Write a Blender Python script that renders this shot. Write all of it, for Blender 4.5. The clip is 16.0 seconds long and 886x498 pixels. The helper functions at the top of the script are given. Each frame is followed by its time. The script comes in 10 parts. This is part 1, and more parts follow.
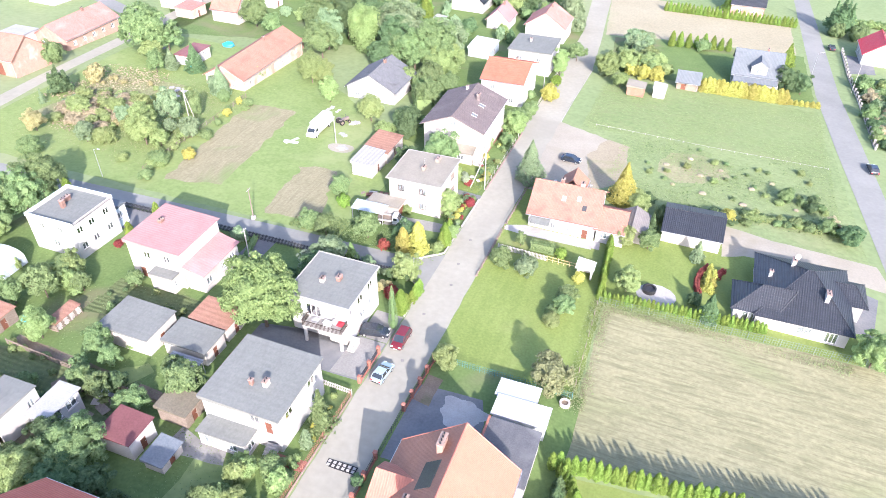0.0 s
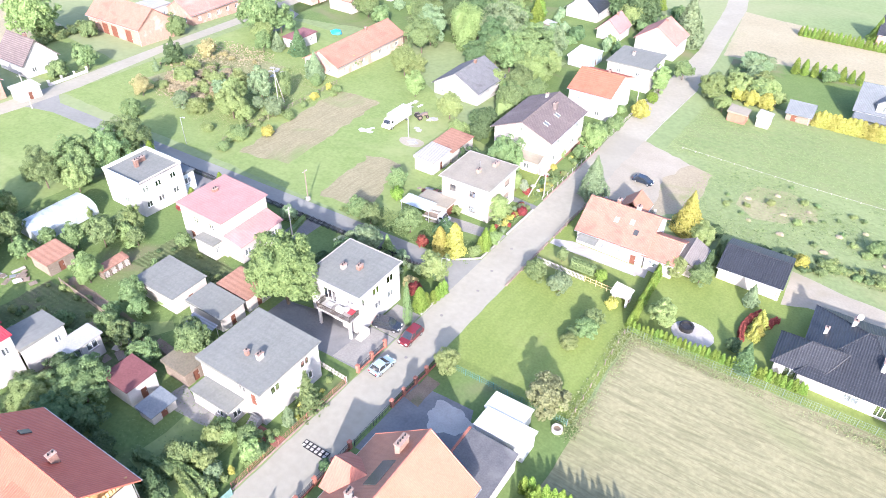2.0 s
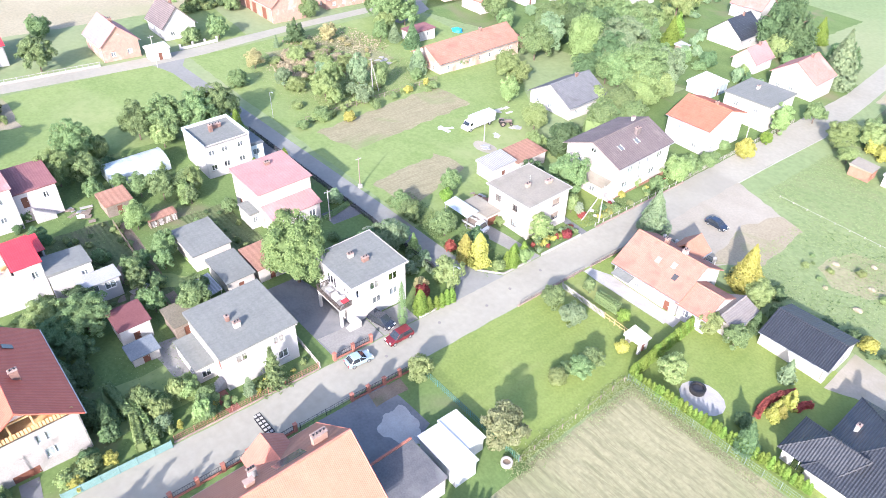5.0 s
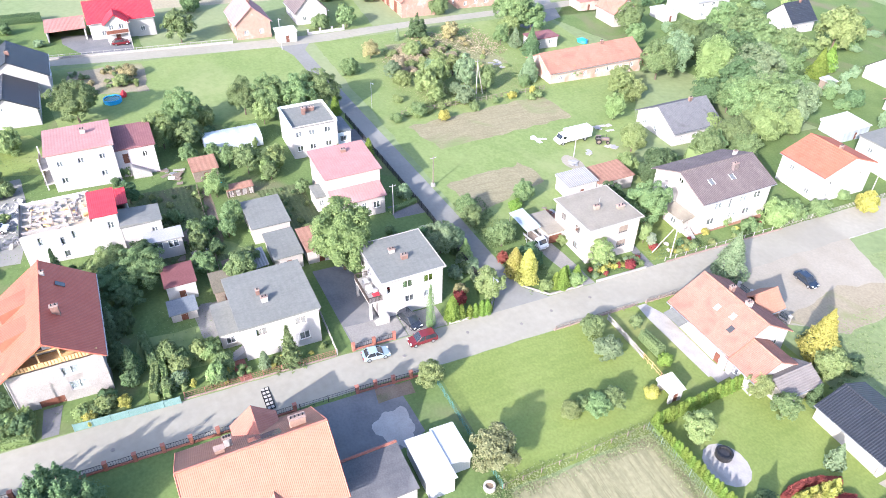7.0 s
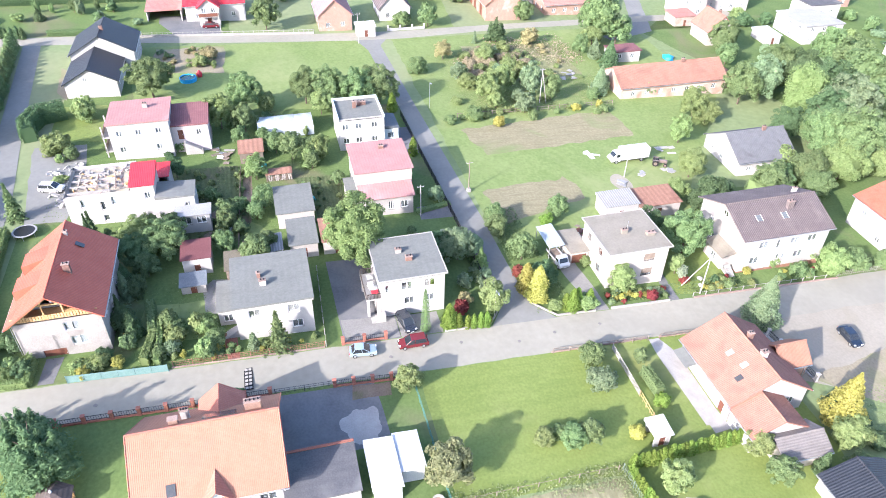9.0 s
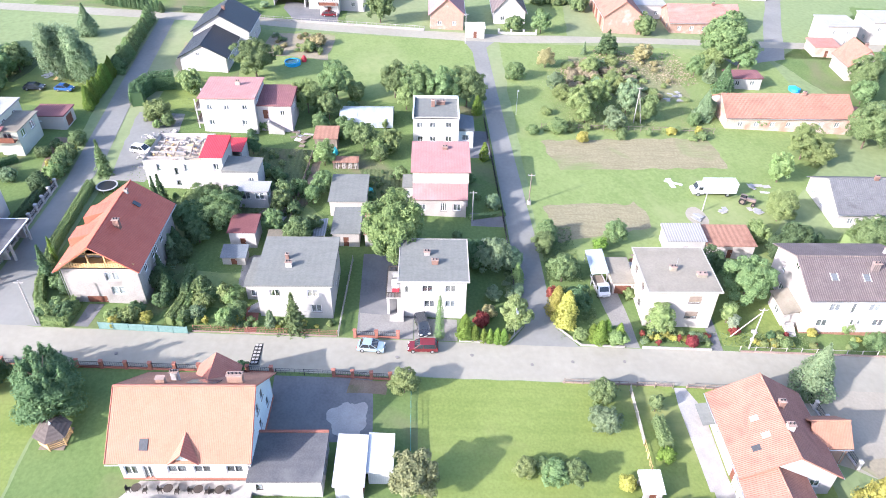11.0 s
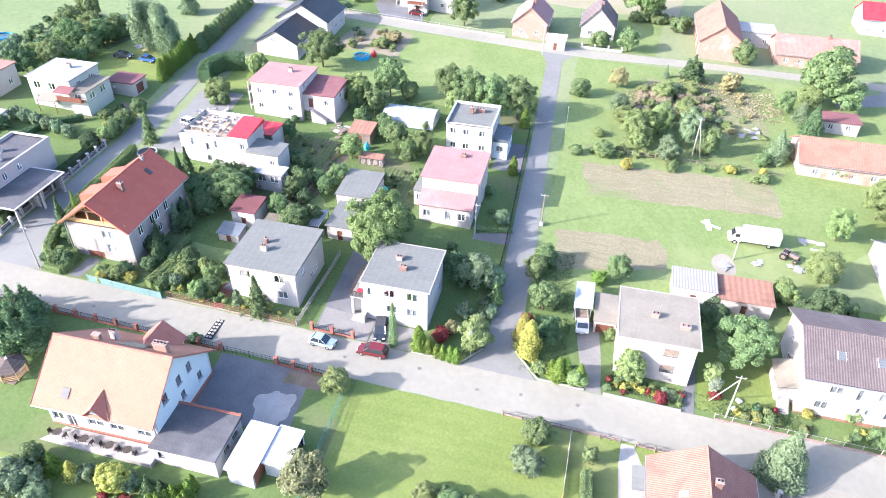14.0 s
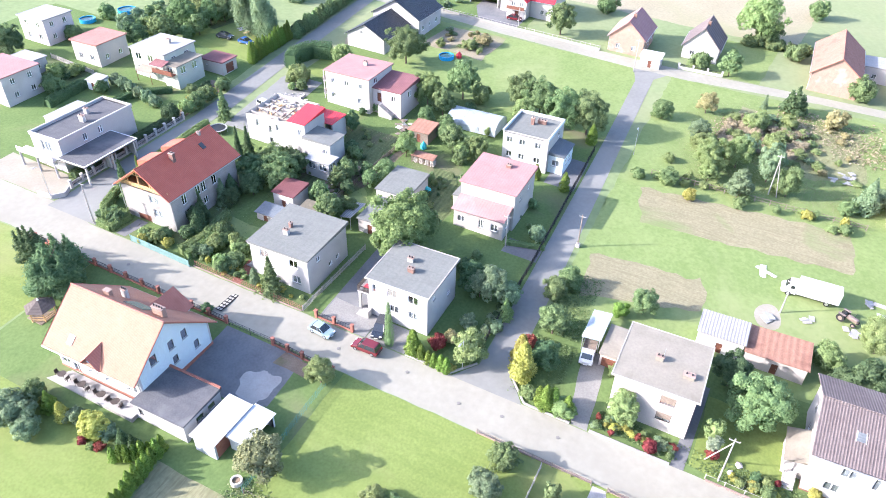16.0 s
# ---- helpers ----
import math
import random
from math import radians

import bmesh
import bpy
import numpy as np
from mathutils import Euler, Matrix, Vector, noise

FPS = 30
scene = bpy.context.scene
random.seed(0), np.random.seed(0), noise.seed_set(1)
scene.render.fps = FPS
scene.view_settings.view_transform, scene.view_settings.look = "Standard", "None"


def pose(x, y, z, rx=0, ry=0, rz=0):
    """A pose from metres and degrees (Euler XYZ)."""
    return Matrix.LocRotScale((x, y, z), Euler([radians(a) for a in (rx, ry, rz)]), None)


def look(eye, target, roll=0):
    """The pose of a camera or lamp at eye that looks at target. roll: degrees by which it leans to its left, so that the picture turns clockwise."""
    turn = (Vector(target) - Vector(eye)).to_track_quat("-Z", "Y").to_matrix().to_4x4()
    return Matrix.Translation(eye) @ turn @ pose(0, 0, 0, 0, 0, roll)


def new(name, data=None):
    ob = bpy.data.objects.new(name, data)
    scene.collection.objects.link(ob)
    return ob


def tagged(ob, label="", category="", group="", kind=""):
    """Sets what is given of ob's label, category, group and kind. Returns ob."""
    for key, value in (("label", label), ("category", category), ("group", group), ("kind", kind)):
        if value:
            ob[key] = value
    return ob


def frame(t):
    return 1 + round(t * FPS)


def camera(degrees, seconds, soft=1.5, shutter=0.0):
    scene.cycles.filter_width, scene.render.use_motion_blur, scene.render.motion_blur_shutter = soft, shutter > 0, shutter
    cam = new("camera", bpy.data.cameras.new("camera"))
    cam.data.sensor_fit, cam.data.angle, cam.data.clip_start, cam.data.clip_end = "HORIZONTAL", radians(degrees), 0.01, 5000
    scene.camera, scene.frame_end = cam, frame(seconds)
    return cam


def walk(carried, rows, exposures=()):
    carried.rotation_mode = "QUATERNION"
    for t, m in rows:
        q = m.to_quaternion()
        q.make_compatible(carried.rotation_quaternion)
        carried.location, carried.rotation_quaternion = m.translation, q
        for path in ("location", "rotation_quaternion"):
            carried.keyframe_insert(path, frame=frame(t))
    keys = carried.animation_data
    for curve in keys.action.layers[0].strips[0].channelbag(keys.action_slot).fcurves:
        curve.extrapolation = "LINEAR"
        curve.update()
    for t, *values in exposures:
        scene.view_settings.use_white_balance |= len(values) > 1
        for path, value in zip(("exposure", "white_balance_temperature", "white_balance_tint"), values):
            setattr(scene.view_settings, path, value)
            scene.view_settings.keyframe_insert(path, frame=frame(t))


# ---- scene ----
cam = camera(64.6, 16.0, 0.9)
METRES, EYE, TILT, LEAN, TURN = 125.0, 70.0, -1.9, 2.8, 18.1
ROWS = [
    (0.0, 0.0, 0.0, 0.0, 2.21, -35.71, -3.08),
    (0.5, 0.0302, 0.0038, 0.0009, 4.38, -35.8, -3.17),
    (1.0, 0.0598, 0.0087, 0.0014, 7.29, -35.91, -3.29),
    (1.5, 0.0886, 0.0155, 0.0024, 11.03, -36.11, -3.44),
    (2.0, 0.118, 0.0244, 0.0032, 15.15, -36.31, -3.55),
    (2.5, 0.1464, 0.0362, 0.0045, 18.43, -36.5, -3.65),
    (3.0, 0.174, 0.0497, 0.0058, 20.69, -36.61, -3.72),
    (5.5, 0.299, 0.1272, 0.0094, 35.1, -37.32, -4.11),
    (6.0, 0.3219, 0.1481, 0.011, 38.9, -37.53, -4.08),
    (6.5, 0.3426, 0.1703, 0.0128, 42.6, -37.76, -4.1),
    (7.0, 0.3623, 0.194, 0.0143, 46.18, -37.97, -4.07),
    (7.5, 0.3801, 0.219, 0.0162, 49.0, -38.15, -4.07),
    (8.0, 0.3972, 0.2442, 0.0177, 51.11, -38.25, -4.04),
    (8.5, 0.4137, 0.2693, 0.0184, 53.75, -38.36, -4.02),
    (9.0, 0.4294, 0.2964, 0.0195, 57.33, -38.56, -3.96),
    (9.5, 0.443, 0.3248, 0.0212, 61.18, -38.8, -3.9),
    (10.0, 0.4551, 0.3548, 0.0225, 64.55, -38.99, -3.81),
    (12.5, 0.4876, 0.5132, 0.0252, 79.24, -39.54, -3.3),
    (13.0, 0.4901, 0.5458, 0.0258, 80.7, -39.57, -3.26),
    (13.5, 0.4921, 0.5783, 0.0265, 82.56, -39.62, -3.22),
    (14.0, 0.4934, 0.6107, 0.0272, 85.46, -39.73, -3.15),
    (14.5, 0.4928, 0.6433, 0.028, 88.94, -39.86, -3.05),
    (15.0, 0.4898, 0.6762, 0.029, 92.33, -39.99, -2.9),
    (15.5, 0.4848, 0.7086, 0.0298, 95.5, -40.1, -2.78),
    (16.0, 0.4777, 0.7413, 0.031, 98.29, -40.19, -2.67),
]
walk(cam, [(t, pose(0, 0, EYE, TILT, LEAN, TURN) @ pose(METRES * x, METRES * y, METRES * z, 90 + pitch, roll, yaw)) for t, x, y, z, yaw, pitch, roll in ROWS],
     [(0.0, 2.0, 5760, 20), (3.0, 2.0, 5720, 20), (6.0, 1.93, 5680, 18.5), (10.0, 1.88, 5700, 18.5), (12.5, 2.0, 5650, 20), (16.0, 2.1, 5680, 19)])

# ---- world, sun ----
SUN_EL, SUN_DIR = 26.2, Vector((0.54, -0.84, 0.0)).normalized()
world = bpy.data.worlds.new("sky")
scene.world = world
world.use_nodes = True
wn = world.node_tree.nodes
sky = wn.new("ShaderNodeTexSky")
sky.sky_type, sky.sun_disc = "NISHITA", False
sky.sun_elevation, sky.sun_rotation = radians(SUN_EL), math.atan2(SUN_DIR.x, SUN_DIR.y)
sky.dust_density, sky.air_density = 2.5, 1.0
wn["Background"].inputs["Strength"].default_value = 0.135
world.node_tree.links.new(sky.outputs["Color"], wn["Background"].inputs["Color"])
sun = new("sun", bpy.data.lights.new("sun", "SUN"))
sun.data.energy, sun.data.angle, sun.data.color = 3.15, radians(0.6), (1.0, 0.9, 0.76)
sun.matrix_world = look(Vector((0, 0, 0)) + SUN_DIR * math.cos(radians(SUN_EL)) + Vector((0, 0, math.sin(radians(SUN_EL)))), (0, 0, 0))


# ---- materials ----
def mat(name, c1, c2, rough=0.8, metal=0.0, scale=1.0, fine=12.0, bump=0.3, ribs=None, vary=0.0, stain=None, where="Object", glossy=0.3, grit=0.35, streak=None):
    """Two-scale procedural surface. ribs: (axis, metres, strength); stain: a third colour in large patches; vary: brightness change per object; streak: (length x, length y, strength, colour) of drawn-out marks."""
    m = bpy.data.materials.new(name)
    m.use_nodes = True
    nt = m.node_tree
    N, L = nt.nodes, nt.links
    bs = N["Principled BSDF"]
    bs.inputs["Roughness"].default_value, bs.inputs["Metallic"].default_value = rough, metal
    bs.inputs["Specular IOR Level"].default_value = glossy
    if where == "Object":
        co = N.new("ShaderNodeTexCoord").outputs["Object"]
    else:
        co = N.new("ShaderNodeNewGeometry").outputs["Position"]

    def noise_tex(s, detail=4.0, dist=0.0):
        n = N.new("ShaderNodeTexNoise")
        n.inputs["Scale"].default_value, n.inputs["Detail"].default_value, n.inputs["Distortion"].default_value = s, detail, dist
        L.new(co, n.inputs["Vector"])
        return n.outputs["Fac"]

    def ramp(fac, a, b):
        r = N.new("ShaderNodeMapRange")
        r.inputs["From Min"].default_value, r.inputs["From Max"].default_value = a, b
        L.new(fac, r.inputs["Value"])
        return r.outputs["Result"]

    def mix(fac, a, b, kind="MIX"):
        x = N.new("ShaderNodeMix")
        x.data_type, x.blend_type = "RGBA", kind
        for sock, v in ((x.inputs["Factor"], fac), (x.inputs[6], a), (x.inputs[7], b)):
            if isinstance(v, tuple):
                sock.default_value = (*v, 1.0)
            elif isinstance(v, float):
                sock.default_value = v
            else:
                L.new(v, sock)
        return x.outputs[2]

    big, small = noise_tex(scale), noise_tex(fine, 6.0)
    col = mix(ramp(big, 0.3, 0.7), c1, c2)
    grain = ramp(small, 0.2, 0.8)
    col = mix(grit, col, mix(grain, tuple(v * 0.55 for v in c1), tuple(min(1.0, v * 1.35) for v in c2)))
    if stain:
        col = mix(ramp(noise_tex(scale * 0.37, 5.0, 0.6), 0.55, 0.72), col, stain)
    if streak:
        for k, (lx, ly) in enumerate((streak[:2], (streak[0] * 0.37, streak[1] * 0.45))):
            mp = N.new("ShaderNodeMapping")
            mp.inputs["Scale"].default_value = (1 / lx, 1 / ly, 1.0)
            mp.inputs["Rotation"].default_value = (0, 0, 0.05 - 0.09 * k)
            L.new(co, mp.inputs["Vector"])
            n = N.new("ShaderNodeTexNoise")
            n.inputs["Scale"].default_value, n.inputs["Detail"].default_value, n.inputs["Distortion"].default_value = 1.0, 5.0, 0.5
            L.new(mp.outputs[0], n.inputs["Vector"])
            amount = N.new("ShaderNodeMath")
            amount.operation = "MULTIPLY"
            amount.inputs[1].default_value = streak[2]
            L.new(ramp(n.outputs["Fac"], 0.5, 0.68), amount.inputs[0])
            col = mix(amount.outputs[0], col, streak[3])
    if vary:
        inf = N.new("ShaderNodeObjectInfo")
        hsv = N.new("ShaderNodeHueSaturation")
        L.new(col, hsv.inputs["Color"])
        mr = N.new("ShaderNodeMapRange")
        mr.inputs["To Min"].default_value, mr.inputs["To Max"].default_value = 1 - vary, 1 + vary
        L.new(inf.outputs["Random"], mr.inputs["Value"])
        L.new(mr.outputs["Result"], hsv.inputs["Value"])
        col = hsv.outputs["Color"]
    height = small
    if ribs:
        axis, period, strength = ribs
        sep = N.new("ShaderNodeSeparateXYZ")
        L.new(co, sep.inputs[0])
        w = N.new("ShaderNodeMath")
        w.operation = "MULTIPLY"
        w.inputs[1].default_value = 2 * math.pi / period
        L.new(sep.outputs["XYZ".index(axis)], w.inputs[0])
        s = N.new("ShaderNodeMath")
        s.operation = "SINE"
        L.new(w.outputs[0], s.inputs[0])
        wave = ramp(s.outputs[0], -1.0, 1.0)
        col = mix(wave, mix(strength, col, tuple(v * 0.25 for v in c1)), col)
        a = N.new("ShaderNodeMath")
        a.operation = "MULTIPLY_ADD"
        a.inputs[1].default_value = 2.0
        L.new(wave, a.inputs[0])
        L.new(small, a.inputs[2])
        height = a.outputs[0]
    L.new(col, bs.inputs["Base Color"])
    b = N.new("ShaderNodeBump")
    b.inputs["Strength"].default_value, b.inputs["Distance"].default_value = bump, 0.03
    L.new(height, b.inputs["Height"])
    L.new(b.outputs["Normal"], bs.inputs["Normal"])
    return m


def leaf_mat(name, c1, c2, vary=0.15):
    """Foliage: colour by leaf, by tree and by height of noise, with light coming through."""
    m = bpy.data.materials.new(name)
    m.use_nodes = True
    N, L = m.node_tree.nodes, m.node_tree.links
    bs = N["Principled BSDF"]
    bs.inputs["Roughness"].default_value = 0.7
    bs.inputs["Specular IOR Level"].default_value = 0.15
    geo, inf = N.new("ShaderNodeNewGeometry"), N.new("ShaderNodeObjectInfo")
    x = N.new("ShaderNodeMix")
    x.data_type = "RGBA"
    x.inputs[6].default_value, x.inputs[7].default_value = (*c1, 1), (*c2, 1)
    L.new(geo.outputs["Random Per Island"], x.inputs["Factor"])
    hsv = N.new("ShaderNodeHueSaturation")
    mr = N.new("ShaderNodeMapRange")
    mr.inputs["To Min"].default_value, mr.inputs["To Max"].default_value = 1 - vary, 1 + vary
    mh = N.new("ShaderNodeMapRange")
    mh.inputs["To Min"].default_value, mh.inputs["To Max"].default_value = 0.485, 0.515
    L.new(inf.outputs["Random"], mr.inputs["Value"])
    L.new(inf.outputs["Random"], mh.inputs["Value"])
    L.new(mr.outputs["Result"], hsv.inputs["Value"])
    L.new(mh.outputs["Result"], hsv.inputs["Hue"])
    L.new(x.outputs[2], hsv.inputs["Color"])
    L.new(hsv.outputs["Color"], bs.inputs["Base Color"])
    tr = N.new("ShaderNodeBsdfTranslucent")
    L.new(hsv.outputs["Color"], tr.inputs["Color"])
    ms = N.new("ShaderNodeMixShader")
    ms.inputs[0].default_value = 0.35
    L.new(bs.outputs[0], ms.inputs[1])
    L.new(tr.outputs[0], ms.inputs[2])
    L.new(ms.outputs[0], N["Material Output"].inputs["Surface"])
    return m


def glass_mat(name, tint):
    m = bpy.data.materials.new(name)
    m.use_nodes = True
    bs = m.node_tree.nodes["Principled BSDF"]
    bs.inputs["Base Color"].default_value = (*tint, 1)
    bs.inputs["Roughness"].default_value, bs.inputs["IOR"].default_value = 0.03, 1.5
    bs.inputs["Transmission Weight"].default_value = 1.0
    return m


WHITE = mat("white_render", (0.4, 0.388, 0.375), (0.45, 0.438, 0.422), 0.9, scale=0.4, fine=6, stain=(0.355, 0.343, 0.33), grit=0.15)
CREAM = mat("cream_render", (0.395, 0.365, 0.335), (0.45, 0.418, 0.385), 0.9, scale=0.4, fine=6, stain=(0.35, 0.325, 0.298), grit=0.18)
PALEBLUE = mat("pale_blue_render_and_shade", (0.52, 0.6, 0.63), (0.58, 0.66, 0.68), 0.9, scale=0.6, fine=9)
PALEPINK = mat("pale_pink_render", (0.5, 0.44, 0.44), (0.55, 0.49, 0.485), 0.9, scale=0.6, fine=9)
GREYRENDER = mat("bare_grey_render", (0.27, 0.255, 0.24), (0.36, 0.34, 0.32), 0.95, scale=0.7, fine=7, stain=(0.24, 0.225, 0.21), bump=0.6)
BRICK = mat("brick_wall", (0.34, 0.215, 0.165), (0.42, 0.285, 0.225), 0.9, scale=1.2, fine=9, ribs=("Z", 0.075, 0.15), stain=(0.46, 0.38, 0.33))
BRICKPALE = mat("limewashed_brick_wall", (0.44, 0.34, 0.28), (0.53, 0.44, 0.38), 0.9, scale=0.7, fine=7, ribs=("Z", 0.075, 0.12), stain=(0.4, 0.24, 0.18))
BRICKRED = mat("red_clinker_brick", (0.26, 0.1, 0.07), (0.34, 0.15, 0.11), 0.85, scale=4, fine=14, vary=0.15)
CHIMNEYBRICK = mat("sooty_chimney_brick", (0.2, 0.115, 0.092), (0.26, 0.16, 0.13), 0.9, scale=2, fine=9, ribs=("Z", 0.075, 0.15), stain=(0.15, 0.1, 0.085))
CONCRETE = mat("concrete", (0.32, 0.305, 0.28), (0.39, 0.375, 0.35), 0.9, scale=0.6, fine=5, stain=(0.27, 0.255, 0.235), grit=0.22)
KERB = mat("kerb_concrete", (0.3, 0.288, 0.262), (0.36, 0.346, 0.318), 0.9, scale=1.5, fine=8, vary=0.12, glossy=0.1)
MEMBRANE = mat("grey_bitumen_felt", (0.158, 0.165, 0.152), (0.19, 0.197, 0.182), 0.95, scale=0.25, fine=3, ribs=("Y", 1.0, 0.05), stain=(0.212, 0.216, 0.2), bump=0.1, glossy=0.08, grit=0.25, streak=(1.2, 3.5, 0.3, (0.135, 0.136, 0.13)))
WORNCONCRETE = mat("worn_concrete", (0.215, 0.208, 0.19), (0.265, 0.256, 0.236), 0.92, scale=0.4, fine=4, stain=(0.17, 0.165, 0.152), where="Position", grit=0.3, glossy=0.1)
FELTBROWN = mat("weathered_felt", (0.215, 0.197, 0.16), (0.265, 0.243, 0.2), 0.95, scale=0.3, fine=3, stain=(0.165, 0.145, 0.115), bump=0.12, glossy=0.08, grit=0.2)
FELTDARK = mat("dark_felt", (0.09, 0.092, 0.1), (0.13, 0.13, 0.135), 0.95, scale=0.5, fine=5, ribs=("X", 1.0, 0.05), stain=(0.17, 0.17, 0.17), bump=0.15, glossy=0.08)
FELTPALE = mat("pale_roof_felt", (0.29, 0.292, 0.29), (0.35, 0.35, 0.345), 0.9, scale=0.3, fine=4, stain=(0.24, 0.24, 0.238), grit=0.25, glossy=0.1)
TILEORANGE_Y = mat("orange_tiles_down_x", (0.325, 0.162, 0.104), (0.38, 0.197, 0.132), 0.72, scale=0.8, fine=5, ribs=("Y", 0.2, 0.14), stain=(0.335, 0.17, 0.12), bump=0.3, glossy=0.28, grit=0.25)
TILEORANGE_X = mat("orange_tiles_down_y", (0.3, 0.148, 0.11), (0.365, 0.19, 0.145), 0.85, scale=0.9, fine=5, ribs=("X", 0.25, 0.13), stain=(0.25, 0.13, 0.1), bump=0.5, glossy=0.12, grit=0.35)
TILEVIVID = mat("vivid_orange_tiles", (0.35, 0.118, 0.075), (0.4, 0.15, 0.098), 0.8, scale=0.8, fine=5, ribs=("X", 0.25, 0.12), bump=0.4, glossy=0.12, grit=0.2)
TILEFADED = mat("faded_red_tiles", (0.33, 0.165, 0.135), (0.4, 0.22, 0.185), 0.85, scale=0.5, fine=4, ribs=("Y", 0.3, 0.12), stain=(0.42, 0.27, 0.23), bump=0.4, glossy=0.12)
TILEOLD = mat("old_brown_orange_tiles", (0.29, 0.155, 0.11), (0.35, 0.2, 0.15), 0.85, scale=0.5, fine=4, ribs=("Y", 0.3, 0.14), stain=(0.24, 0.135, 0.1), bump=0.5, glossy=0.12)
MAROONSHEET = mat("maroon_felt", (0.14, 0.058, 0.06), (0.18, 0.08, 0.08), 0.85, scale=0.5, fine=4, stain=(0.17, 0.075, 0.075), bump=0.15, glossy=0.1, grit=0.25)
SLATEFELT = mat("slate_blue_felt", (0.13, 0.15, 0.17), (0.18, 0.2, 0.215), 0.9, scale=0.6, fine=4, stain=(0.1, 0.11, 0.12), bump=0.2, glossy=0.1, grit=0.3)
TILERED = mat("red_roof_tiles", (0.46, 0.118, 0.074), (0.52, 0.148, 0.095), 0.6, scale=0.8, fine=5, ribs=("X", 0.3, 0.25), stain=(0.41, 0.105, 0.068), bump=0.5, glossy=0.3, grit=0.25)
TILEBRICK = mat("brick_red_tiles", (0.385, 0.14, 0.095), (0.435, 0.175, 0.125), 0.6, scale=0.8, fine=5, ribs=("X", 0.3, 0.13), stain=(0.35, 0.125, 0.085), bump=0.4, glossy=0.35, grit=0.25)
TILEGREY = mat("grey_brown_tiles", (0.17, 0.155, 0.145), (0.23, 0.21, 0.195), 0.85, scale=0.8, fine=5, ribs=("X", 0.3, 0.14), bump=0.4, glossy=0.12)
TILEBROWN = mat("brown_tiles", (0.145, 0.118, 0.116), (0.195, 0.163, 0.158), 0.75, scale=0.9, fine=5, ribs=("Y", 0.34, 0.45), stain=(0.225, 0.188, 0.178), bump=0.6, glossy=0.15)
TILEDARK = mat("dark_tiles", (0.025, 0.028, 0.035), (0.045, 0.05, 0.06), 0.45, scale=0.9, fine=5, ribs=("X", 0.35, 0.4), bump=0.9, glossy=0.5)
TILEBLUE = mat("blue_grey_sheet", (0.125, 0.142, 0.155), (0.165, 0.182, 0.196), 0.7, scale=0.7, fine=5, ribs=("X", 0.35, 0.2), bump=0.4, glossy=0.15)
SLATE = mat("grey_slates", (0.125, 0.128, 0.135), (0.17, 0.172, 0.178), 0.85, scale=0.9, fine=5, ribs=("Y", 0.4, 0.12), stain=(0.105, 0.107, 0.11), bump=0.4, glossy=0.1)
PINKSHEET = mat("faded_pink_sheet", (0.32, 0.175, 0.165), (0.38, 0.22, 0.205), 0.75, scale=0.4, fine=4, ribs=("Y", 0.5, 0.08), stain=(0.41, 0.265, 0.25), bump=0.25, glossy=0.12, grit=0.25)
PURPLESHEET = mat("maroon_sheet", (0.19, 0.085, 0.09), (0.245, 0.12, 0.12), 0.7, scale=0.5, fine=5, ribs=("Y", 0.4, 0.16), bump=0.35, glossy=0.12)
REDSHEET = mat("red_sheet", (0.55, 0.03, 0.05), (0.62, 0.06, 0.07), 0.5, scale=0.8, fine=6, ribs=("Y", 0.3, 0.25), bump=0.5)
RUST = mat("rusty_sheet", (0.27, 0.145, 0.1), (0.33, 0.19, 0.138), 0.85, scale=1.0, fine=5, ribs=("Y", 0.9, 0.15), stain=(0.2, 0.1, 0.075), bump=0.4, glossy=0.12)
WHITESHEET = mat("white_sheet", (0.5, 0.51, 0.52), (0.56, 0.565, 0.57), 0.6, scale=0.5, fine=6, ribs=("Y", 0.25, 0.08), bump=0.3, grit=0.2)
ASBESTOS = mat("corrugated_cement_sheet", (0.3, 0.295, 0.285), (0.38, 0.372, 0.36), 0.9, scale=0.6, fine=5, ribs=("Y", 0.45, 0.4), bump=0.6)
FILM = mat("greenhouse_film", (0.35, 0.4, 0.42), (0.45, 0.5, 0.52), 0.35, scale=0.5, fine=4, ribs=("Y", 1.9, 0.25))
WOOD = mat("weathered_wood", (0.19, 0.15, 0.12), (0.28, 0.23, 0.185), 0.85, scale=2, fine=12, ribs=("Y", 0.15, 0.25), vary=0.1)
NEWWOOD = mat("fresh_pine", (0.55, 0.34, 0.15), (0.66, 0.45, 0.22), 0.7, scale=3, fine=12, vary=0.1)
BROWNPAINT = mat("brown_paint", (0.13, 0.05, 0.03), (0.18, 0.075, 0.05), 0.6, scale=3, fine=12)
FRAMEWHITE = mat("white_pvc", (0.8, 0.8, 0.8), (0.84, 0.84, 0.84), 0.4, scale=3, fine=10, bump=0.05)
DARKFRAME = mat("dark_frame", (0.05, 0.04, 0.035), (0.08, 0.065, 0.055), 0.5, scale=3, fine=10, bump=0.05)
METAL = mat("galvanised_metal", (0.45, 0.46, 0.47), (0.58, 0.59, 0.6), 0.45, 0.8, scale=2, fine=10, bump=0.1)
GREENMETAL = mat("green_fence_paint", (0.06, 0.17, 0.14), (0.09, 0.22, 0.19), 0.6, scale=3, fine=10)
TURQUOISE = mat("faded_turquoise_paint", (0.14, 0.25, 0.23), (0.19, 0.3, 0.28), 0.8, scale=2, fine=10)
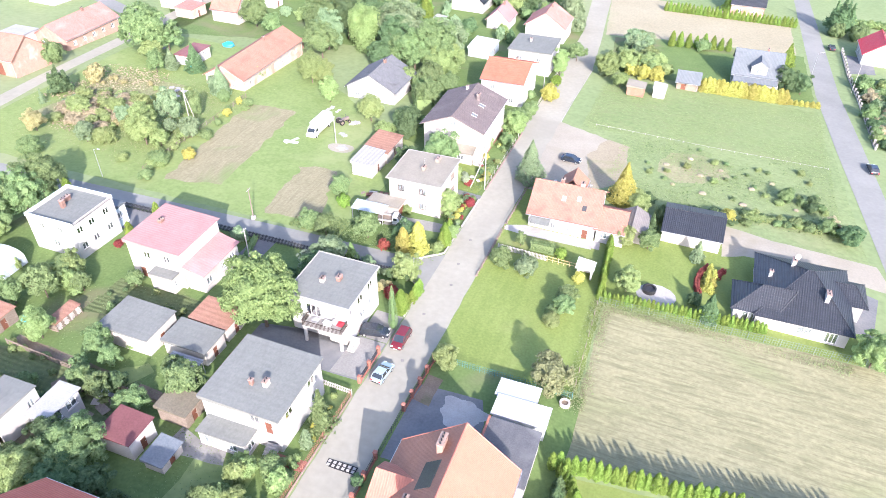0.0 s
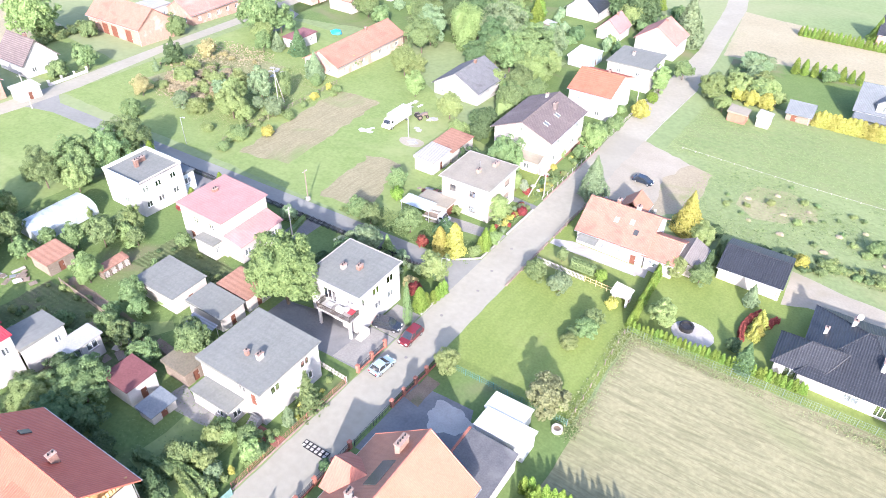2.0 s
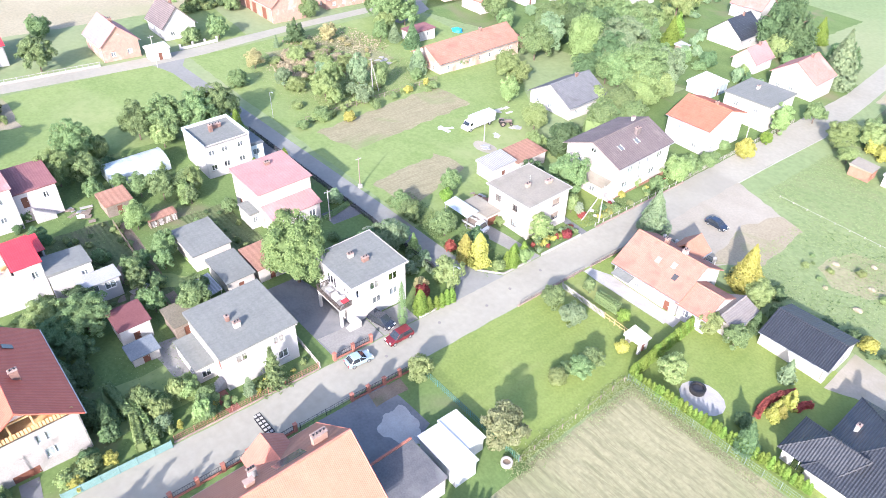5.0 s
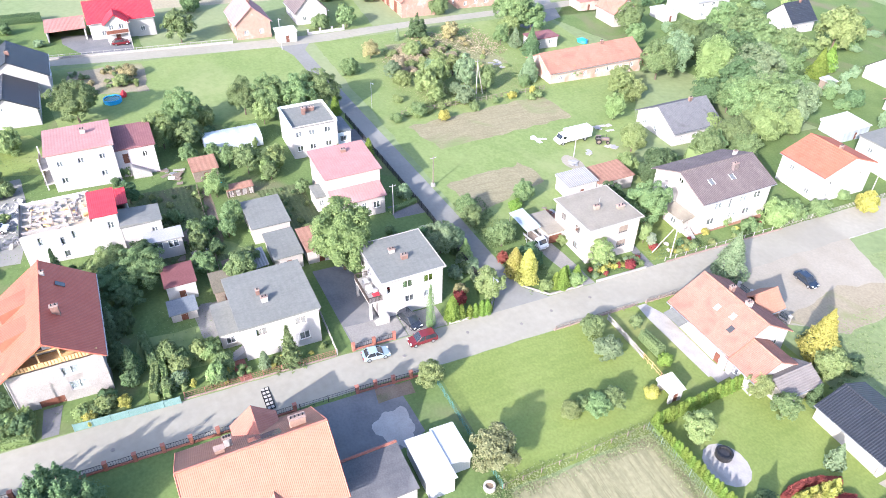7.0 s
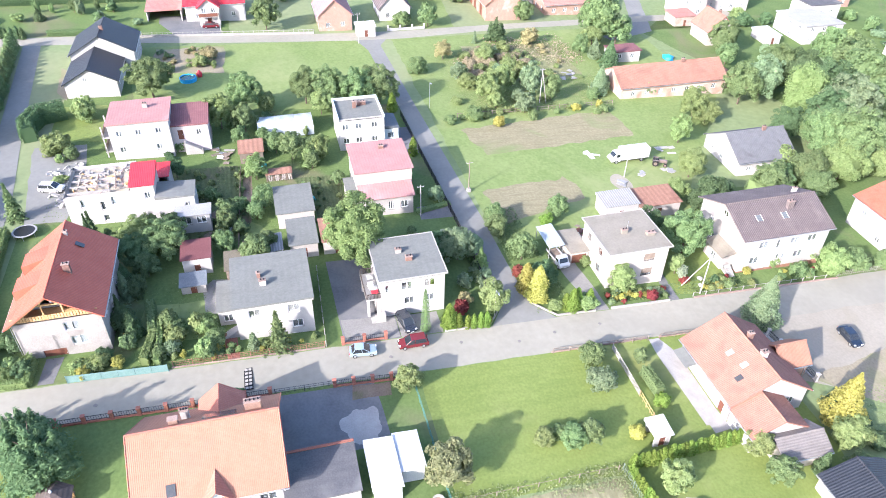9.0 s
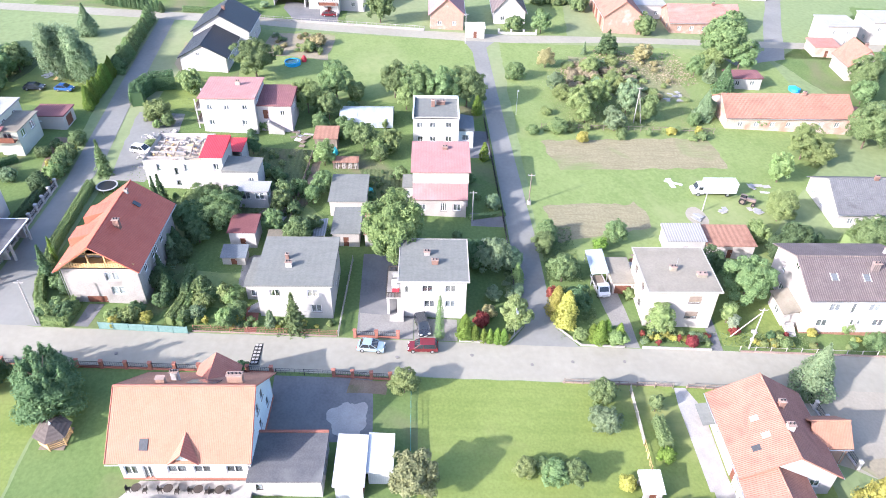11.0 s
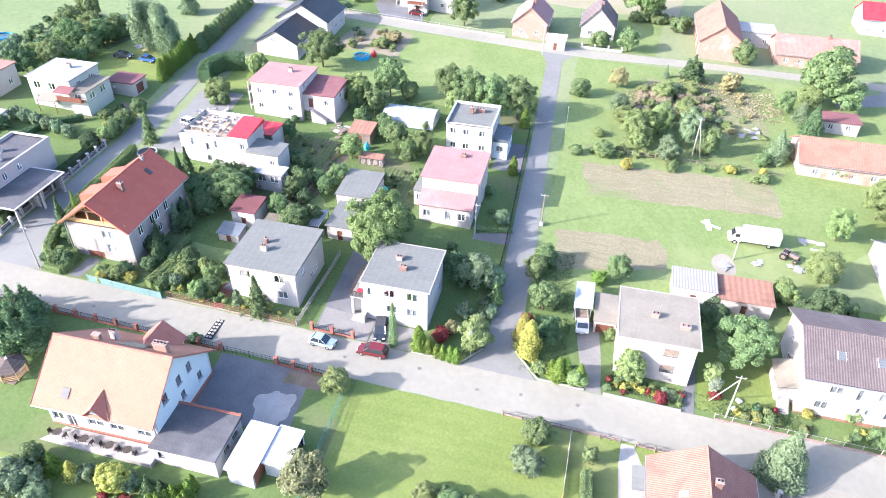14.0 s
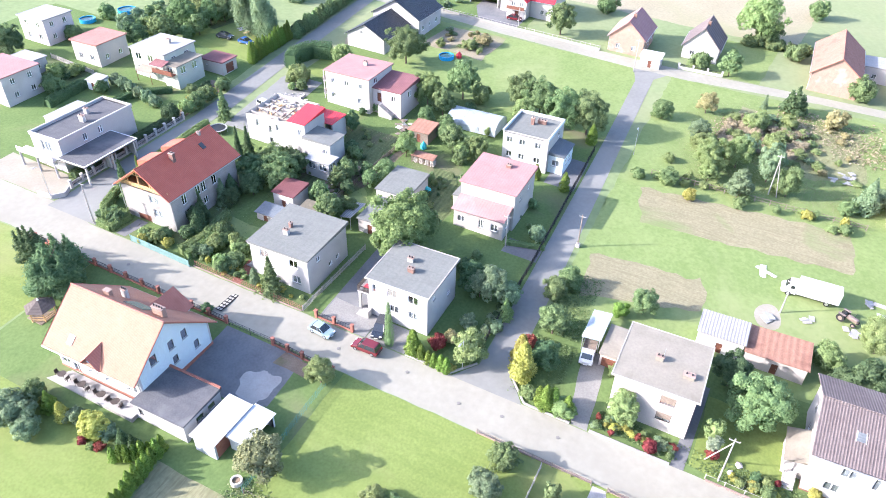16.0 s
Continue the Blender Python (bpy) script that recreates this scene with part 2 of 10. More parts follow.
DARKMETAL = mat("dark_iron", (0.03, 0.03, 0.032), (0.055, 0.055, 0.06), 0.5, 0.3, scale=3, fine=10)
RUSTIRON = mat("red_brown_iron", (0.24, 0.1, 0.075), (0.34, 0.16, 0.12), 0.7, scale=3, fine=10)
# Grey for sheets behind the panes, in place of sky reflections.
PANEGREY = mat("pane_backing_grey", (0.17, 0.175, 0.185), (0.27, 0.275, 0.285), 0.9, scale=2, fine=9, vary=0.6)
GLASS = glass_mat("window_glass", (0.75, 0.82, 0.85))
ROOFGLASS = mat("dark_roof_glass", (0.07, 0.075, 0.08), (0.1, 0.105, 0.11), 0.15, 0.3, scale=3, fine=8, bump=0.0)
DARKROOF = mat("dark_brown_shingle", (0.085, 0.07, 0.065), (0.12, 0.1, 0.09), 0.9, scale=1.5, fine=7, ribs=("Z", 0.25, 0.2), bump=0.3)
RUBBER = mat("tyre_rubber", (0.018, 0.018, 0.018), (0.03, 0.03, 0.03), 0.85, scale=6, fine=20)
DARKPLASTIC = mat("black_plastic", (0.015, 0.015, 0.016), (0.03, 0.03, 0.03), 0.4, scale=6, fine=20, bump=0.1)
BLUETARP = mat("blue_tarpaulin", (0.02, 0.28, 0.6), (0.05, 0.4, 0.72), 0.45, scale=1.5, fine=5, bump=0.8)
TEALTARP = mat("teal_tarpaulin", (0.03, 0.4, 0.45), (0.08, 0.5, 0.55), 0.5, scale=1.5, fine=5, bump=0.8)
ASPHALT = mat("worn_asphalt", (0.275, 0.262, 0.215), (0.318, 0.304, 0.25), 0.95, scale=0.1, fine=1.1, stain=(0.245, 0.234, 0.194), where="Position", bump=0.05, glossy=0.06, grit=0.18)
ASPHALTDARK = mat("newer_asphalt", (0.2, 0.2, 0.186), (0.24, 0.24, 0.222), 0.95, scale=0.12, fine=1.3, stain=(0.265, 0.262, 0.24), where="Position", bump=0.06, glossy=0.06, grit=0.16)
GRAVEL = mat("pale_gravel", (0.275, 0.25, 0.2), (0.33, 0.302, 0.245), 0.95, scale=0.2, fine=2.6, stain=(0.25, 0.228, 0.165), where="Position", bump=0.3, grit=0.2, glossy=0.06)
# Kept dark so the grey takes in shade over the garage yard.
PAVING = mat("grey_paving_yard", (0.135, 0.137, 0.14), (0.185, 0.186, 0.187), 0.9, scale=0.3, fine=3, stain=(0.22, 0.218, 0.212), where="Position", bump=0.25, grit=0.25, glossy=0.1)
SOIL = mat("dug_soil", (0.14, 0.1, 0.07), (0.24, 0.19, 0.14), 0.95, scale=0.5, fine=5, stain=(0.12, 0.14, 0.05), where="Position", bump=0.8)
TILLED = mat("dry_tilled_soil", (0.225, 0.205, 0.125), (0.275, 0.25, 0.158), 0.95, scale=0.22, fine=2.2, stain=(0.18, 0.225, 0.09), where="Position", bump=0.2, glossy=0.1, grit=0.4, streak=(0.7, 8.0, 0.4, (0.17, 0.15, 0.09)))
DRYEARTH = mat("trampled_earth", (0.255, 0.222, 0.155), (0.3, 0.262, 0.185), 0.95, scale=0.3, fine=2.6, stain=(0.21, 0.225, 0.105), where="Position", bump=0.3, glossy=0.06)
LAWN = mat("mown_lawn", (0.146, 0.197, 0.046), (0.2, 0.248, 0.07), 0.9, scale=0.11, fine=2.6, ribs=("X", 2.2, 0.04), stain=(0.245, 0.258, 0.1), where="Position", bump=0.3, streak=(2.2, 7.0, 0.3, (0.125, 0.178, 0.04)))
# Darker than the lawn; also stands in for shade on garden grass.
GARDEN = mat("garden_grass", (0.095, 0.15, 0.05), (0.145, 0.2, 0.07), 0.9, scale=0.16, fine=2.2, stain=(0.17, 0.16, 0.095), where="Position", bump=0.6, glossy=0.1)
MEADOW = mat("rough_meadow", (0.165, 0.215, 0.095), (0.22, 0.265, 0.125), 0.9, scale=0.06, fine=1.3, stain=(0.245, 0.25, 0.135), where="Position", bump=0.5, glossy=0.1, grit=0.35, streak=(3.0, 2.0, 0.35, (0.12, 0.17, 0.065)))
VEGPLOT = mat("vegetable_plot", (0.085, 0.115, 0.05), (0.14, 0.165, 0.075), 0.95, scale=0.35, fine=2.0, ribs=("Y", 0.8, 0.12), stain=(0.16, 0.135, 0.095), where="Position", bump=0.8, glossy=0.1, grit=0.5)
SCRUBLAND = mat("dry_scrub_ground", (0.195, 0.215, 0.1), (0.25, 0.25, 0.135), 0.95, scale=0.12, fine=1.2, stain=(0.27, 0.25, 0.155), where="Position", bump=0.7, glossy=0.1, grit=0.4)
BRIGHTGRASS = mat("bright_grass", (0.16, 0.22, 0.076), (0.22, 0.272, 0.105), 0.9, scale=0.07, fine=1.5, stain=(0.25, 0.282, 0.13), where="Position", bump=0.5, glossy=0.1, grit=0.3, streak=(4.0, 3.0, 0.3, (0.135, 0.195, 0.06)))
HAY = mat("dry_mown_field", (0.235, 0.225, 0.13), (0.285, 0.268, 0.16), 0.95, scale=0.09, fine=1.6, ribs=("Y", 1.45, 0.04), stain=(0.195, 0.22, 0.105), where="Position", bump=0.25, grit=0.4, glossy=0.1, streak=(6.0, 0.8, 0.55, (0.15, 0.145, 0.08)))
MEADOWDRY = mat("dry_meadow", (0.225, 0.225, 0.125), (0.275, 0.26, 0.155), 0.95, scale=0.25, fine=1.6, stain=(0.19, 0.225, 0.1), where="Position", bump=0.5, glossy=0.08, grit=0.4)
UNCUT = mat("uncut_meadow", (0.145, 0.2, 0.08), (0.198, 0.245, 0.108), 0.9, scale=0.05, fine=1.1, stain=(0.225, 0.238, 0.125), where="Position", bump=0.8, glossy=0.1, grit=0.4, streak=(5.0, 2.2, 0.4, (0.21, 0.23, 0.115)))
GREENCREAM = mat("pale_green_render", (0.42, 0.44, 0.37), (0.48, 0.5, 0.43), 0.9, scale=0.4, fine=6, stain=(0.38, 0.4, 0.34), grit=0.18)
STUBBLE = mat("pale_stubble", (0.27, 0.24, 0.155), (0.33, 0.295, 0.2), 0.95, scale=0.06, fine=1.5, stain=(0.25, 0.25, 0.14), where="Position", bump=0.4)
FARGRASS = mat("open_land", (0.165, 0.22, 0.1), (0.22, 0.265, 0.13), 0.95, scale=0.02, fine=0.8, stain=(0.28, 0.28, 0.17), where="Position", bump=0.4, glossy=0.1, grit=0.3)
DULLBRICK = mat("dull_brick_edging", (0.26, 0.18, 0.15), (0.33, 0.25, 0.21), 0.9, scale=3, fine=12, vary=0.12)
BARK = mat("bark", (0.1, 0.075, 0.055), (0.17, 0.13, 0.1), 0.9, scale=3, fine=14, bump=0.8)
STONE = mat("garden_stone", (0.35, 0.33, 0.3), (0.55, 0.52, 0.48), 0.9, scale=2, fine=9, vary=0.2, bump=0.7)
GREEN = leaf_mat("leaf_green", (0.14, 0.208, 0.088), (0.215, 0.296, 0.13))
LIGHTGREEN = leaf_mat("leaf_light_green", (0.188, 0.265, 0.1), (0.268, 0.352, 0.145))
DARKGREEN = leaf_mat("leaf_dark_green", (0.085, 0.142, 0.066), (0.135, 0.205, 0.096))
BLUEGREEN = leaf_mat("leaf_grey_green", (0.17, 0.245, 0.135), (0.25, 0.33, 0.185))
OLIVE = leaf_mat("leaf_olive", (0.2, 0.262, 0.1), (0.285, 0.345, 0.145))
THUJAGREEN = leaf_mat("thuja_green", (0.145, 0.23, 0.04), (0.22, 0.31, 0.07))
WARMOLIVE = leaf_mat("leaf_warm_olive", (0.155, 0.165, 0.08), (0.245, 0.245, 0.13))
FRESHLEAF = leaf_mat("leaf_fresh", (0.145, 0.213, 0.078), (0.228, 0.305, 0.12))
YELLOW = leaf_mat("leaf_yellow", (0.32, 0.325, 0.07), (0.45, 0.445, 0.135))
REDLEAF = leaf_mat("leaf_dark_red", (0.2, 0.045, 0.045), (0.3, 0.08, 0.07))
AUTUMN = leaf_mat("leaf_ochre", (0.27, 0.245, 0.12), (0.38, 0.34, 0.18))


# ---- building blocks ----
def ground_z(x, y):
    """The land falls gently to the north and east."""
    return -1.75 - 0.0362 * x - 0.0467 * y - 0.0085 * max(0.0, -x - 40.0)


def part(name, bm, material, parent, label=""):
    me = bpy.data.meshes.new(name)
    bm.to_mesh(me)
    bm.free()
    me.materials.append(material)
    ob = new(name, me)
    ob.parent = parent
    if label:
        ob["label"] = label
    return ob


def raw_part(name, verts, faces, material, parent, label=""):
    me = bpy.data.meshes.new(name)
    me.from_pydata([tuple(v) for v in verts], [], faces)
    me.materials.append(material)
    ob = new(name, me)
    ob.parent = parent
    if label:
        ob["label"] = label
    return ob


def site(name, x, y, label, category, yaw=0.0, group="", lift=0.0, kind=""):
    """An empty at the base of a thing, standing on the ground."""
    e = new(name)
    e.empty_display_size = 0.3
    e.matrix_world = pose(x, y, ground_z(x, y) + lift, 0, 0, yaw)
    return tagged(e, label, category, group, kind)


def box(bm, x0, x1, y0, y1, z0, z1, bevel=0.0):
    r = bmesh.ops.create_cube(bm, size=1.0, matrix=Matrix.Translation(((x0 + x1) / 2, (y0 + y1) / 2, (z0 + z1) / 2)) @ Matrix.Diagonal((abs(x1 - x0), abs(y1 - y0), abs(z1 - z0), 1)))
    if bevel:
        bmesh.ops.bevel(bm, geom=list({e for v in r["verts"] for e in v.link_edges}), offset=bevel, segments=1, affect="EDGES", profile=0.5)
    return bm


def cyl(bm, p, q, r0, r1=None, n=8):
    """A tapered rod from p to q."""
    p, q = Vector(p), Vector(q)
    r1 = r0 if r1 is None else r1
    d = q - p
    m = Matrix.Translation((p + q) / 2) @ d.to_track_quat("Z", "Y").to_matrix().to_4x4()
    bmesh.ops.create_cone(bm, cap_ends=True, segments=n, radius1=r0, radius2=r1, depth=d.length, matrix=m)
    return bm


def hexa(bm, lower, upper):
    """A closed block from four lower and four upper corners, in the same turn."""
    v = [bm.verts.new(p) for p in (*lower, *upper)]
    for f in ((3, 2, 1, 0), (4, 5, 6, 7), (0, 1, 5, 4), (1, 2, 6, 5), (2, 3, 7, 6), (3, 0, 4, 7)):
        bm.faces.new([v[i] for i in f])
    return bm


def B():
    return bmesh.new()



SIDES = {"e": (1, 0), "w": (-1, 0), "n": (0, 1), "s": (0, -1)}


def side_frame(side, dx, dy):
    """The wall's origin, its way along u and its outward normal, for a block dx by dy about the origin. u runs from 0 at the wall's middle."""
    nx, ny = SIDES[side]
    return Vector((nx * dx / 2, ny * dy / 2, 0)), Vector((-ny, nx, 0)), Vector((nx, ny, 0)), (dy if nx else dx)


def wall(parent, side, dx, dy, h, holes, material, z0=-1.0, gable=None, thick=0.3, off=(0, 0), name="wall", label=""):
    """One wall with real openings. holes: (u, z, w, h). gable: (ridge u, ridge height): the wall goes up to the ridge and is cut along the slopes."""
    o, along, out, length = side_frame(side, dx, dy)
    o = o + Vector((off[0], off[1], 0))
    top = gable[1] if gable else h
    cut = thick if side in "ns" else 0.0
    us = sorted({-length / 2 + cut, length / 2 - cut, *(u - w / 2 for u, z, w, hh in holes), *(u + w / 2 for u, z, w, hh in holes)})
    zs = sorted({z0, top, *(z for u, z, w, hh in holes), *(z + hh for u, z, w, hh in holes)})
    bm = B()

    def q(pts):
        bm.faces.new([bm.verts.new(p) for p in pts])

    def P(u, z, d):
        return o + along * u + Vector((0, 0, z)) - out * d

    for i in range(len(us) - 1):
        for j in range(len(zs) - 1):
            cu, cz = (us[i] + us[i + 1]) / 2, (zs[j] + zs[j + 1]) / 2
            if any(abs(cu - u) < w / 2 and z < cz < z + hh for u, z, w, hh in holes):
                continue
            q((P(us[i], zs[j], 0), P(us[i + 1], zs[j], 0), P(us[i + 1], zs[j + 1], 0), P(us[i], zs[j + 1], 0)))
            q((P(us[i], zs[j], thick), P(us[i], zs[j + 1], thick), P(us[i + 1], zs[j + 1], thick), P(us[i + 1], zs[j], thick)))
    for u, z, w, hh in holes:
        a, b, c, d = (u - w / 2, z), (u + w / 2, z), (u + w / 2, z + hh), (u - w / 2, z + hh)
        for s, e in ((a, b), (b, c), (c, d), (d, a)):
            q((P(*s, 0), P(*s, thick), P(*e, thick), P(*e, 0)))
    for u in (-length / 2 + cut, length / 2 - cut):
        q((P(u, z0, 0), P(u, z0, thick), P(u, top, thick), P(u, top, 0)))
    if gable:
        ru, rz = gable[:2]
        hl, hr = (gable[2], gable[3]) if len(gable) > 2 else (h, h)
        for eu, ez in ((-length / 2, hl), (length / 2, hr)):
            n = Vector((0, 0, 1)) * abs(eu - ru) + along * (rz - ez) * (1 if eu > ru else -1)
            bmesh.ops.bisect_plane(bm, geom=bm.verts[:] + bm.edges[:] + bm.faces[:], plane_co=P(eu, ez, 0), plane_no=n, clear_outer=True)
    bmesh.ops.remove_doubles(bm, verts=bm.verts[:], dist=0.0005)
    bmesh.ops.recalc_face_normals(bm, faces=bm.faces[:])
    return part(name, bm, material, parent, label)


def lattice(us, zs, solid, m, depth):
    """One connected flat grid: cells between the lines us and zs where solid(i, j), as thick as depth, laid by the matrix m (u, out, z)."""
    bm = B()
    vs = {}

    def v(i, j, d):
        if (i, j, d) not in vs:
            vs[i, j, d] = bm.verts.new((us[i], depth / 2 * d, zs[j]))
        return vs[i, j, d]

    full = {(i, j) for i in range(len(us) - 1) for j in range(len(zs) - 1) if solid(i, j)}
    for i, j in full:
        for d in (-1, 1):
            q = (v(i, j, d), v(i + 1, j, d), v(i + 1, j + 1, d), v(i, j + 1, d))
            bm.faces.new(q if d < 0 else q[::-1])
        for (p, r), nb in ((((i, j), (i + 1, j)), (i, j - 1)), (((i + 1, j), (i + 1, j + 1)), (i + 1, j)), (((i + 1, j + 1), (i, j + 1)), (i, j + 1)), (((i, j + 1), (i, j)), (i - 1, j))):
            if nb not in full:
                bm.faces.new((v(*p, -1), v(*p, 1), v(*r, 1), v(*r, -1)))
    bm.transform(m)
    bmesh.ops.recalc_face_normals(bm, faces=bm.faces[:])
    return bm


def stairs(x0, x1, y0, run, rise, n, top, axis="y"):
    """A solid flight of n steps that goes down along +y (or +x) from height top."""
    prof = [(y0, -0.9)]
    for k in range(n):
        prof += [(y0 + run * k, top - rise * k), (y0 + run * (k + 1), top - rise * k)]
    prof.append((y0 + run * n, -0.9))
    bm = B()
    rings = [[bm.verts.new((x, y, z) if axis == "y" else (y, x, z)) for y, z in prof] for x in (x0, x1)]
    n = len(prof)
    for k in range(n):
        bm.faces.new((rings[0][k], rings[0][(k + 1) % n], rings[1][(k + 1) % n], rings[1][k]))
    bm.faces.new(rings[0][::-1])
    bm.faces.new(rings[1])
    bmesh.ops.recalc_face_normals(bm, faces=bm.faces[:])
    return bm


def window(parent, side, dx, dy, hole, frame_mat=None, off=(0, 0), bars=1, sill=True, deep=0.12, name="window"):
    """A window that fills a hole: frame with bars, panes, sill."""
    u, z, w, h = hole
    o, along, out, length = side_frame(side, dx, dy)
    o = o + Vector((off[0], off[1], 0)) + along * u + Vector((0, 0, z)) - out * deep
    m = Matrix((( along.x, out.x, 0, o.x), (along.y, out.y, 0, o.y), (0, 0, 1, o.z), (0, 0, 0, 1)))
    t = 0.09
    us = [-w / 2, -w / 2 + t]
    for k in range(bars):
        c = -w / 2 + w * (k + 1) / (bars + 1)
        us += [c - 0.05, c + 0.05]
    us += [w / 2 - t, w / 2]
    zs = [0, t, h - t, h]
    bm = lattice(us, zs, lambda i, j: j != 1 or i % 2 == 0, m, 0.08)
    f = part(name, bm, frame_mat or FRAMEWHITE, parent)
    step = w / (bars + 1)
    for k in range(bars + 1):
        c0, c1 = -w / 2 + step * k + 0.05, -w / 2 + step * (k + 1) - 0.05
        bm = box(B(), c0, c1, -0.012, 0.012, t, h - t)
        bm.transform(m)
        bmesh.ops.recalc_face_normals(bm, faces=bm.faces[:])
        pn = part("pane", bm, GLASS, f)
        pn.visible_shadow = False
    # Grey sheet added behind the glass, standing in for reflected sky.
    bm = box(B(), -w / 2 + 0.03, w / 2 - 0.03, -0.1, -0.085, 0.03, h - 0.03)
    bm.transform(m)
    bmesh.ops.recalc_face_normals(bm, faces=bm.faces[:])
    part("curtain", bm, PANEGREY, f, "grey sheet added behind glass for sky reflection")
    if sill:
        bm = box(B(), -w / 2 - 0.1, w / 2 + 0.1, -0.02, deep + 0.1, -0.06, -0.01)
        bm.transform(m)
        bmesh.ops.recalc_face_normals(bm, faces=bm.faces[:])
        part("sill", bm, CONCRETE, f)
    return f


def door(parent, side, dx, dy, hole, material, off=(0, 0), deep=0.15, name="door", panels=2):
    u, z, w, h = hole
    o, along, out, length = side_frame(side, dx, dy)
    o = o + Vector((off[0], off[1], 0)) + along * u + Vector((0, 0, z)) - out * deep
    m = Matrix(((along.x, out.x, 0, o.x), (along.y, out.y, 0, o.y), (0, 0, 1, o.z), (0, 0, 0, 1)))
    bm = box(B(), -w / 2, w / 2, -0.03, 0.03, 0, h)
    for k in range(panels):
        z0, z1 = h * k / panels + 0.12, h * (k + 1) / panels - 0.12
        box(bm, -w / 2 + 0.14, w / 2 - 0.14, 0.03, 0.05, z0, z1)
    bm.transform(m)
    bmesh.ops.recalc_face_normals(bm, faces=bm.faces[:])
    d = part(name, bm, material, parent)
    bm = box(B(), w / 2 - 0.2, w / 2 - 0.1, 0.03, 0.09, 0.95, 1.1)
    bm.transform(m)
    part("handle", bm, METAL, d)
    return d


def slope(bm, a, b, c, d, thick=0.16, courses=0, step=0.04):
    """A roof plane as one closed shell: eave from a to b, ridge from d to c; courses: rows of overlapping tiles, as steps."""
    a, b, c, d = Vector(a), Vector(b), Vector(c), Vector(d)
    n = (b - a).cross(d - a).normalized()
    if n.z < 0:
        n = -n
    rows = max(1, courses)
    left, right = [], []
    for k in range(rows):
        f0, f1 = k / rows, (k + 1) / rows
        low = n * step if courses else n * 0.0
        for f, up in ((f0, low), (f1, n * 0.0)):
            left.append(bm.verts.new(a.lerp(d, f) + up))
            right.append(bm.verts.new(b.lerp(c, f) + up))
    bl = [bm.verts.new(p - n * thick) for p in (a, b, c, d)]
    for k in range(len(left) - 1):
        bm.faces.new((left[k], right[k], right[k + 1], left[k + 1]))
    bm.faces.new((bl[0], bl[1], right[0], left[0]))
    bm.faces.new((bl[2], bl[3], left[-1], right[-1]))
    bm.faces.new((bl[3], bl[2], bl[1], bl[0]))
    bm.faces.new((bl[0], *left, bl[3]))
    bm.faces.new((bl[1], bl[2], *reversed(right)))
    return bm


def roof_done(name, bm, material, parent, label=""):
    bmesh.ops.recalc_face_normals(bm, faces=bm.faces[:])
    return part(name, bm, material, parent, label)


def gable_roof(parent, dx, dy, eave, ridge, axis, material, over=0.5, verge=0.4, courses=14, off=(0, 0), shift=0.0, cap=None, label="", gutters=True, thick=0.16):
    """Two slopes with ridge along axis, each a part of its own. eave is the wall's height at the wall line."""
    span, length = (dy, dx) if axis == "x" else (dx, dy)
    l = length / 2 + verge

    def P(u, v, z):
        return (u + off[0], v + off[1], z) if axis == "x" else (v + off[0], u + off[1], z)

    obs = []
    for s in (-1, 1):
        half = span / 2 - s * shift
        rise = (ridge - eave) / half
        e = s * (span / 2 + over)
        ze = eave - rise * over
        bm = slope(B(), P(-l, e, ze + thick), P(l, e, ze + thick), P(l, shift, ridge + thick), P(-l, shift, ridge + thick), thick, courses)
        obs.append(roof_done("roof_slope", bm, material, parent, label))
        if gutters:
            bm = B()
            cyl(bm, P(-l, e + s * 0.07, ze + 0.02), P(l, e + s * 0.07, ze + 0.02), 0.075, n=6)
            part("gutter", bm, METAL, parent)
            bm = B()
            cyl(bm, P(l - 0.7, s * (span / 2 + 0.08), ze), P(l - 0.7, s * (span / 2 + 0.08), 0), 0.05, n=6)
            part("downpipe", bm, METAL, parent)
    bm = B()
    cyl(bm, P(-l - 0.02, shift, ridge + thick), P(l + 0.02, shift, ridge + thick), 0.13, n=6)
    part("ridge_cap", bm, cap or material, parent)
    return obs


def flat_roof(parent, dx, dy, h, material, over=0.25, thick=0.22, fall=(0, 0), off=(0, 0), trim=None, lip=0.0, label=""):
    """A low slab; fall: how much higher the +x and +y edges lie than the middle."""
    a, b = dx / 2 + over, dy / 2 + over

    def P(x, y, z):
        return (x + off[0], y + off[1], h + z + fall[0] * x / a + fall[1] * y / b)

    c = ((-a, -b), (a, -b), (a, b), (-a, b))
    thick += abs(fall[0]) + abs(fall[1])
    bm = hexa(B(), [(x + off[0], y + off[1], h) for x, y in c], [P(x, y, thick) for x, y in c])
    ob = roof_done("roof", bm, material, parent, label)
    if trim:
        for k in range(4):
            (x0, y0), (x1, y1) = c[k], c[(k + 1) % 4]
            bm = B()
            w = 0.16
            ix0, iy0, ix1, iy1 = [v - w if v > 0 else v + w for v in (x0, y0, x1, y1)]
            hexa(bm, (P(x0, y0, thick - 0.14), P(x1, y1, thick - 0.14), P(ix1, iy1, thick - 0.14), P(ix0, iy0, thick - 0.14)), (P(x0, y0, thick + 0.05 + lip), P(x1, y1, thick + 0.05 + lip), P(ix1, iy1, thick + 0.05 + lip), P(ix0, iy0, thick + 0.05 + lip)))
            bmesh.ops.scale(bm, vec=(1.004, 1.004, 1.0), verts=bm.verts[:], space=Matrix.Translation((-off[0], -off[1], 0)))
            roof_done("roof_edge", bm, trim, parent)
    return ob


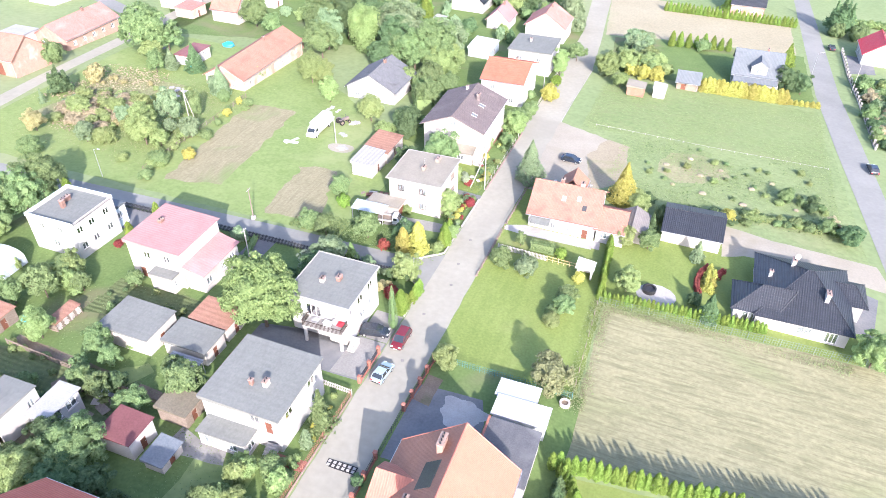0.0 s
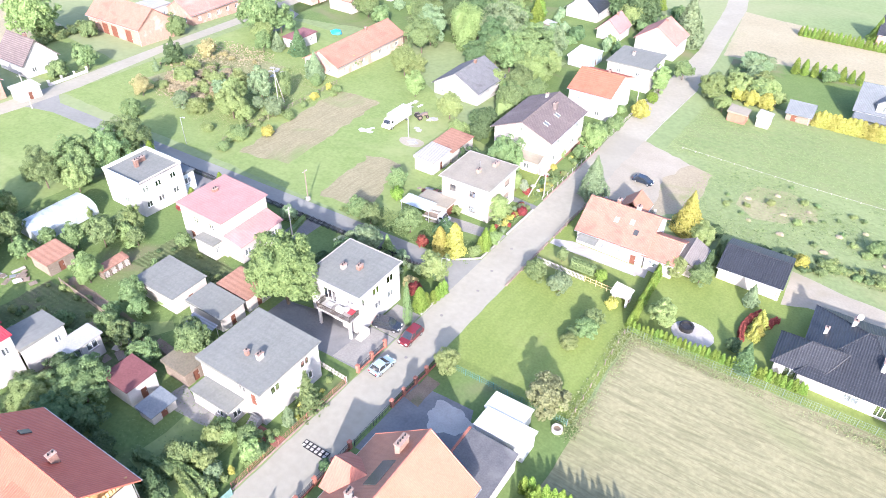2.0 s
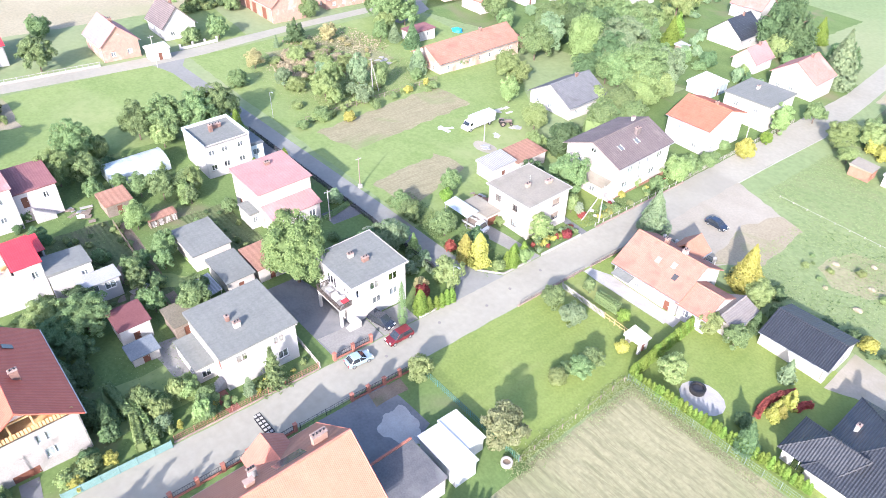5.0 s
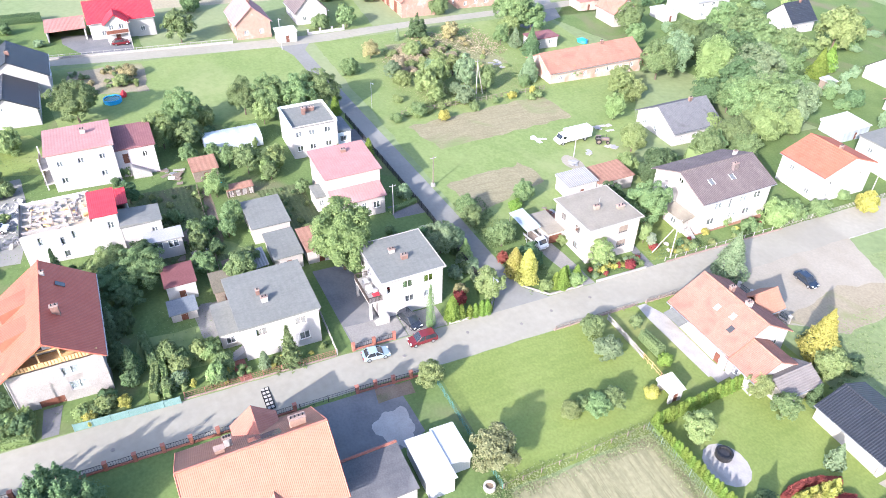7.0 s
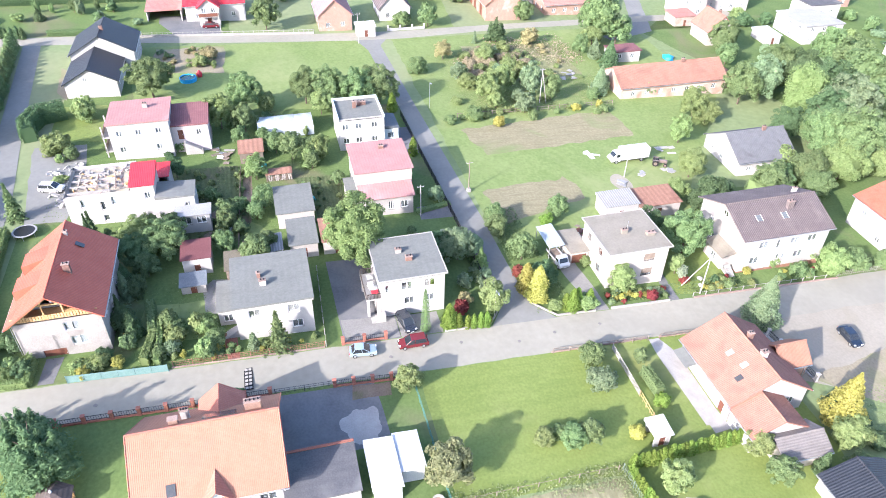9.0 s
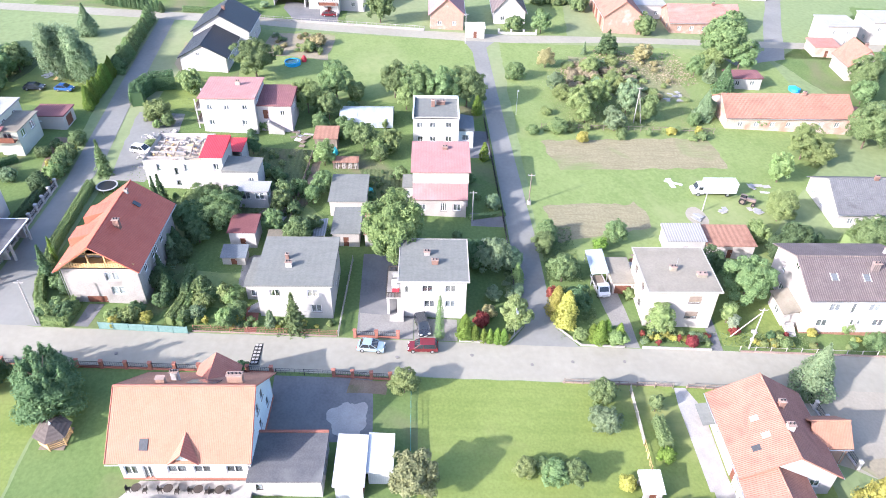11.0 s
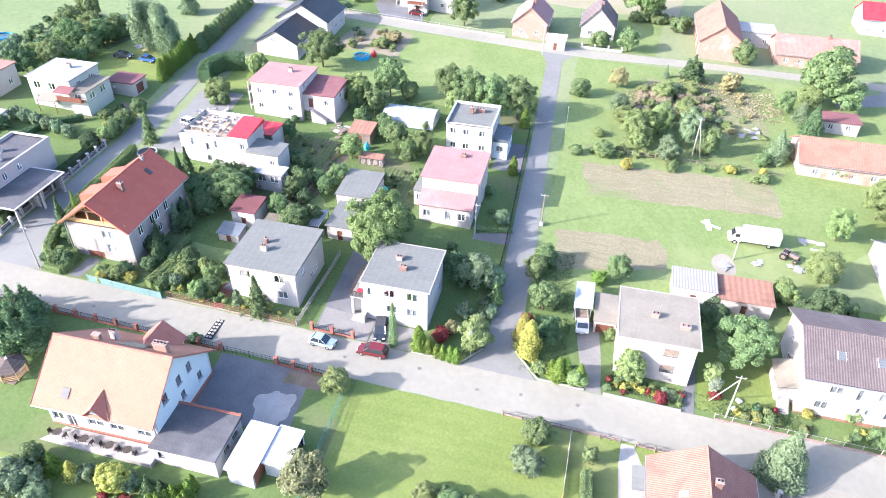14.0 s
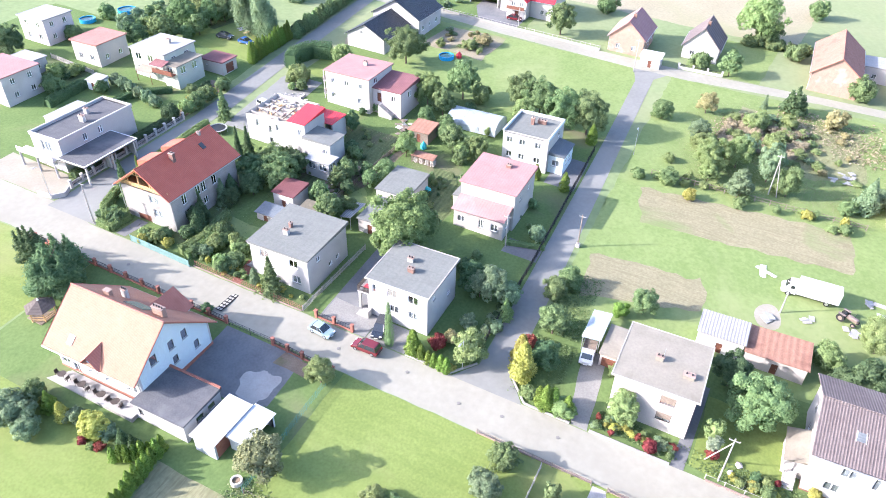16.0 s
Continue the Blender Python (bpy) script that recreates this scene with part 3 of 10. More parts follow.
def chimney(parent, x, y, z, h, w=0.5, l=0.8, material=None, cap=True, pots=1):
    bm = box(B(), x - w / 2, x + w / 2, y - l / 2, y + l / 2, z - 0.6, z + h, 0.02)
    ch = part("chimney", bm, CHIMNEYBRICK if material in (None, BRICKRED) else material, parent)
    if cap:
        bm = box(B(), x - w / 2 - 0.08, x + w / 2 + 0.08, y - l / 2 - 0.08, y + l / 2 + 0.08, z + h, z + h + 0.09, 0.02)
        part("chimney_cap", bm, DULLBRICK, ch)
    for k in range(pots):
        yy = y + (k - (pots - 1) / 2) * l / max(1, pots)
        part("flue", cyl(B(), (x, yy, z + h + 0.08), (x, yy, z + h + 0.3), 0.11, 0.09), DARKPLASTIC, ch)
    return ch


def block(parent, dx, dy, h, material, openings, off=(0, 0), gables=None, frame_mat=None, z0=-1.0, base=None, sides="ewns"):
    """Four walls with their windows and doors. openings: {side: [(kind, u, z, w, h)]}; gables: {side: (u, z)}. base: a plinth's material."""
    for s in sides:
        ops = openings.get(s, [])
        holes = [o[1:5] for o in ops]
        wall(parent, s, dx, dy, h, holes, material, z0=z0, gable=(gables or {}).get(s), off=off)
        for o in ops:
            kind, hole = o[0], o[1:5]
            if kind == "d":
                door(parent, s, dx, dy, hole, BROWNPAINT, off=off)
            elif kind == "g":
                door(parent, s, dx, dy, hole, o[5] if len(o) > 5 else METAL, off=off, name="garage_door", panels=4)
            else:
                window(parent, s, dx, dy, hole, frame_mat, off=off, bars={"w": 1, "s": 0, "t": 2}[kind])
    if base:
        bm = B()
        a, b = dx / 2 + 0.05, dy / 2 + 0.05
        box(bm, off[0] - a, off[0] + a, off[1] - b, off[1] + b, z0, 0.35)
        part("plinth", bm, base, parent)


# ---- ground ----
def land(x, y):
    return ground_z(max(-330.0, min(330.0, x)), max(-330.0, min(330.0, y)))


def ground_sheet():
    xs = [-1500, -700, -330, -250, -180, -120, -80, -40, 0, 40, 90, 160, 240, 330, 700, 1500]
    ys = [-1500, -700, -330, -200, -100, -40, 0, 40, 80, 120, 160, 220, 330, 700, 1500]
    verts = [(x, y, land(x, y)) for y in ys for x in xs]
    n = len(xs)
    faces = [(j * n + i, j * n + i + 1, (j + 1) * n + i + 1, (j + 1) * n + i) for j in range(len(ys) - 1) for i in range(n - 1)]
    tagged(raw_part("ground", verts, faces, FARGRASS, None), "open green land with dry patches between houses", "ground", kind="structure")


LIFT = [0.0]
LAID = []


def patch(name, pts, material, label, category, edge=0.0, kind="structure"):
    """A sheet that lies on the ground: it lies a little higher than those that it covers. edge: how far its outline wanders."""
    x0, x1, y0, y1 = min(p[0] for p in pts) - 1, max(p[0] for p in pts) + 1, min(p[1] for p in pts) - 1, max(p[1] for p in pts) + 1
    up = 0.006 + max([q[4] for q in LAID if q[0] < x1 and q[1] > x0 and q[2] < y1 and q[3] > y0] or [0.0])
    LAID.append((x0, x1, y0, y1, up))
    LIFT[0] = max(LIFT[0], up)
    out = []
    for k in range(len(pts)):
        a, b = Vector(pts[k]), Vector(pts[(k + 1) % len(pts)])
        m = max(1, int((b - a).length / 1.5)) if edge else 1
        for i in range(m):
            p = a.lerp(b, i / m)
            if edge:
                w = noise.noise_vector(Vector((p.x * 0.35, p.y * 0.35, 3.1)))
                p = p + Vector((w.x, w.y)) * edge
            out.append(p)
    bm = B()
    vs = [bm.verts.new((p.x, p.y, 0)) for p in out]
    bm.faces.new(vs)
    bmesh.ops.triangulate(bm, faces=bm.faces[:])
    bmesh.ops.bisect_plane(bm, geom=bm.verts[:] + bm.edges[:] + bm.faces[:], plane_co=(-40, 0, 0), plane_no=(1, 0, 0))
    for v in bm.verts:
        v.co.z = ground_z(v.co.x, v.co.y) + up
    bmesh.ops.recalc_face_normals(bm, faces=bm.faces[:])
    if bm.faces and bm.faces[:][0].normal.z < 0:
        bmesh.ops.reverse_faces(bm, faces=bm.faces[:])
    return tagged(part(name, bm, material, None), label, category, kind=kind)


def rectp(x0, x1, y0, y1):
    return [(x0, y0), (x1, y0), (x1, y1), (x0, y1)]


ground_sheet()
patch("garden_ground", rectp(-140, -33, 9, 82), GARDEN, "garden grass between the houses, shade in its dark green", "grass")
patch("garden_ground", [(-52, 86), (-33, 88), (-33, 230), (-60, 230), (-62, 130), (-52, 126)], GARDEN, "garden grass along the street", "grass")
# Dark sheet laid where the ground behind the walls lies in shade.
patch("garden_ground", [(-97, -70), (-38, -70), (-38, 0.6), (-67, 0.4), (-97, -3)], GARDEN, "garden grass behind the walls, darkened for shade", "grass", edge=0.3)
patch("lawn", [(-116, -26), (-97, -26), (-96, -5), (-113, -5)], LAWN, "sunny garden lawn with parked cars", "lawn", edge=0.4)
patch("meadow", [(-144, 86), (-52, 87), (-52, 126), (-62, 130), (-100, 160), (-148, 160)], BRIGHTGRASS, "bright green open meadow", "meadow", edge=0.4)
patch("mown_field", [(-144, 20), (-106, 24), (-106, 80), (-138, 79), (-144, 76)], BRIGHTGRASS, "short green mown field by the lane", "meadow", edge=0.4)
patch("garden_ground", [(-4, 18), (40, 18), (40, 58), (-4, 53)], LAWN, "kept garden lawn behind the hedge", "lawn", edge=0.2)
patch("garden_ground", [(-26, -20), (-2, -20), (-2, 19.6), (-26, 19.6)], LAWN, "mown garden grass beside the street", "lawn", edge=0.3)
patch("hay_field", [(-4.6, 54.5), (30, 58.5), (60, 62), (60, 88.5), (34, 89.4), (-4.6, 87.7)], HAY, "dry mown field with rows of cut grass", "field", edge=0.5)
patch("lawn", [(-26, 66.5), (-5, 66.5), (-5, 94), (-26, 94)], LAWN, "large even mown lawn beside the street", "lawn", edge=0.2)
patch("garden_ground", [(-26, 20), (-4, 20), (-4, 66.5), (-26, 66.5)], GARDEN, "garden grass round the orange roofed house", "grass", edge=0.2)
patch("garden_ground", [(-26, 94), (-4.6, 87.9), (34, 89.6), (36, 110), (-3, 118), (-26, 118)], LAWN, "kept garden lawn round the houses", "lawn", edge=0.2)
patch("meadow", [(-22, 122), (12, 121), (38, 112), (34, 190), (-20, 190)], MEADOW, "rough meadow with tufts and thistles", "meadow", edge=0.5)
patch("stubble_field", [(-27.2, 222), (-10, 227), (30, 233), (29, 268), (-33, 272)], STUBBLE, "pale harvested field", "field", edge=0.5)
patch("garden_ground", [(-144, 161), (-110, 172), (-60, 184), (-60, 290), (-190, 290), (-190, 205), (-172, 200), (-146, 190)], GARDEN, "grown gardens between the far village houses", "grass", edge=0.8)
# Darker asphalt here stands in for blue-grey shade lying on the lane.
patch("village_lane", [(-142, 147), (-137.5, 149), (-143.5, 165), (-172, 175), (-200, 186), (-200, 181), (-172, 169.5), (-148.5, 161)], ASPHALTDARK, "lane into the far village, shade in its grey", "road", edge=0.3)
patch("main_street", [(-34.6, -60), (-26.6, -60), (-26.2, 10), (-26.0, 130), (-26.2, 165), (-25.5, 190), (-27.5, 215), (-33.2, 275), (-44, 330), (-50, 330), (-39.5, 270), (-34.2, 220), (-33.4, 165), (-32.8, 90), (-32.8, 12), (-34.4, 4)], ASPHALT, "sunlit worn pale asphalt street with patches", "road", edge=0.18)
patch("side_street", [(-32.7, 79.5), (-36.5, 82.2), (-60, 81.6), (-107, 80.1), (-137, 78.7), (-146, 76), (-146, 86), (-140, 82.5), (-107, 83.9), (-60, 86.2), (-37, 86.8), (-32.7, 90)], ASPHALTDARK, "narrow dark asphalt lane", "road")
patch("upper_street", [(-152, -60), (-147.5, -60), (-147.0, 20), (-145.2, 40), (-143.8, 75), (-144.2, 90), (-148.6, 120), (-153, 200), (-158, 200), (-152.5, 120), (-149.5, 90), (-149.2, 65), (-151, 40), (-152.4, 18)], ASPHALT, "pale asphalt village street", "road")
patch("west_street", [(-33, 1.8), (-38, 2.2), (-50, 2.2), (-70, 1.9), (-101, -1.0), (-147, -4.6), (-147, -0.6), (-102, 3.4), (-77, 6.2), (-60, 6.5), (-48, 7.0), (-39, 9.2), (-33, 13.0)], ASPHALTDARK, "pale asphalt lane between garden walls", "road")
patch("east_street", [(41.0, 110), (46.5, 110), (42.2, 171), (39.7, 204), (38.5, 252), (36.5, 330), (31.0, 330), (32.6, 250), (33.6, 200), (36.0, 167), (38.4, 140)], ASPHALTDARK, "pale asphalt street at the meadow's edge", "road")
patch("gravel_yard", [(-26.2, 118), (-14, 120), (-9, 132), (-10, 146), (-20, 150), (-26.2, 152)], GRAVEL, "pale gravel parking yard", "yard", edge=0.6)


# ---- houses ----
def W(*us, z=1.2, w=1.3, h=1.3, k="w"):
    return [(k, u, z, w, h) for u in us]


def house_grey_flat():
    e = site("house", -42, 48.4, "two-storey white house with grey flat roof", "house")
    block(e, 10.6, 10.6, 6.0, WHITE, {"e": W(-2.7, 2.7, z=3.8, w=1.6, h=1.4) + W(3.0, z=0.9, w=1.5, h=1.4), "n": W(-2.5, z=4.0, w=0.9, h=0.9) + W(2.5, 0.5, z=1.2, w=0.9, h=0.9), "s": W(2.0, z=4.2) + [("d", 3.9, 3.0, 1.0, 2.1)], "w": W(-2, 2, z=4)})
    flat_roof(e, 10.6, 10.6, 6.0, MEMBRANE, 0.35, fall=(-0.18, 0.0))
    part("roof_edge", box(B(), -5.75, -5.55, -5.6, 5.6, 6.3, 6.5, 0.02), BROWNPAINT, e)
    for k in range(7):
        part("eave_cladding", box(B(), 5.32, 5.4, -5.6 + 1.6 * k, -4.05 + 1.6 * k, 5.6 + 0.06 * (k % 3), 6.0 + 0.05 * (k % 2), 0.01), WHITE, e)
    chimney(e, -0.4, -1.6, 6.1, 1.1, 0.5, 0.5, BRICKRED, pots=1)
    chimney(e, 1.4, -1.1, 6.1, 1.1, 0.6, 0.9, WHITE, pots=2)
    block(e, 6.6, 2.6, 2.9, WHITE, {"s": W(-2, 1.4, z=1.0), "e": W(0, z=0.9)}, off=(-1.4, -6.6), sides="ews")
    flat_roof(e, 6.6, 2.6, 2.9, MEMBRANE, 0.2, off=(-1.4, -6.6))
    bm = stairs(-4.7, -3.3, 5.0, 0.3, 0.18, 8, 1.5)
    bm.transform(pose(0, 0, 0, 0, 0, 180))
    part("stair_flight", bm, CONCRETE, e)


def house_balcony():
    e = site("house", -42.4, 68.5, "white two-storey flat-roofed house with side balcony", "house")
    block(e, 9.4, 9.6, 6.9, WHITE, {"e": W(-0.9, 2.5, z=4.7, w=1.6, h=1.45) + W(-3.9, z=4.5, w=0.6, h=1.5, k="s") + W(-0.6, 2.5, z=1.9, w=1.5, h=1.3), "n": W(-2.6, z=5, w=0.7, h=1.0) + W(2.2, z=2.3, w=0.8, h=0.9), "s": [("t", -1.0, 3.7, 2.4, 2.1)] + W(2.8, z=4.6) + W(2.6, z=1.4), "w": W(-2, 2, z=4.5)})
    flat_roof(e, 9.4, 9.6, 6.9, MEMBRANE, 0.4, fall=(-0.1, 0), trim=CONCRETE)
    chimney(e, -1.2, -1.0, 7.0, 0.9, 0.6, 0.9, GREYRENDER, pots=2)
    chimney(e, 0.9, 0.2, 7.0, 0.9, 0.6, 1.0, BRICKRED, pots=2)
    bm = box(B(), -1.8, 4.5, -7.0, -4.8, 3.35, 3.6, 0.03)
    part("balcony_slab", bm, CONCRETE, e)
    us = sorted({-1.8, 4.46, *(round(-1.7 + 6.1 * k / 29 + d, 3) for k in range(30) for d in (-0.035, 0.035))})
    bm = lattice(us, [3.6, 4.46, 4.58], lambda i, j: j == 1 or i % 2 == 1, Matrix.Translation((0, -6.95, 0)), 0.06)
    part("balcony_rail", bm, DARKFRAME, e, "dark slatted balcony rail")
    us = sorted({-6.9, -4.82, *(round(-6.8 + 1.9 * k / 9 + d, 3) for k in range(10) for d in (-0.035, 0.035))})
    for x in (-1.75, 4.42):
        bm = lattice(us, [3.6, 4.46, 4.58], lambda i, j: j == 1 or i % 2 == 1, Matrix.Translation((x, 0, 0)) @ Matrix.Rotation(math.pi / 2, 4, "Z"), 0.06)
        part("balcony_rail", bm, DARKFRAME, e, "dark slatted balcony rail")
    for x in (-1.5, 4.2):
        part("balcony_post", box(B(), x - 0.2, x + 0.2, -6.9, -6.5, -0.8, 3.35, 0.03), WHITE, e)
    part("porch_wall", box(B(), 1.6, 4.3, -5.4, -4.85, -0.8, 3.34, 0.02), CREAM, e)
    rg = random.Random(77)
    for x0, y0, z0, dx, dy, dz, m in ((1.2, -6.3, 3.6, 1.1, 0.8, 0.7, FRAMEWHITE), (-0.6, -6.2, 3.6, 0.9, 0.9, 0.5, FELTPALE), (3.3, -6.0, 4.2, 0.9, 0.9, 0.06, REDSHEET), (2.4, -5.6, 3.6, 0.7, 0.6, 0.9, FELTPALE)):
        bm = box(B(), x0, x0 + dx, y0, y0 + dy, z0, z0 + dz, 0.05)
        for v in bm.verts:
            v.co += Vector((rg.uniform(-0.12, 0.12), rg.uniform(-0.12, 0.12), rg.uniform(-0.04, 0.12)))
        part("balcony_cloth", bm, m, e, "red cloth" if m is REDSHEET else "pale covered goods")
    bm = stairs(-5.9, -4.75, 4.4, 0.3, 0.17, 7, 1.3)
    bm.transform(pose(0, 0, 0, 0, 0, 180))
    part("stair_flight", bm, CONCRETE, e)


def house_pink_roof():
    e = site("house", -71.8, 69.8, "white house with faded pink sheet roof", "house")
    block(e, 9.8, 10.0, 6.95, CREAM, {"e": W(-3, 0, 3, z=4.9, w=1.1, h=1.0)[:0], "s": W(-1.5, 2.2, z=4.4, w=1.2, h=1.3) + W(1.8, z=1.3) + [("d", -3, 0.2, 1.0, 2.1)], "n": W(-2, 2, z=4.3, w=0.9, h=1.1), "w": W(-2, 2, z=4.2)})
    flat_roof(e, 9.8, 10.0, 6.95, PINKSHEET, 0.35, thick=0.1, fall=(-0.25, 0.0))
    chimney(e, -2.6, 0.8, 7.1, 0.8, 0.7, 0.9, BRICKRED, pots=2)
    block(e, 3.4, 9.2, 3.6, CREAM, {"e": [("w", -3.2, 1.0, 1.3, 1.3), ("t", 0.6, 0.9, 1.0, 1.7), ("w", 3.0, 1.0, 1.3, 1.4)], "n": W(0, z=1.1, w=1.0)}, off=(6.6, -0.1), sides="ens")
    bm = slope(B(), (8.75, -5.0, 3.55), (8.75, 4.8, 3.55), (4.95, 4.8, 4.6), (4.95, -5.0, 4.6), 0.12)
    roof_done("lean_to_roof", bm, PINKSHEET, e)
    block(e, 4.2, 1.8, 3.1, CREAM, {"e": W(0, z=1.2, w=0.8)}, off=(2.0, -5.9), sides="ews")
    flat_roof(e, 4.2, 1.8, 3.1, MEMBRANE, 0.15, off=(2.0, -5.9))


def house_white_parapet():
    e = site("house", -91.6, 69.0, "white cubic house with grey roof and parapet", "house")
    block(e, 9.4, 9.2, 6.9, WHITE, {"e": W(-3.2, -0.6, 2.6, z=4.6, w=1.2, h=1.2) + W(-3.2, -0.6, 2.6, z=1.5, w=1.2, h=1.2), "s": W(-2, 1.8, z=4.6, w=0.9) + W(0, z=1.6), "n": W(2, z=4.6), "w": W(-2, 2, z=4.5)})
    flat_roof(e, 9.4, 9.2, 6.6, MEMBRANE, 0.0, thick=0.15)
    for x0, x1, y0, y1, n in ((-4.8, -4.45, -4.7, 4.7, 1), (-4.44, 4.8, -4.7, -4.4, 1), (-4.44, 4.8, 4.4, 4.7, 1)):
        part("parapet", box(B(), x0, x1, y0, y1, 6.6, 7.25, 0.03), PALEBLUE, e)
    chimney(e, -0.6, -0.6, 6.8, 1.3, 0.6, 0.7, BRICKRED)
    chimney(e, -1.6, 1.0, 6.8, 0.7, 0.6, 1.8, BRICKRED, pots=3)
    block(e, 6.0, 3.0, 3.4, PALEBLUE, {"e": W(0, z=1.2, w=1.6), "n": W(-1, 1, z=1.2)}, off=(0.6, 6.15), sides="ewn")
    flat_roof(e, 6.0, 3.0, 3.4, TILEBLUE, 0.2, off=(0.6, 6.15), fall=(0, -0.3))


def house_red_gable():
    e = site("house", -46.1, 20.8, "grey rendered house with red roof and open timber gable", "house")
    dx, dy = 15.8, 10.8
    block(e, dx, dy, 6.4, GREYRENDER, {"e": W(1.6, z=4.0, w=2.0, h=1.5) + W(1.9, z=1.4, w=2.0, h=1.5) + [("g", -1.6, -0.9, 2.9, 2.0, BROWNPAINT)], "n": W(-5.0, -1.8, -0.4, 2.2, z=3.6, w=1.1, h=1.9) + W(-5.0, 3.4, z=1.0, w=1.2, h=1.5) + W(-0.4, z=1.2, w=1.0, h=1.3), "s": W(-4, 0, 4, z=4) + W(-4, 4, z=1.2), "w": W(-3, 3, z=4)}, gables={"w": (0.0, 10.4)})
    gable_roof(e, dx, dy, 6.6, 10.5, "x", TILERED, over=0.7, verge=0.9, courses=16)
    # open attic with bare rafters
    part("attic_floor", box(B(), 5.5, 7.9, -5.3, 5.3, 6.2, 6.38), NEWWOOD, e)
    for y in (-3.6, -1.2, 1.2, 3.6):
        part("attic_post", box(B(), 7.55, 7.75, y - 0.09, y + 0.09, 6.39, 10.3 - abs(y) * 0.72), NEWWOOD, e)
    for s in (-1, 1):
        for x in (7.6, 8.4):
            bm = slope(B(), (x - 0.08, s * 5.9, 6.2), (x + 0.08, s * 5.9, 6.2), (x + 0.08, 0, 10.45), (x - 0.08, 0, 10.45), 0.22)
            roof_done("rafter", bm, NEWWOOD, e)
    part("collar_beam", box(B(), 7.55, 7.75, -2.4, 2.4, 8.55, 8.75), NEWWOOD, e)
    for k in range(28):
        y = -5.1 + 10.2 * k / 27
        part("balustrade_board", box(B(), 7.82, 7.87, y - 0.14, y + 0.14, 6.4, 7.15), NEWWOOD, e)
    part("attic_wall", box(B(), 5.3, 5.45, -4.6, 4.6, 6.38, 7.1), GREYRENDER, e)
    part("attic_window", box(B(), 5.46, 5.6, -0.8, 0.8, 6.9, 8.3), FRAMEWHITE, e)
    chimney(e, 2.2, 1.6, 9.3, 1.5, 0.6, 0.9, BRICKRED, pots=2)
    chimney(e, -5.6, 0.4, 10.2, 0.7, 0.5, 0.5, GREYRENDER)
    for x, y in ((-4.2, 2.2),):
        bm = slope(B(), (x - 0.4, y + 0.5, 8.95), (x + 0.4, y + 0.5, 8.95), (x + 0.4, y - 0.5, 9.7), (x - 0.4, y - 0.5, 9.7), 0.1)
        roof_done("roof_window", bm, ROOFGLASS, e)
    # dormers over the other slope
    for x in (-3.5, 2.0):
        bm = B()
        hexa(bm, ((x - 1.6, -5.4, 6.6), (x + 1.6, -5.4, 6.6), (x + 1.6, -1.8, 8.9), (x - 1.6, -1.8, 8.9)), ((x - 1.6, -5.4, 8.2), (x + 1.6, -5.4, 8.2), (x + 1.6, -1.6, 9.35), (x - 1.6, -1.6, 9.35)))
        roof_done("dormer", bm, TILERED, e)


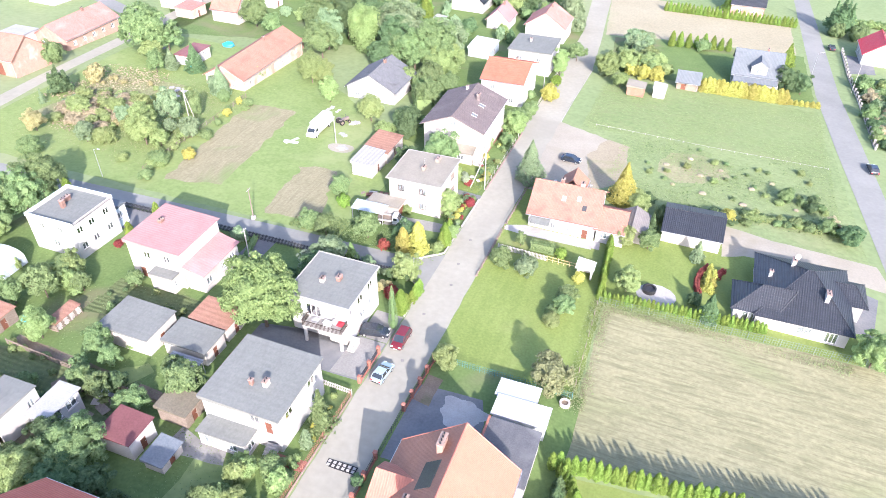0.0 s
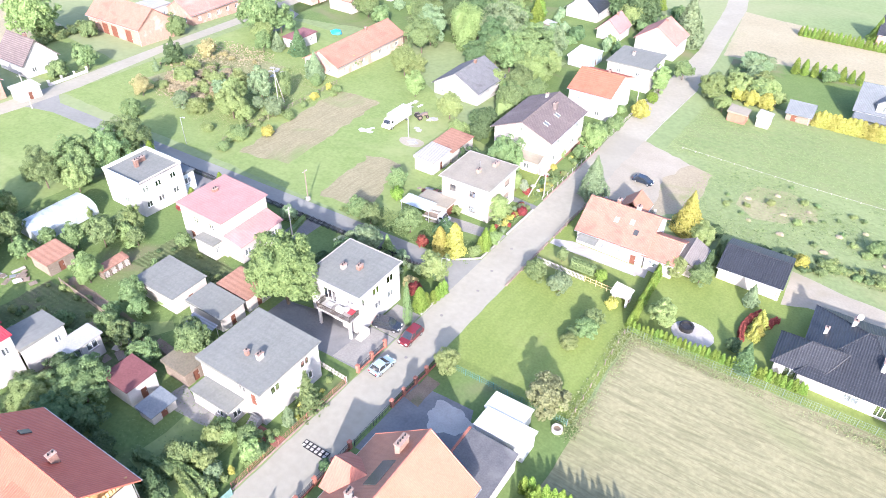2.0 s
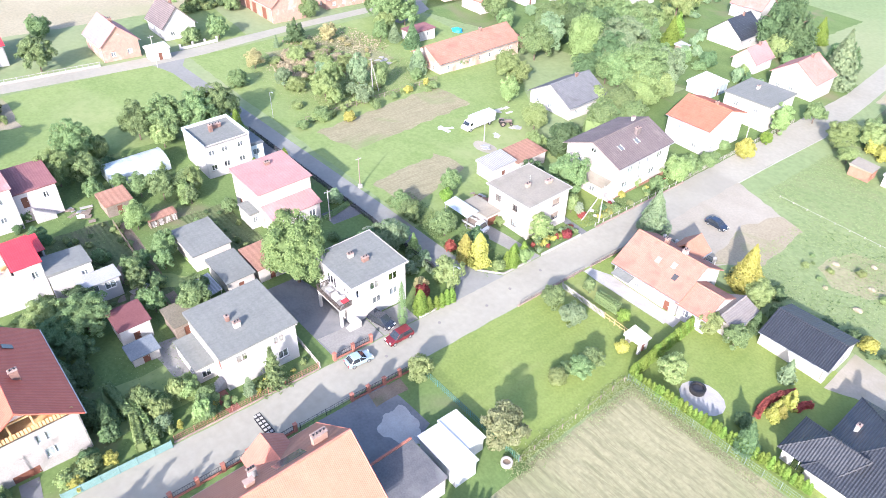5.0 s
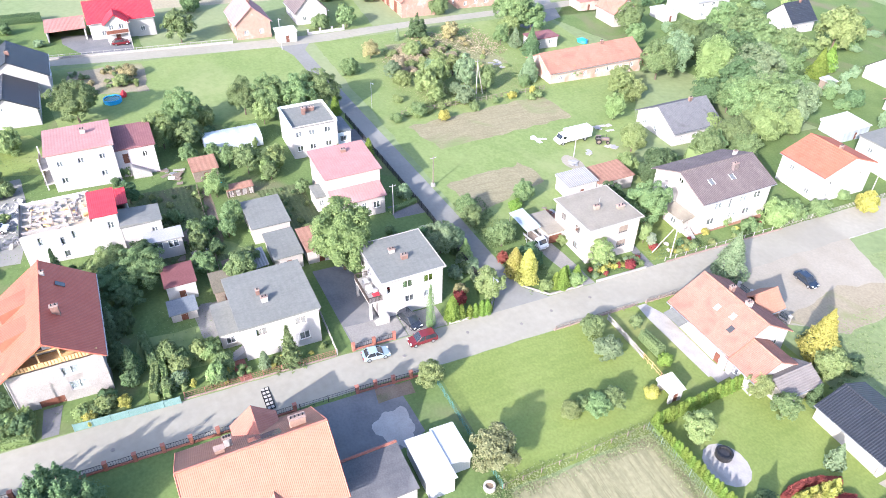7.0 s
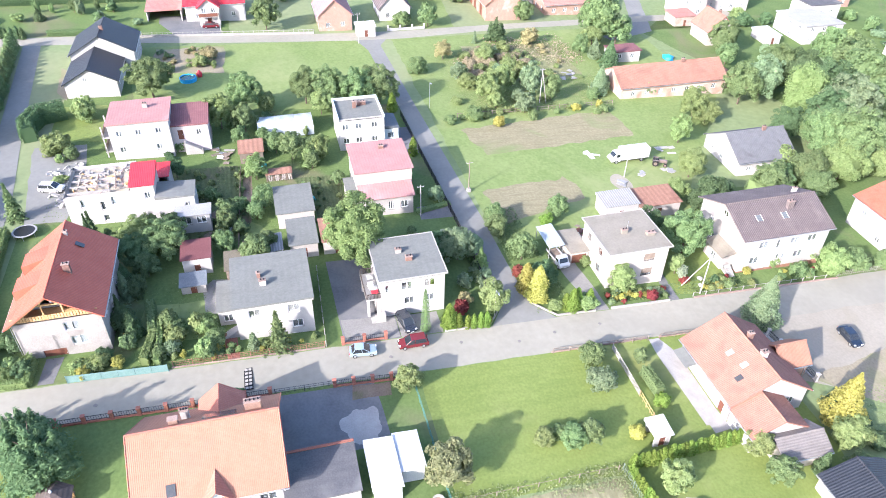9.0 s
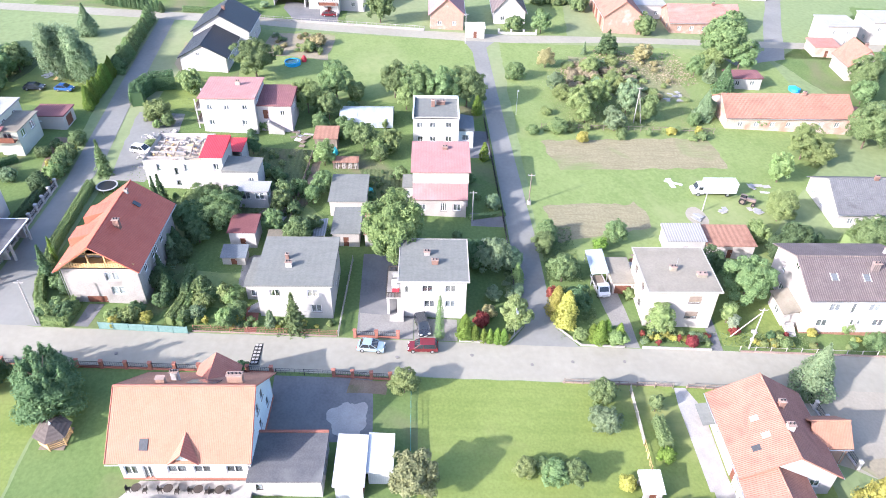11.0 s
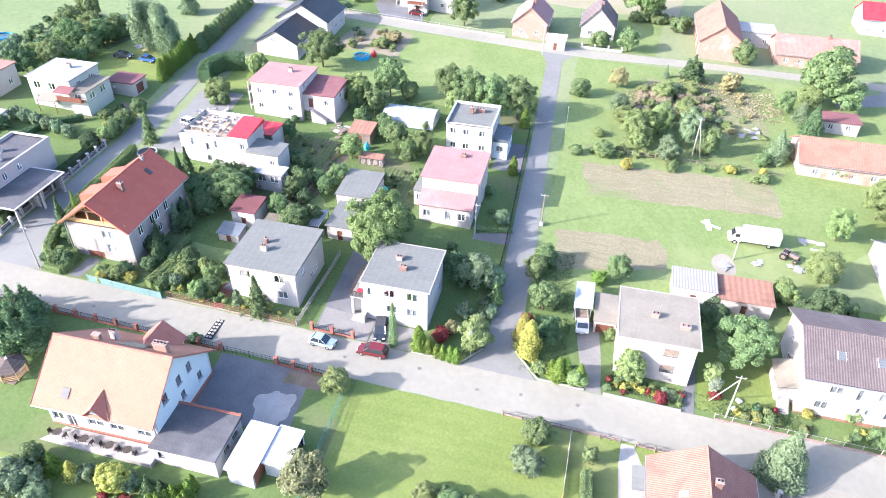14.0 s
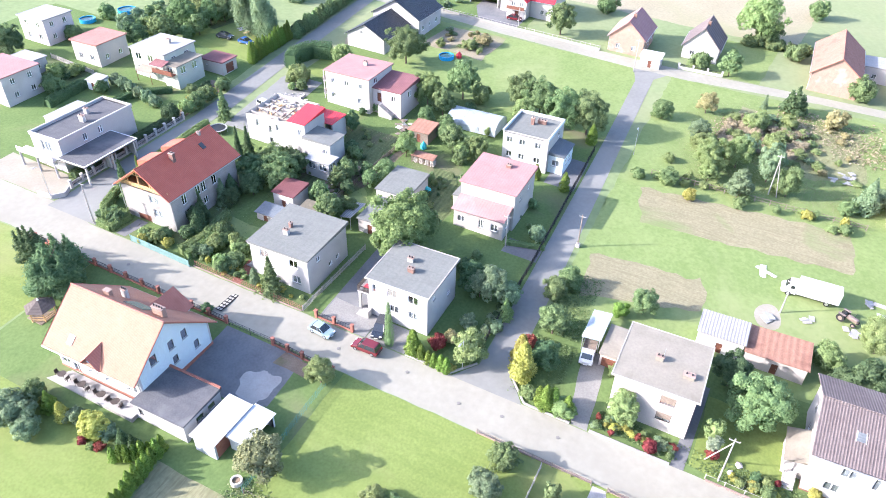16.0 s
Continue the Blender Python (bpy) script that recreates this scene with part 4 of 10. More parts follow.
def house_orange_near():
    e = site("house", -15.3, 40.0, "large white house with orange tiled roof", "house")
    dx, dy = 12.5, 15.0
    mid = (-0.25, 0.0)
    east = {"e": [("w", -6.3, 0.9, 1.5, 1.6), ("w", -4.4, 0.2, 1.1, 2.3), ("w", -1.0, 1.3, 2.2, 1.4), ("w", 1.9, 1.3, 1.9, 1.4), ("w", 5.6, 1.3, 1.9, 1.4)]}
    block(e, dx, dy, 5.2, WHITE, east, off=mid, sides="e")
    block(e, dx, dy, 4.3, WHITE, {"w": W(-5, 5, z=1.0) + [("d", 2.5, 0.1, 1.1, 2.1)]}, off=mid, sides="w", base=BRICKRED)
    south = [(-3.0, 1.2, 1.3, 1.3), (3.0, 1.2, 1.3, 1.3), (-1.2, 5.0, 1.2, 1.4), (1.6, 5.0, 1.2, 1.4)]
    north = [(2.0, 4.75, 0.95, 1.45), (-0.35, 4.75, 0.95, 1.45), (-3.45, 4.75, 1.1, 1.5), (-0.2, 2.1, 0.9, 1.3), (3.6, 1.6, 0.9, 1.4)]
    wall(e, "s", dx, dy, 4.3, south, WHITE, gable=(0.8, 9.85, 4.3, 5.2), off=mid)
    # North gable's pale blue is sky-lit shade put into white wall colour.
    wall(e, "n", dx, dy, 4.3, north, PALEBLUE, gable=(-0.8, 9.85, 5.2, 4.3), off=mid)
    for side, holes in (("s", south), ("n", north)):
        for hh in holes:
            window(e, side, dx, dy, hh, DARKFRAME if side == "n" else None, off=mid, bars=0)
    # two unequal slopes about one ridge
    for x, z in ((7.2, 4.58), (-7.55, 3.45)):
        bm = slope(B(), (x, -8.15, z), (x, 8.05, z), (0.55, 8.05, 10.05), (0.55, -8.15, 10.05), 0.16, 24)
        roof_done("roof_slope", bm, TILEORANGE_Y, e)
        part("gutter", cyl(B(), (x * 1.01, -8.15, z - 0.14), (x * 1.01, 8.05, z - 0.14), 0.075, n=6), METAL, e)
        part("downpipe", cyl(B(), (x * 0.84, 7.2, z - 0.1), (x * 0.84, 7.2, -0.2), 0.05, n=6), METAL, e)
    part("ridge_cap", cyl(B(), (0.55, -8.17, 10.06), (0.55, 8.07, 10.06), 0.14, n=6), TILEBRICK, e)
    for y in (-8.17, 8.07):
        for x, z in ((7.2, 4.6), (-7.55, 3.47)):
            part("verge_board", cyl(B(), (x, y, z), (0.55, y, 10.06), 0.09, n=4), TILEBRICK, e)
    chimney(e, -1.35, 5.2, 8.7, 1.2, 0.7, 1.8, BRICK, pots=4)
    chimney(e, -1.0, -3.4, 8.9, 0.75, 0.6, 1.0, BRICK, pots=0)
    chimney(e, -2.6, -2.4, 7.7, 1.3, 0.5, 0.9, WHITE, pots=3)
    # gablet over the entrance, towards the street
    bm = B()
    for s in (-1, 1):
        slope(bm, (-7.95, 1.1 + s * 2.8, 4.45), (-6.3, 1.1 + s * 2.8, 4.45), (-2.9, 1.1, 7.16), (-7.6, 1.1, 7.16), 0.14)
    roof_done("gablet_roof", bm, TILEBRICK, e)
    bm = B()
    v = [bm.verts.new(p) for p in ((-7.4, -1.3, 2.5), (-7.4, 3.5, 2.5), (-7.4, 3.5, 4.5), (-7.4, 1.1, 6.85), (-7.4, -1.3, 4.5), (-6.0, -1.3, 2.5), (-6.0, 3.5, 2.5), (-6.0, 3.5, 4.5), (-6.0, 1.1, 6.85), (-6.0, -1.3, 4.5))]
    for f in ((0, 1, 2, 3, 4), (5, 9, 8, 7, 6), (0, 4, 9, 5), (1, 6, 7, 2), (0, 5, 6, 1), (2, 7, 8, 3), (3, 8, 9, 4)):
        bm.faces.new([v[i] for i in f])
    bmesh.ops.recalc_face_normals(bm, faces=bm.faces[:])
    part("gablet_wall", bm, CREAM, e)
    for y in (-1.15, 3.35):
        part("porch_post", box(B(), -7.4, -7.1, y - 0.15, y + 0.15, -0.6, 2.5), CREAM, e)
    # solar collector by the ridge, roof window, small pointed dormer on the garden side
    bm = slope(B(), (-2.5, -0.4, 7.72), (-2.5, 3.2, 7.72), (-0.7, 3.2, 9.18), (-0.7, -0.4, 9.18), 0.08)
    roof_done("solar_panel", bm, ROOFGLASS, e, "dark glazed solar panel")
    bm = slope(B(), (6.15, -4.5, 5.6), (6.15, -3.55, 5.6), (5.15, -3.55, 6.42), (5.15, -4.5, 6.42), 0.1)
    roof_done("roof_window", bm, ROOFGLASS, e)
    bm = B()
    for s in (-1, 1):
        slope(bm, (7.4, 0.6 + s * 1.75, 4.66), (7.15, 0.6 + s * 1.75, 4.8), (4.6, 0.6, 6.86), (7.4, 0.6, 6.4), 0.1)
    roof_done("dormer_roof", bm, TILEBRICK, e)
    bm = B()
    v = [bm.verts.new(p) for p in ((6.9, -0.8, 4.3), (6.9, 2.0, 4.3), (6.9, 0.6, 6.0), (5.6, -0.8, 5.0), (5.6, 2.0, 5.0), (5.6, 0.6, 6.1))]
    for f in ((0, 1, 2), (0, 3, 4, 1), (1, 4, 5, 2), (0, 2, 5, 3), (3, 5, 4)):
        bm.faces.new([v[i] for i in f])
    part("dormer_wall", bm, PALEBLUE, e)
    part("terrace", box(B(), 6.2, 8.7, -8.2, 7.6, -0.9, 0.06), CONCRETE, e)
    # flat garage with a red parapet towards the yard
    block(e, 6.5, 8.2, 2.1, WHITE, {"n": [("s", -0.6, 0.5, 1.2, 0.9), ("s", 1.5, 0.5, 1.2, 0.9)], "e": [("s", -3.0, 0.3, 0.8, 1.2)], "w": [("g", -2.0, -0.7, 2.6, 2.2, METAL), ("g", 2.0, -0.7, 2.6, 2.2, METAL)]}, off=(4.45, 11.6), frame_mat=DARKFRAME)
    flat_roof(e, 6.5, 8.2, 2.1, FELTDARK, 0.2, off=(4.45, 11.6), fall=(-0.12, 0))
    part("roof_edge", box(B(), 0.95, 1.25, 7.5, 15.9, 2.35, 2.72), BRICKRED, e)


def metal_shed(x, y, dx, dy, h, label):
    e = site("metal_shed", x, y, label, "shed")
    block(e, dx, dy, h, WHITESHEET, {"n": []}, sides="ews")
    wall(e, "n", dx, dy, h, [(dx * 0.2, 0.0, dx * 0.5, h - 0.3)], BRICKRED)
    flat_roof(e, dx, dy, h, WHITESHEET, 0.25, thick=0.08, fall=(0, -0.12))
    return e


def house_flat_cream():
    e = site("house", -42.7, 105.4, "cream two-storey house with weathered flat roof", "house")
    block(e, 10.0, 10.2, 6.9, CREAM, {"e": W(1.9, z=4.5, w=1.9, h=1.5) + W(1.9, z=1.5, w=1.9, h=1.5), "s": W(-2.6, 1.6, z=4.4, w=1.3, h=1.4) + W(-2.6, 1.6, z=1.2, w=1.3, h=1.3), "n": W(-2, 2, z=4.5) + [("d", 0, 0.0, 1.0, 2.0)], "w": W(-2, 2, z=4.5)}, frame_mat=DARKFRAME)
    for z in (4.85, 2.0):
        part("roller_blind", box(B(), 4.925, 4.965, 1.0, 2.8, z, z + 1.1, 0.008), WOOD, e, "brown roller blind")
    flat_roof(e, 10.0, 10.2, 6.9, FELTBROWN, 0.45, trim=CONCRETE)
    chimney(e, 0.2, -0.6, 7.1, 0.7, 0.6, 1.0, FELTBROWN, pots=2)
    chimney(e, 1.6, 3.4, 7.1, 0.5, 0.8, 1.4, FELTBROWN, pots=2)
    bm = cyl(B(), (0.2, -0.2, 7.1), (0.2, -0.2, 9.3), 0.03)
    part("antenna", bm, METAL, e)
    block(e, 6.2, 3.2, 2.7, CREAM, {"e": [("g", 0, 0, 2.6, 2.2, BROWNPAINT)]}, off=(-5.0, -6.8), sides="ews")
    flat_roof(e, 6.2, 3.2, 2.7, FELTBROWN, 0.2, off=(-5.0, -6.8))


def house_brown_roof():
    e = site("house", -43.9, 132.7, "cream house with brown tiled saddle roof", "house")
    dx, dy = 13.0, 16.2
    block(e, dx, dy, 7.2, CREAM, {"e": W(-4.2, 1.8, 5.2, z=4.7, w=1.7, h=1.4) + W(-1.3, z=4.2, w=0.7, h=2.0, k="s") + W(-5.2, 3.4, z=1.6, w=1.7, h=1.4) + W(-0.6, 0.5, z=1.8, w=0.6, h=1.1, k="s"), "s": W(-3, 3, z=4.6, w=0.9, h=0.9) + W(0, z=7.6, w=1.2, h=1.0) + W(-2, z=1.5), "n": W(-3, 3, z=4.6), "w": W(-4, 4, z=4.5)}, gables={"s": (0.0, 9.9), "n": (0.0, 9.9)}, base=RUST)
    gable_roof(e, dx, dy, 7.3, 9.95, "y", TILEBROWN, over=0.6, verge=0.7, courses=18)
    chimney(e, 2.2, 2.4, 9.0, 1.5, 0.7, 1.1, TILEBROWN, pots=2)
    chimney(e, -1.6, 6.0, 9.2, 1.1, 0.5, 0.8, WHITE)
    for y, x in ((-4.1, 3.4), (0.8, 3.5)):
        z = 9.95 - x * 0.408 + 0.22
        # Blue-grey on these panes stands in for sky reflected in the glass.
        bm = slope(B(), (x + 0.55, y - 0.45, z - 0.22), (x + 0.55, y + 0.45, z - 0.22), (x - 0.55, y + 0.45, z + 0.22), (x - 0.55, y - 0.45, z + 0.22), 0.1)
        roof_done("roof_window", bm, TILEBLUE, e)
        for d in (-0.52, 0.52):
            bm = slope(B(), (x + 0.62, y + d - 0.04, z - 0.22), (x + 0.62, y + d + 0.04, z - 0.22), (x - 0.62, y + d + 0.04, z + 0.28), (x - 0.62, y + d - 0.04, z + 0.28), 0.12)
            roof_done("roof_window_frame", bm, FRAMEWHITE, e)
    # porch on the gable side
    block(e, 5.0, 2.4, 3.0, CREAM, {"s": W(0, z=1.0)}, off=(2.6, -9.3), sides="ews")
    bm = slope(B(), (-0.2, -10.8, 3.0), (5.4, -10.8, 3.0), (5.4, -8.0, 3.7), (-0.2, -8.0, 3.7), 0.12)
    roof_done("porch_roof", bm, FELTBROWN, e)
    part("stair_flight", stairs(-10.2, -8.8, 5.3, 0.3, 0.18, 9, 1.4, "x"), CONCRETE, e)


def house_old_orange():
    e = site("house", -15.9, 111.0, "old white house with weathered orange tile roof", "house")
    dx, dy = 12.2, 11.6
    block(e, dx, dy, 3.5, WHITE, {"s": W(-4.5, -1.5, 1.5, z=0.9, w=0.9, h=1.2) + [("d", 4.4, 0.0, 1.0, 2.0)], "w": W(-3, 0.5, 3, z=1.0) + W(0, z=4.2), "n": W(-4, 2, z=1.0), "e": W(3.5, z=1)}, gables={"w": (0, 7.0), "e": (0, 7.0)})
    gable_roof(e, dx, dy, 3.55, 7.1, "x", TILEORANGE_X, over=0.5, verge=0.5, courses=16)
    chimney(e, 2.2, 0.4, 6.9, 1.0, 0.7, 0.9, WHITE, pots=2)
    chimney(e, -1.6, 0.9, 6.7, 1.0, 0.6, 0.8, BRICKRED, pots=2)
    for x, y in ((-0.5, -2.6), (2.2, -2.2), (3.5, -3.6)):
        z = 7.1 - abs(y) * 0.612 + 0.24
        bm = slope(B(), (x - 0.4, y - 0.45, z - 0.27), (x + 0.4, y - 0.45, z - 0.27), (x + 0.4, y + 0.45, z + 0.27), (x - 0.4, y + 0.45, z + 0.27), 0.1)
        roof_done("roof_window", bm, ROOFGLASS if x > 3 else FELTPALE, e)
    bm = slope(B(), (-5.4, -7.8, 2.6), (-1.9, -7.8, 2.6), (-1.9, -5.9, 3.0), (-5.4, -5.9, 3.0), 0.1)
    roof_done("porch_roof", bm, MEMBRANE, e)
    block(e, 5.2, 7.6, 2.9, WHITE, {"s": W(-1, z=1.0), "e": W(0, z=1.0)}, off=(8.7, -2.0), gables={"e": (0, 4.9)}, sides="ens")
    gable_roof(e, 5.2, 7.6, 2.95, 4.95, "x", TILEORANGE_X, over=0.4, verge=0.2, courses=10, off=(8.7, -2.0))
    block(e, 4.4, 3.6, 3.3, BRICK, {"n": W(0, z=1.0)}, off=(-0.4, 7.6), gables={"n": (0, 5.2)}, sides="ewn")
    gable_roof(e, 4.4, 4.4, 3.3, 5.25, "y", TILEORANGE_Y, over=0.4, verge=0.3, courses=8, off=(-0.4, 7.2))
    e2 = site("garage", -3.6, 110.9, "low garage with grey-brown tiled saddle roof", "garage")
    block(e2, 4.6, 6.6, 2.4, CREAM, {"n": [("g", 0, -0.2, 2.4, 2.1, WOOD)]})
    gable_roof(e2, 4.6, 6.6, 2.4, 3.6, "y", TILEGREY, over=0.4, verge=0.3, courses=8)


def garage_dark():
    e = site("garage", 6.8, 115.1, "cream garage with dark tiled saddle roof", "garage")
    block(e, 10.2, 9.0, 2.9, CREAM, {"s": W(-3.2, z=1.2, w=1.2, h=0.9), "e": [("g", -1.8, -0.2, 2.8, 2.3, METAL), ("g", 1.8, -0.2, 2.8, 2.3, METAL)]}, gables={"w": (0, 4.7), "e": (0, 4.7)})
    gable_roof(e, 10.2, 9.0, 2.95, 4.75, "x", TILEDARK, over=0.4, verge=0.3, courses=13)


def hip_roof(e, x0, x1, y0, y1, z, rx0, rx1, ry, rz, material, over=0.6, courses=14, name="roof_slope"):
    """Hipped roof over a rectangle, with a ridge along x from rx0 to rx1 at ry."""
    x0, x1, y0, y1 = x0 - over, x1 + over, y0 - over, y1 + over
    for a, b, c, d in (((x0, y0), (x1, y0), rx1, rx0), ((x1, y1), (x0, y1), rx0, rx1)):
        bm = slope(B(), (*a, z), (*b, z), (c, ry, rz), (d, ry, rz), 0.14, courses)
        roof_done(name, bm, material, e)
    for x, r, s in ((x0, rx0, -1), (x1, rx1, 1)):
        bm = slope(B(), (x, y0, z), (x, y1, z), (r, ry + 0.02, rz), (r, ry - 0.02, rz), 0.14, courses)
        roof_done(name, bm, material, e)
    for a, r in (((x0, y0), rx0), ((x0, y1), rx0), ((x1, y0), rx1), ((x1, y1), rx1)):
        part("hip_cap", cyl(B(), (*a, z + 0.04), (r, ry, rz + 0.04), 0.1, n=6), material, e)
    part("ridge_cap", cyl(B(), (rx0, ry, rz + 0.04), (rx1, ry, rz + 0.04), 0.11, n=6), material, e)


def house_dark_hip():
    e = site("house", 23.0, 98.5, "white bungalow with dark glazed hipped roof", "house")
    block(e, 13.4, 15.8, 2.9, WHITE, {"s": [("w", 0.5, 0.9, 2.0, 1.3), ("t", 4.4, 0.3, 1.8, 2.0)], "w": W(3, z=1.0), "n": W(-4, 3, z=1), "e": W(-3, z=1)}, off=(1.7, 2.0))
    hip_roof(e, -5.0, 8.4, -5.9, 9.9, 2.95, 1.6, 2.5, 2.6, 7.0, TILEDARK, courses=20)
    block(e, 5.4, 6.2, 2.8, WHITE, {"s": [("t", 0, 0.1, 2.6, 2.2)], "w": W(0, z=1)}, off=(-5.6, -2.2), sides="wns")
    hip_roof(e, -8.3, -2.9, -5.3, 0.9, 2.85, -4.7, 0.2, -2.2, 5.9, TILEDARK, courses=10)
    block(e, 4.0, 5.4, 2.8, WHITE, {"e": [("g", 0, 0, 2.6, 2.2, METAL)]}, off=(8.9, 4.4), sides="ens")
    hip_roof(e, 6.9, 10.9, 1.7, 7.1, 2.85, 6.0, 9.4, 4.4, 4.6, TILEDARK, courses=8)
    chimney(e, 4.6, -1.4, 5.0, 1.4, 0.6, 1.4, WHITE, pots=2)
    chimney(e, -0.3, 5.0, 5.4, 1.5, 0.6, 1.2, WHITE, pots=2)
    chimney(e, -3.4, 3.0, 4.0, 1.2, 0.5, 0.7, WHITE)
    dish = B()
    bmesh.ops.create_cone(dish, cap_ends=True, segments=14, radius1=0.5, radius2=0.15, depth=0.16, matrix=pose(0.1, 5.3, 7.2, 70, 0, 30))
    part("satellite_dish", dish, FRAMEWHITE, e)


def house_simple(x, y, dx, dy, eave, ridge, axis, wall_mat, roof_mat, label, ops=None, courses=12, category="house", over=0.5, chim=True, frame_mat=None, yaw=0.0, name="house", gable_mat=None):
    """A plain house with a saddle roof (ridge along axis), or a flat one (axis '')."""
    e = site(name, x, y, label, category, yaw)
    if ops is None:
        nx, ny = max(1, int(dx / 4)), max(1, int(dy / 4))
        us = lambda n, l: [(-0.5 + (k + 0.5) / n) * l * 0.9 for k in range(n)]
        ops = {}
        for s, n, l in (("e", ny, dy), ("w", ny, dy), ("n", nx, dx), ("s", nx, dx)):
            ops[s] = W(*us(n, l), z=1.0, w=1.1, h=1.2)
            if eave > 5:
                ops[s] += W(*us(n, l), z=3.9, w=1.1, h=1.2)
    gs = {"x": {"w": (0, ridge - 0.05), "e": (0, ridge - 0.05)}, "y": {"s": (0, ridge - 0.05), "n": (0, ridge - 0.05)}, "": None}[axis]
    block(e, dx, dy, eave, wall_mat, ops, gables=gs, frame_mat=frame_mat)
    if axis:
        gable_roof(e, dx, dy, eave + 0.03, ridge, axis, roof_mat, over=over, verge=0.4, courses=courses)
        if chim:
            a, b = (dx * 0.15, 0.3) if axis == "x" else (0.3, dy * 0.15)
            chimney(e, a, b, ridge - 0.2, 1.0, 0.5, 0.8, BRICKRED, pots=2)
    else:
        flat_roof(e, dx, dy, eave, roof_mat, 0.3, trim=None if roof_mat in (PINKSHEET, PURPLESHEET) else roof_mat)
        if chim:
            chimney(e, -dx * 0.12, dy * 0.1, eave + 0.15, 0.9, 0.6, 0.9, GREYRENDER, pots=2)
    return e


def shed(x, y, dx, dy, h, wall_mat, roof_mat, label, rise=(-0.2, 0.0), name="shed", category="shed", openside=None):
    e = site(name, x, y, label, category)
    block(e, dx, dy, h, wall_mat, {"e": [("d", 0.0, -0.1, 0.9, min(1.9, h - 0.2))]}, sides="".join(s for s in "ewns" if s != openside))
    flat_roof(e, dx, dy, h, roof_mat, 0.25, thick=0.1, fall=rise)
    return e


house_grey_flat()
house_balcony()
house_pink_roof()
house_white_parapet()
house_red_gable()
house_orange_near()
metal_shed(-10.8, 58.8, 6.8, 3.2, 2.6, "white sheet metal shed beside the garage")
metal_shed(-12.1, 62.2, 5.2, 2.7, 2.3, "small white sheet metal shed with brick base")
house_flat_cream()
house_brown_roof()
house_old_orange()
garage_dark()
house_dark_hip()
e = house_simple(-94.2, 27.3, 9.8, 10.8, 7.4, 8.0, "", WHITE, PINKSHEET, "white two-storey house with faded pink roof", {"e": W(-3.6, -0.2, 3.4, z=4.9, w=1.0, h=1.1) + W(-3.6, 3.0, z=1.6, w=1.0, h=1.1), "s": W(-2, 2, z=5) + W(0, z=1.5), "n": W(-2, z=5.6), "w": W(0, z=5)})
block(e, 8.0, 6.8, 5.2, PALEPINK, {"e": W(1.6, z=3.0, w=0.9, h=1.2) + [("d", -1.8, 2.3, 1.0, 2.0)], "n": W(0, z=3)}, off=(-0.6, 8.8), sides="ewn")
flat_roof(e, 8.0, 6.8, 5.2, PURPLESHEET, 0.3, off=(-0.6, 8.8), fall=(-0.35, 0))
part("stair_flight", stairs(3.5, 4.7, 7.4, 0.32, 0.2, 10, 2.1), CONCRETE, e)
for z in (1.3, 4.2):
    part("balcony_slab", box(B(), -1.6, 3.8, -7.0, -5.4, z, z + 0.18, 0.02), CONCRETE, e)
    part("balcony_panel", box(B(), -1.6, 3.8, -7.0, -6.93, z + 0.18, z + 1.05, 0.01), WOOD, e)
for x in (-1.4, 3.6):
    part("balcony_post", box(B(), x - 0.1, x + 0.1, -6.9, -6.7, -0.6, 6.6), WHITE, e)
house_simple(-71.8, 149.5, 12.5, 13.0, 3.4, 6.9, "y", WHITE, SLATE, "white house with steep grey slate roof")
house_simple(-42.2, 162.4, 10.4, 14.0, 6.4, 9.0, "x", WHITE, TILEVIVID, "white house with bright orange tiled roof")
house_simple(-41.3, 184.2, 11.5, 11.8, 6.4, 7.0, "", WHITE, MEMBRANE, "white flat-roofed two-storey house")
house_simple(-107.5, 148.6, 11.0, 28.5, 3.4, 6.4, "y", BRICKPALE, TILEOLD, "long old limewashed brick barn with brown-orange roof", category="barn", name="barn")
shed(-66.2, 53.5, 8.0, 6.2, 3.1, CREAM, MEMBRANE, "outbuilding with plain grey felt roof")
shed(-57.2, 54.0, 6.8, 4.4, 2.6, CREAM, MEMBRANE, "low annex with plain grey felt roof")
shed(-57.0, 59.4, 6.0, 4.6, 2.6, CREAM, RUST, "low outbuilding with rusty red roof")
shed(-54.6, 37.4, 4.4, 4.2, 3.0, WHITE, MAROONSHEET, "small white shed with maroon roof")
shed(-49.2, 36.8, 2.6, 3.6, 1.5, CONCRETE, SLATEFELT, "low lean-to with slate-blue felt roof")


# ---- further houses and sheds ----
SAND = mat("sandy_screed", (0.36, 0.315, 0.23), (0.43, 0.38, 0.29), 0.95, scale=0.8, fine=5, stain=(0.3, 0.285, 0.26), bump=0.3)


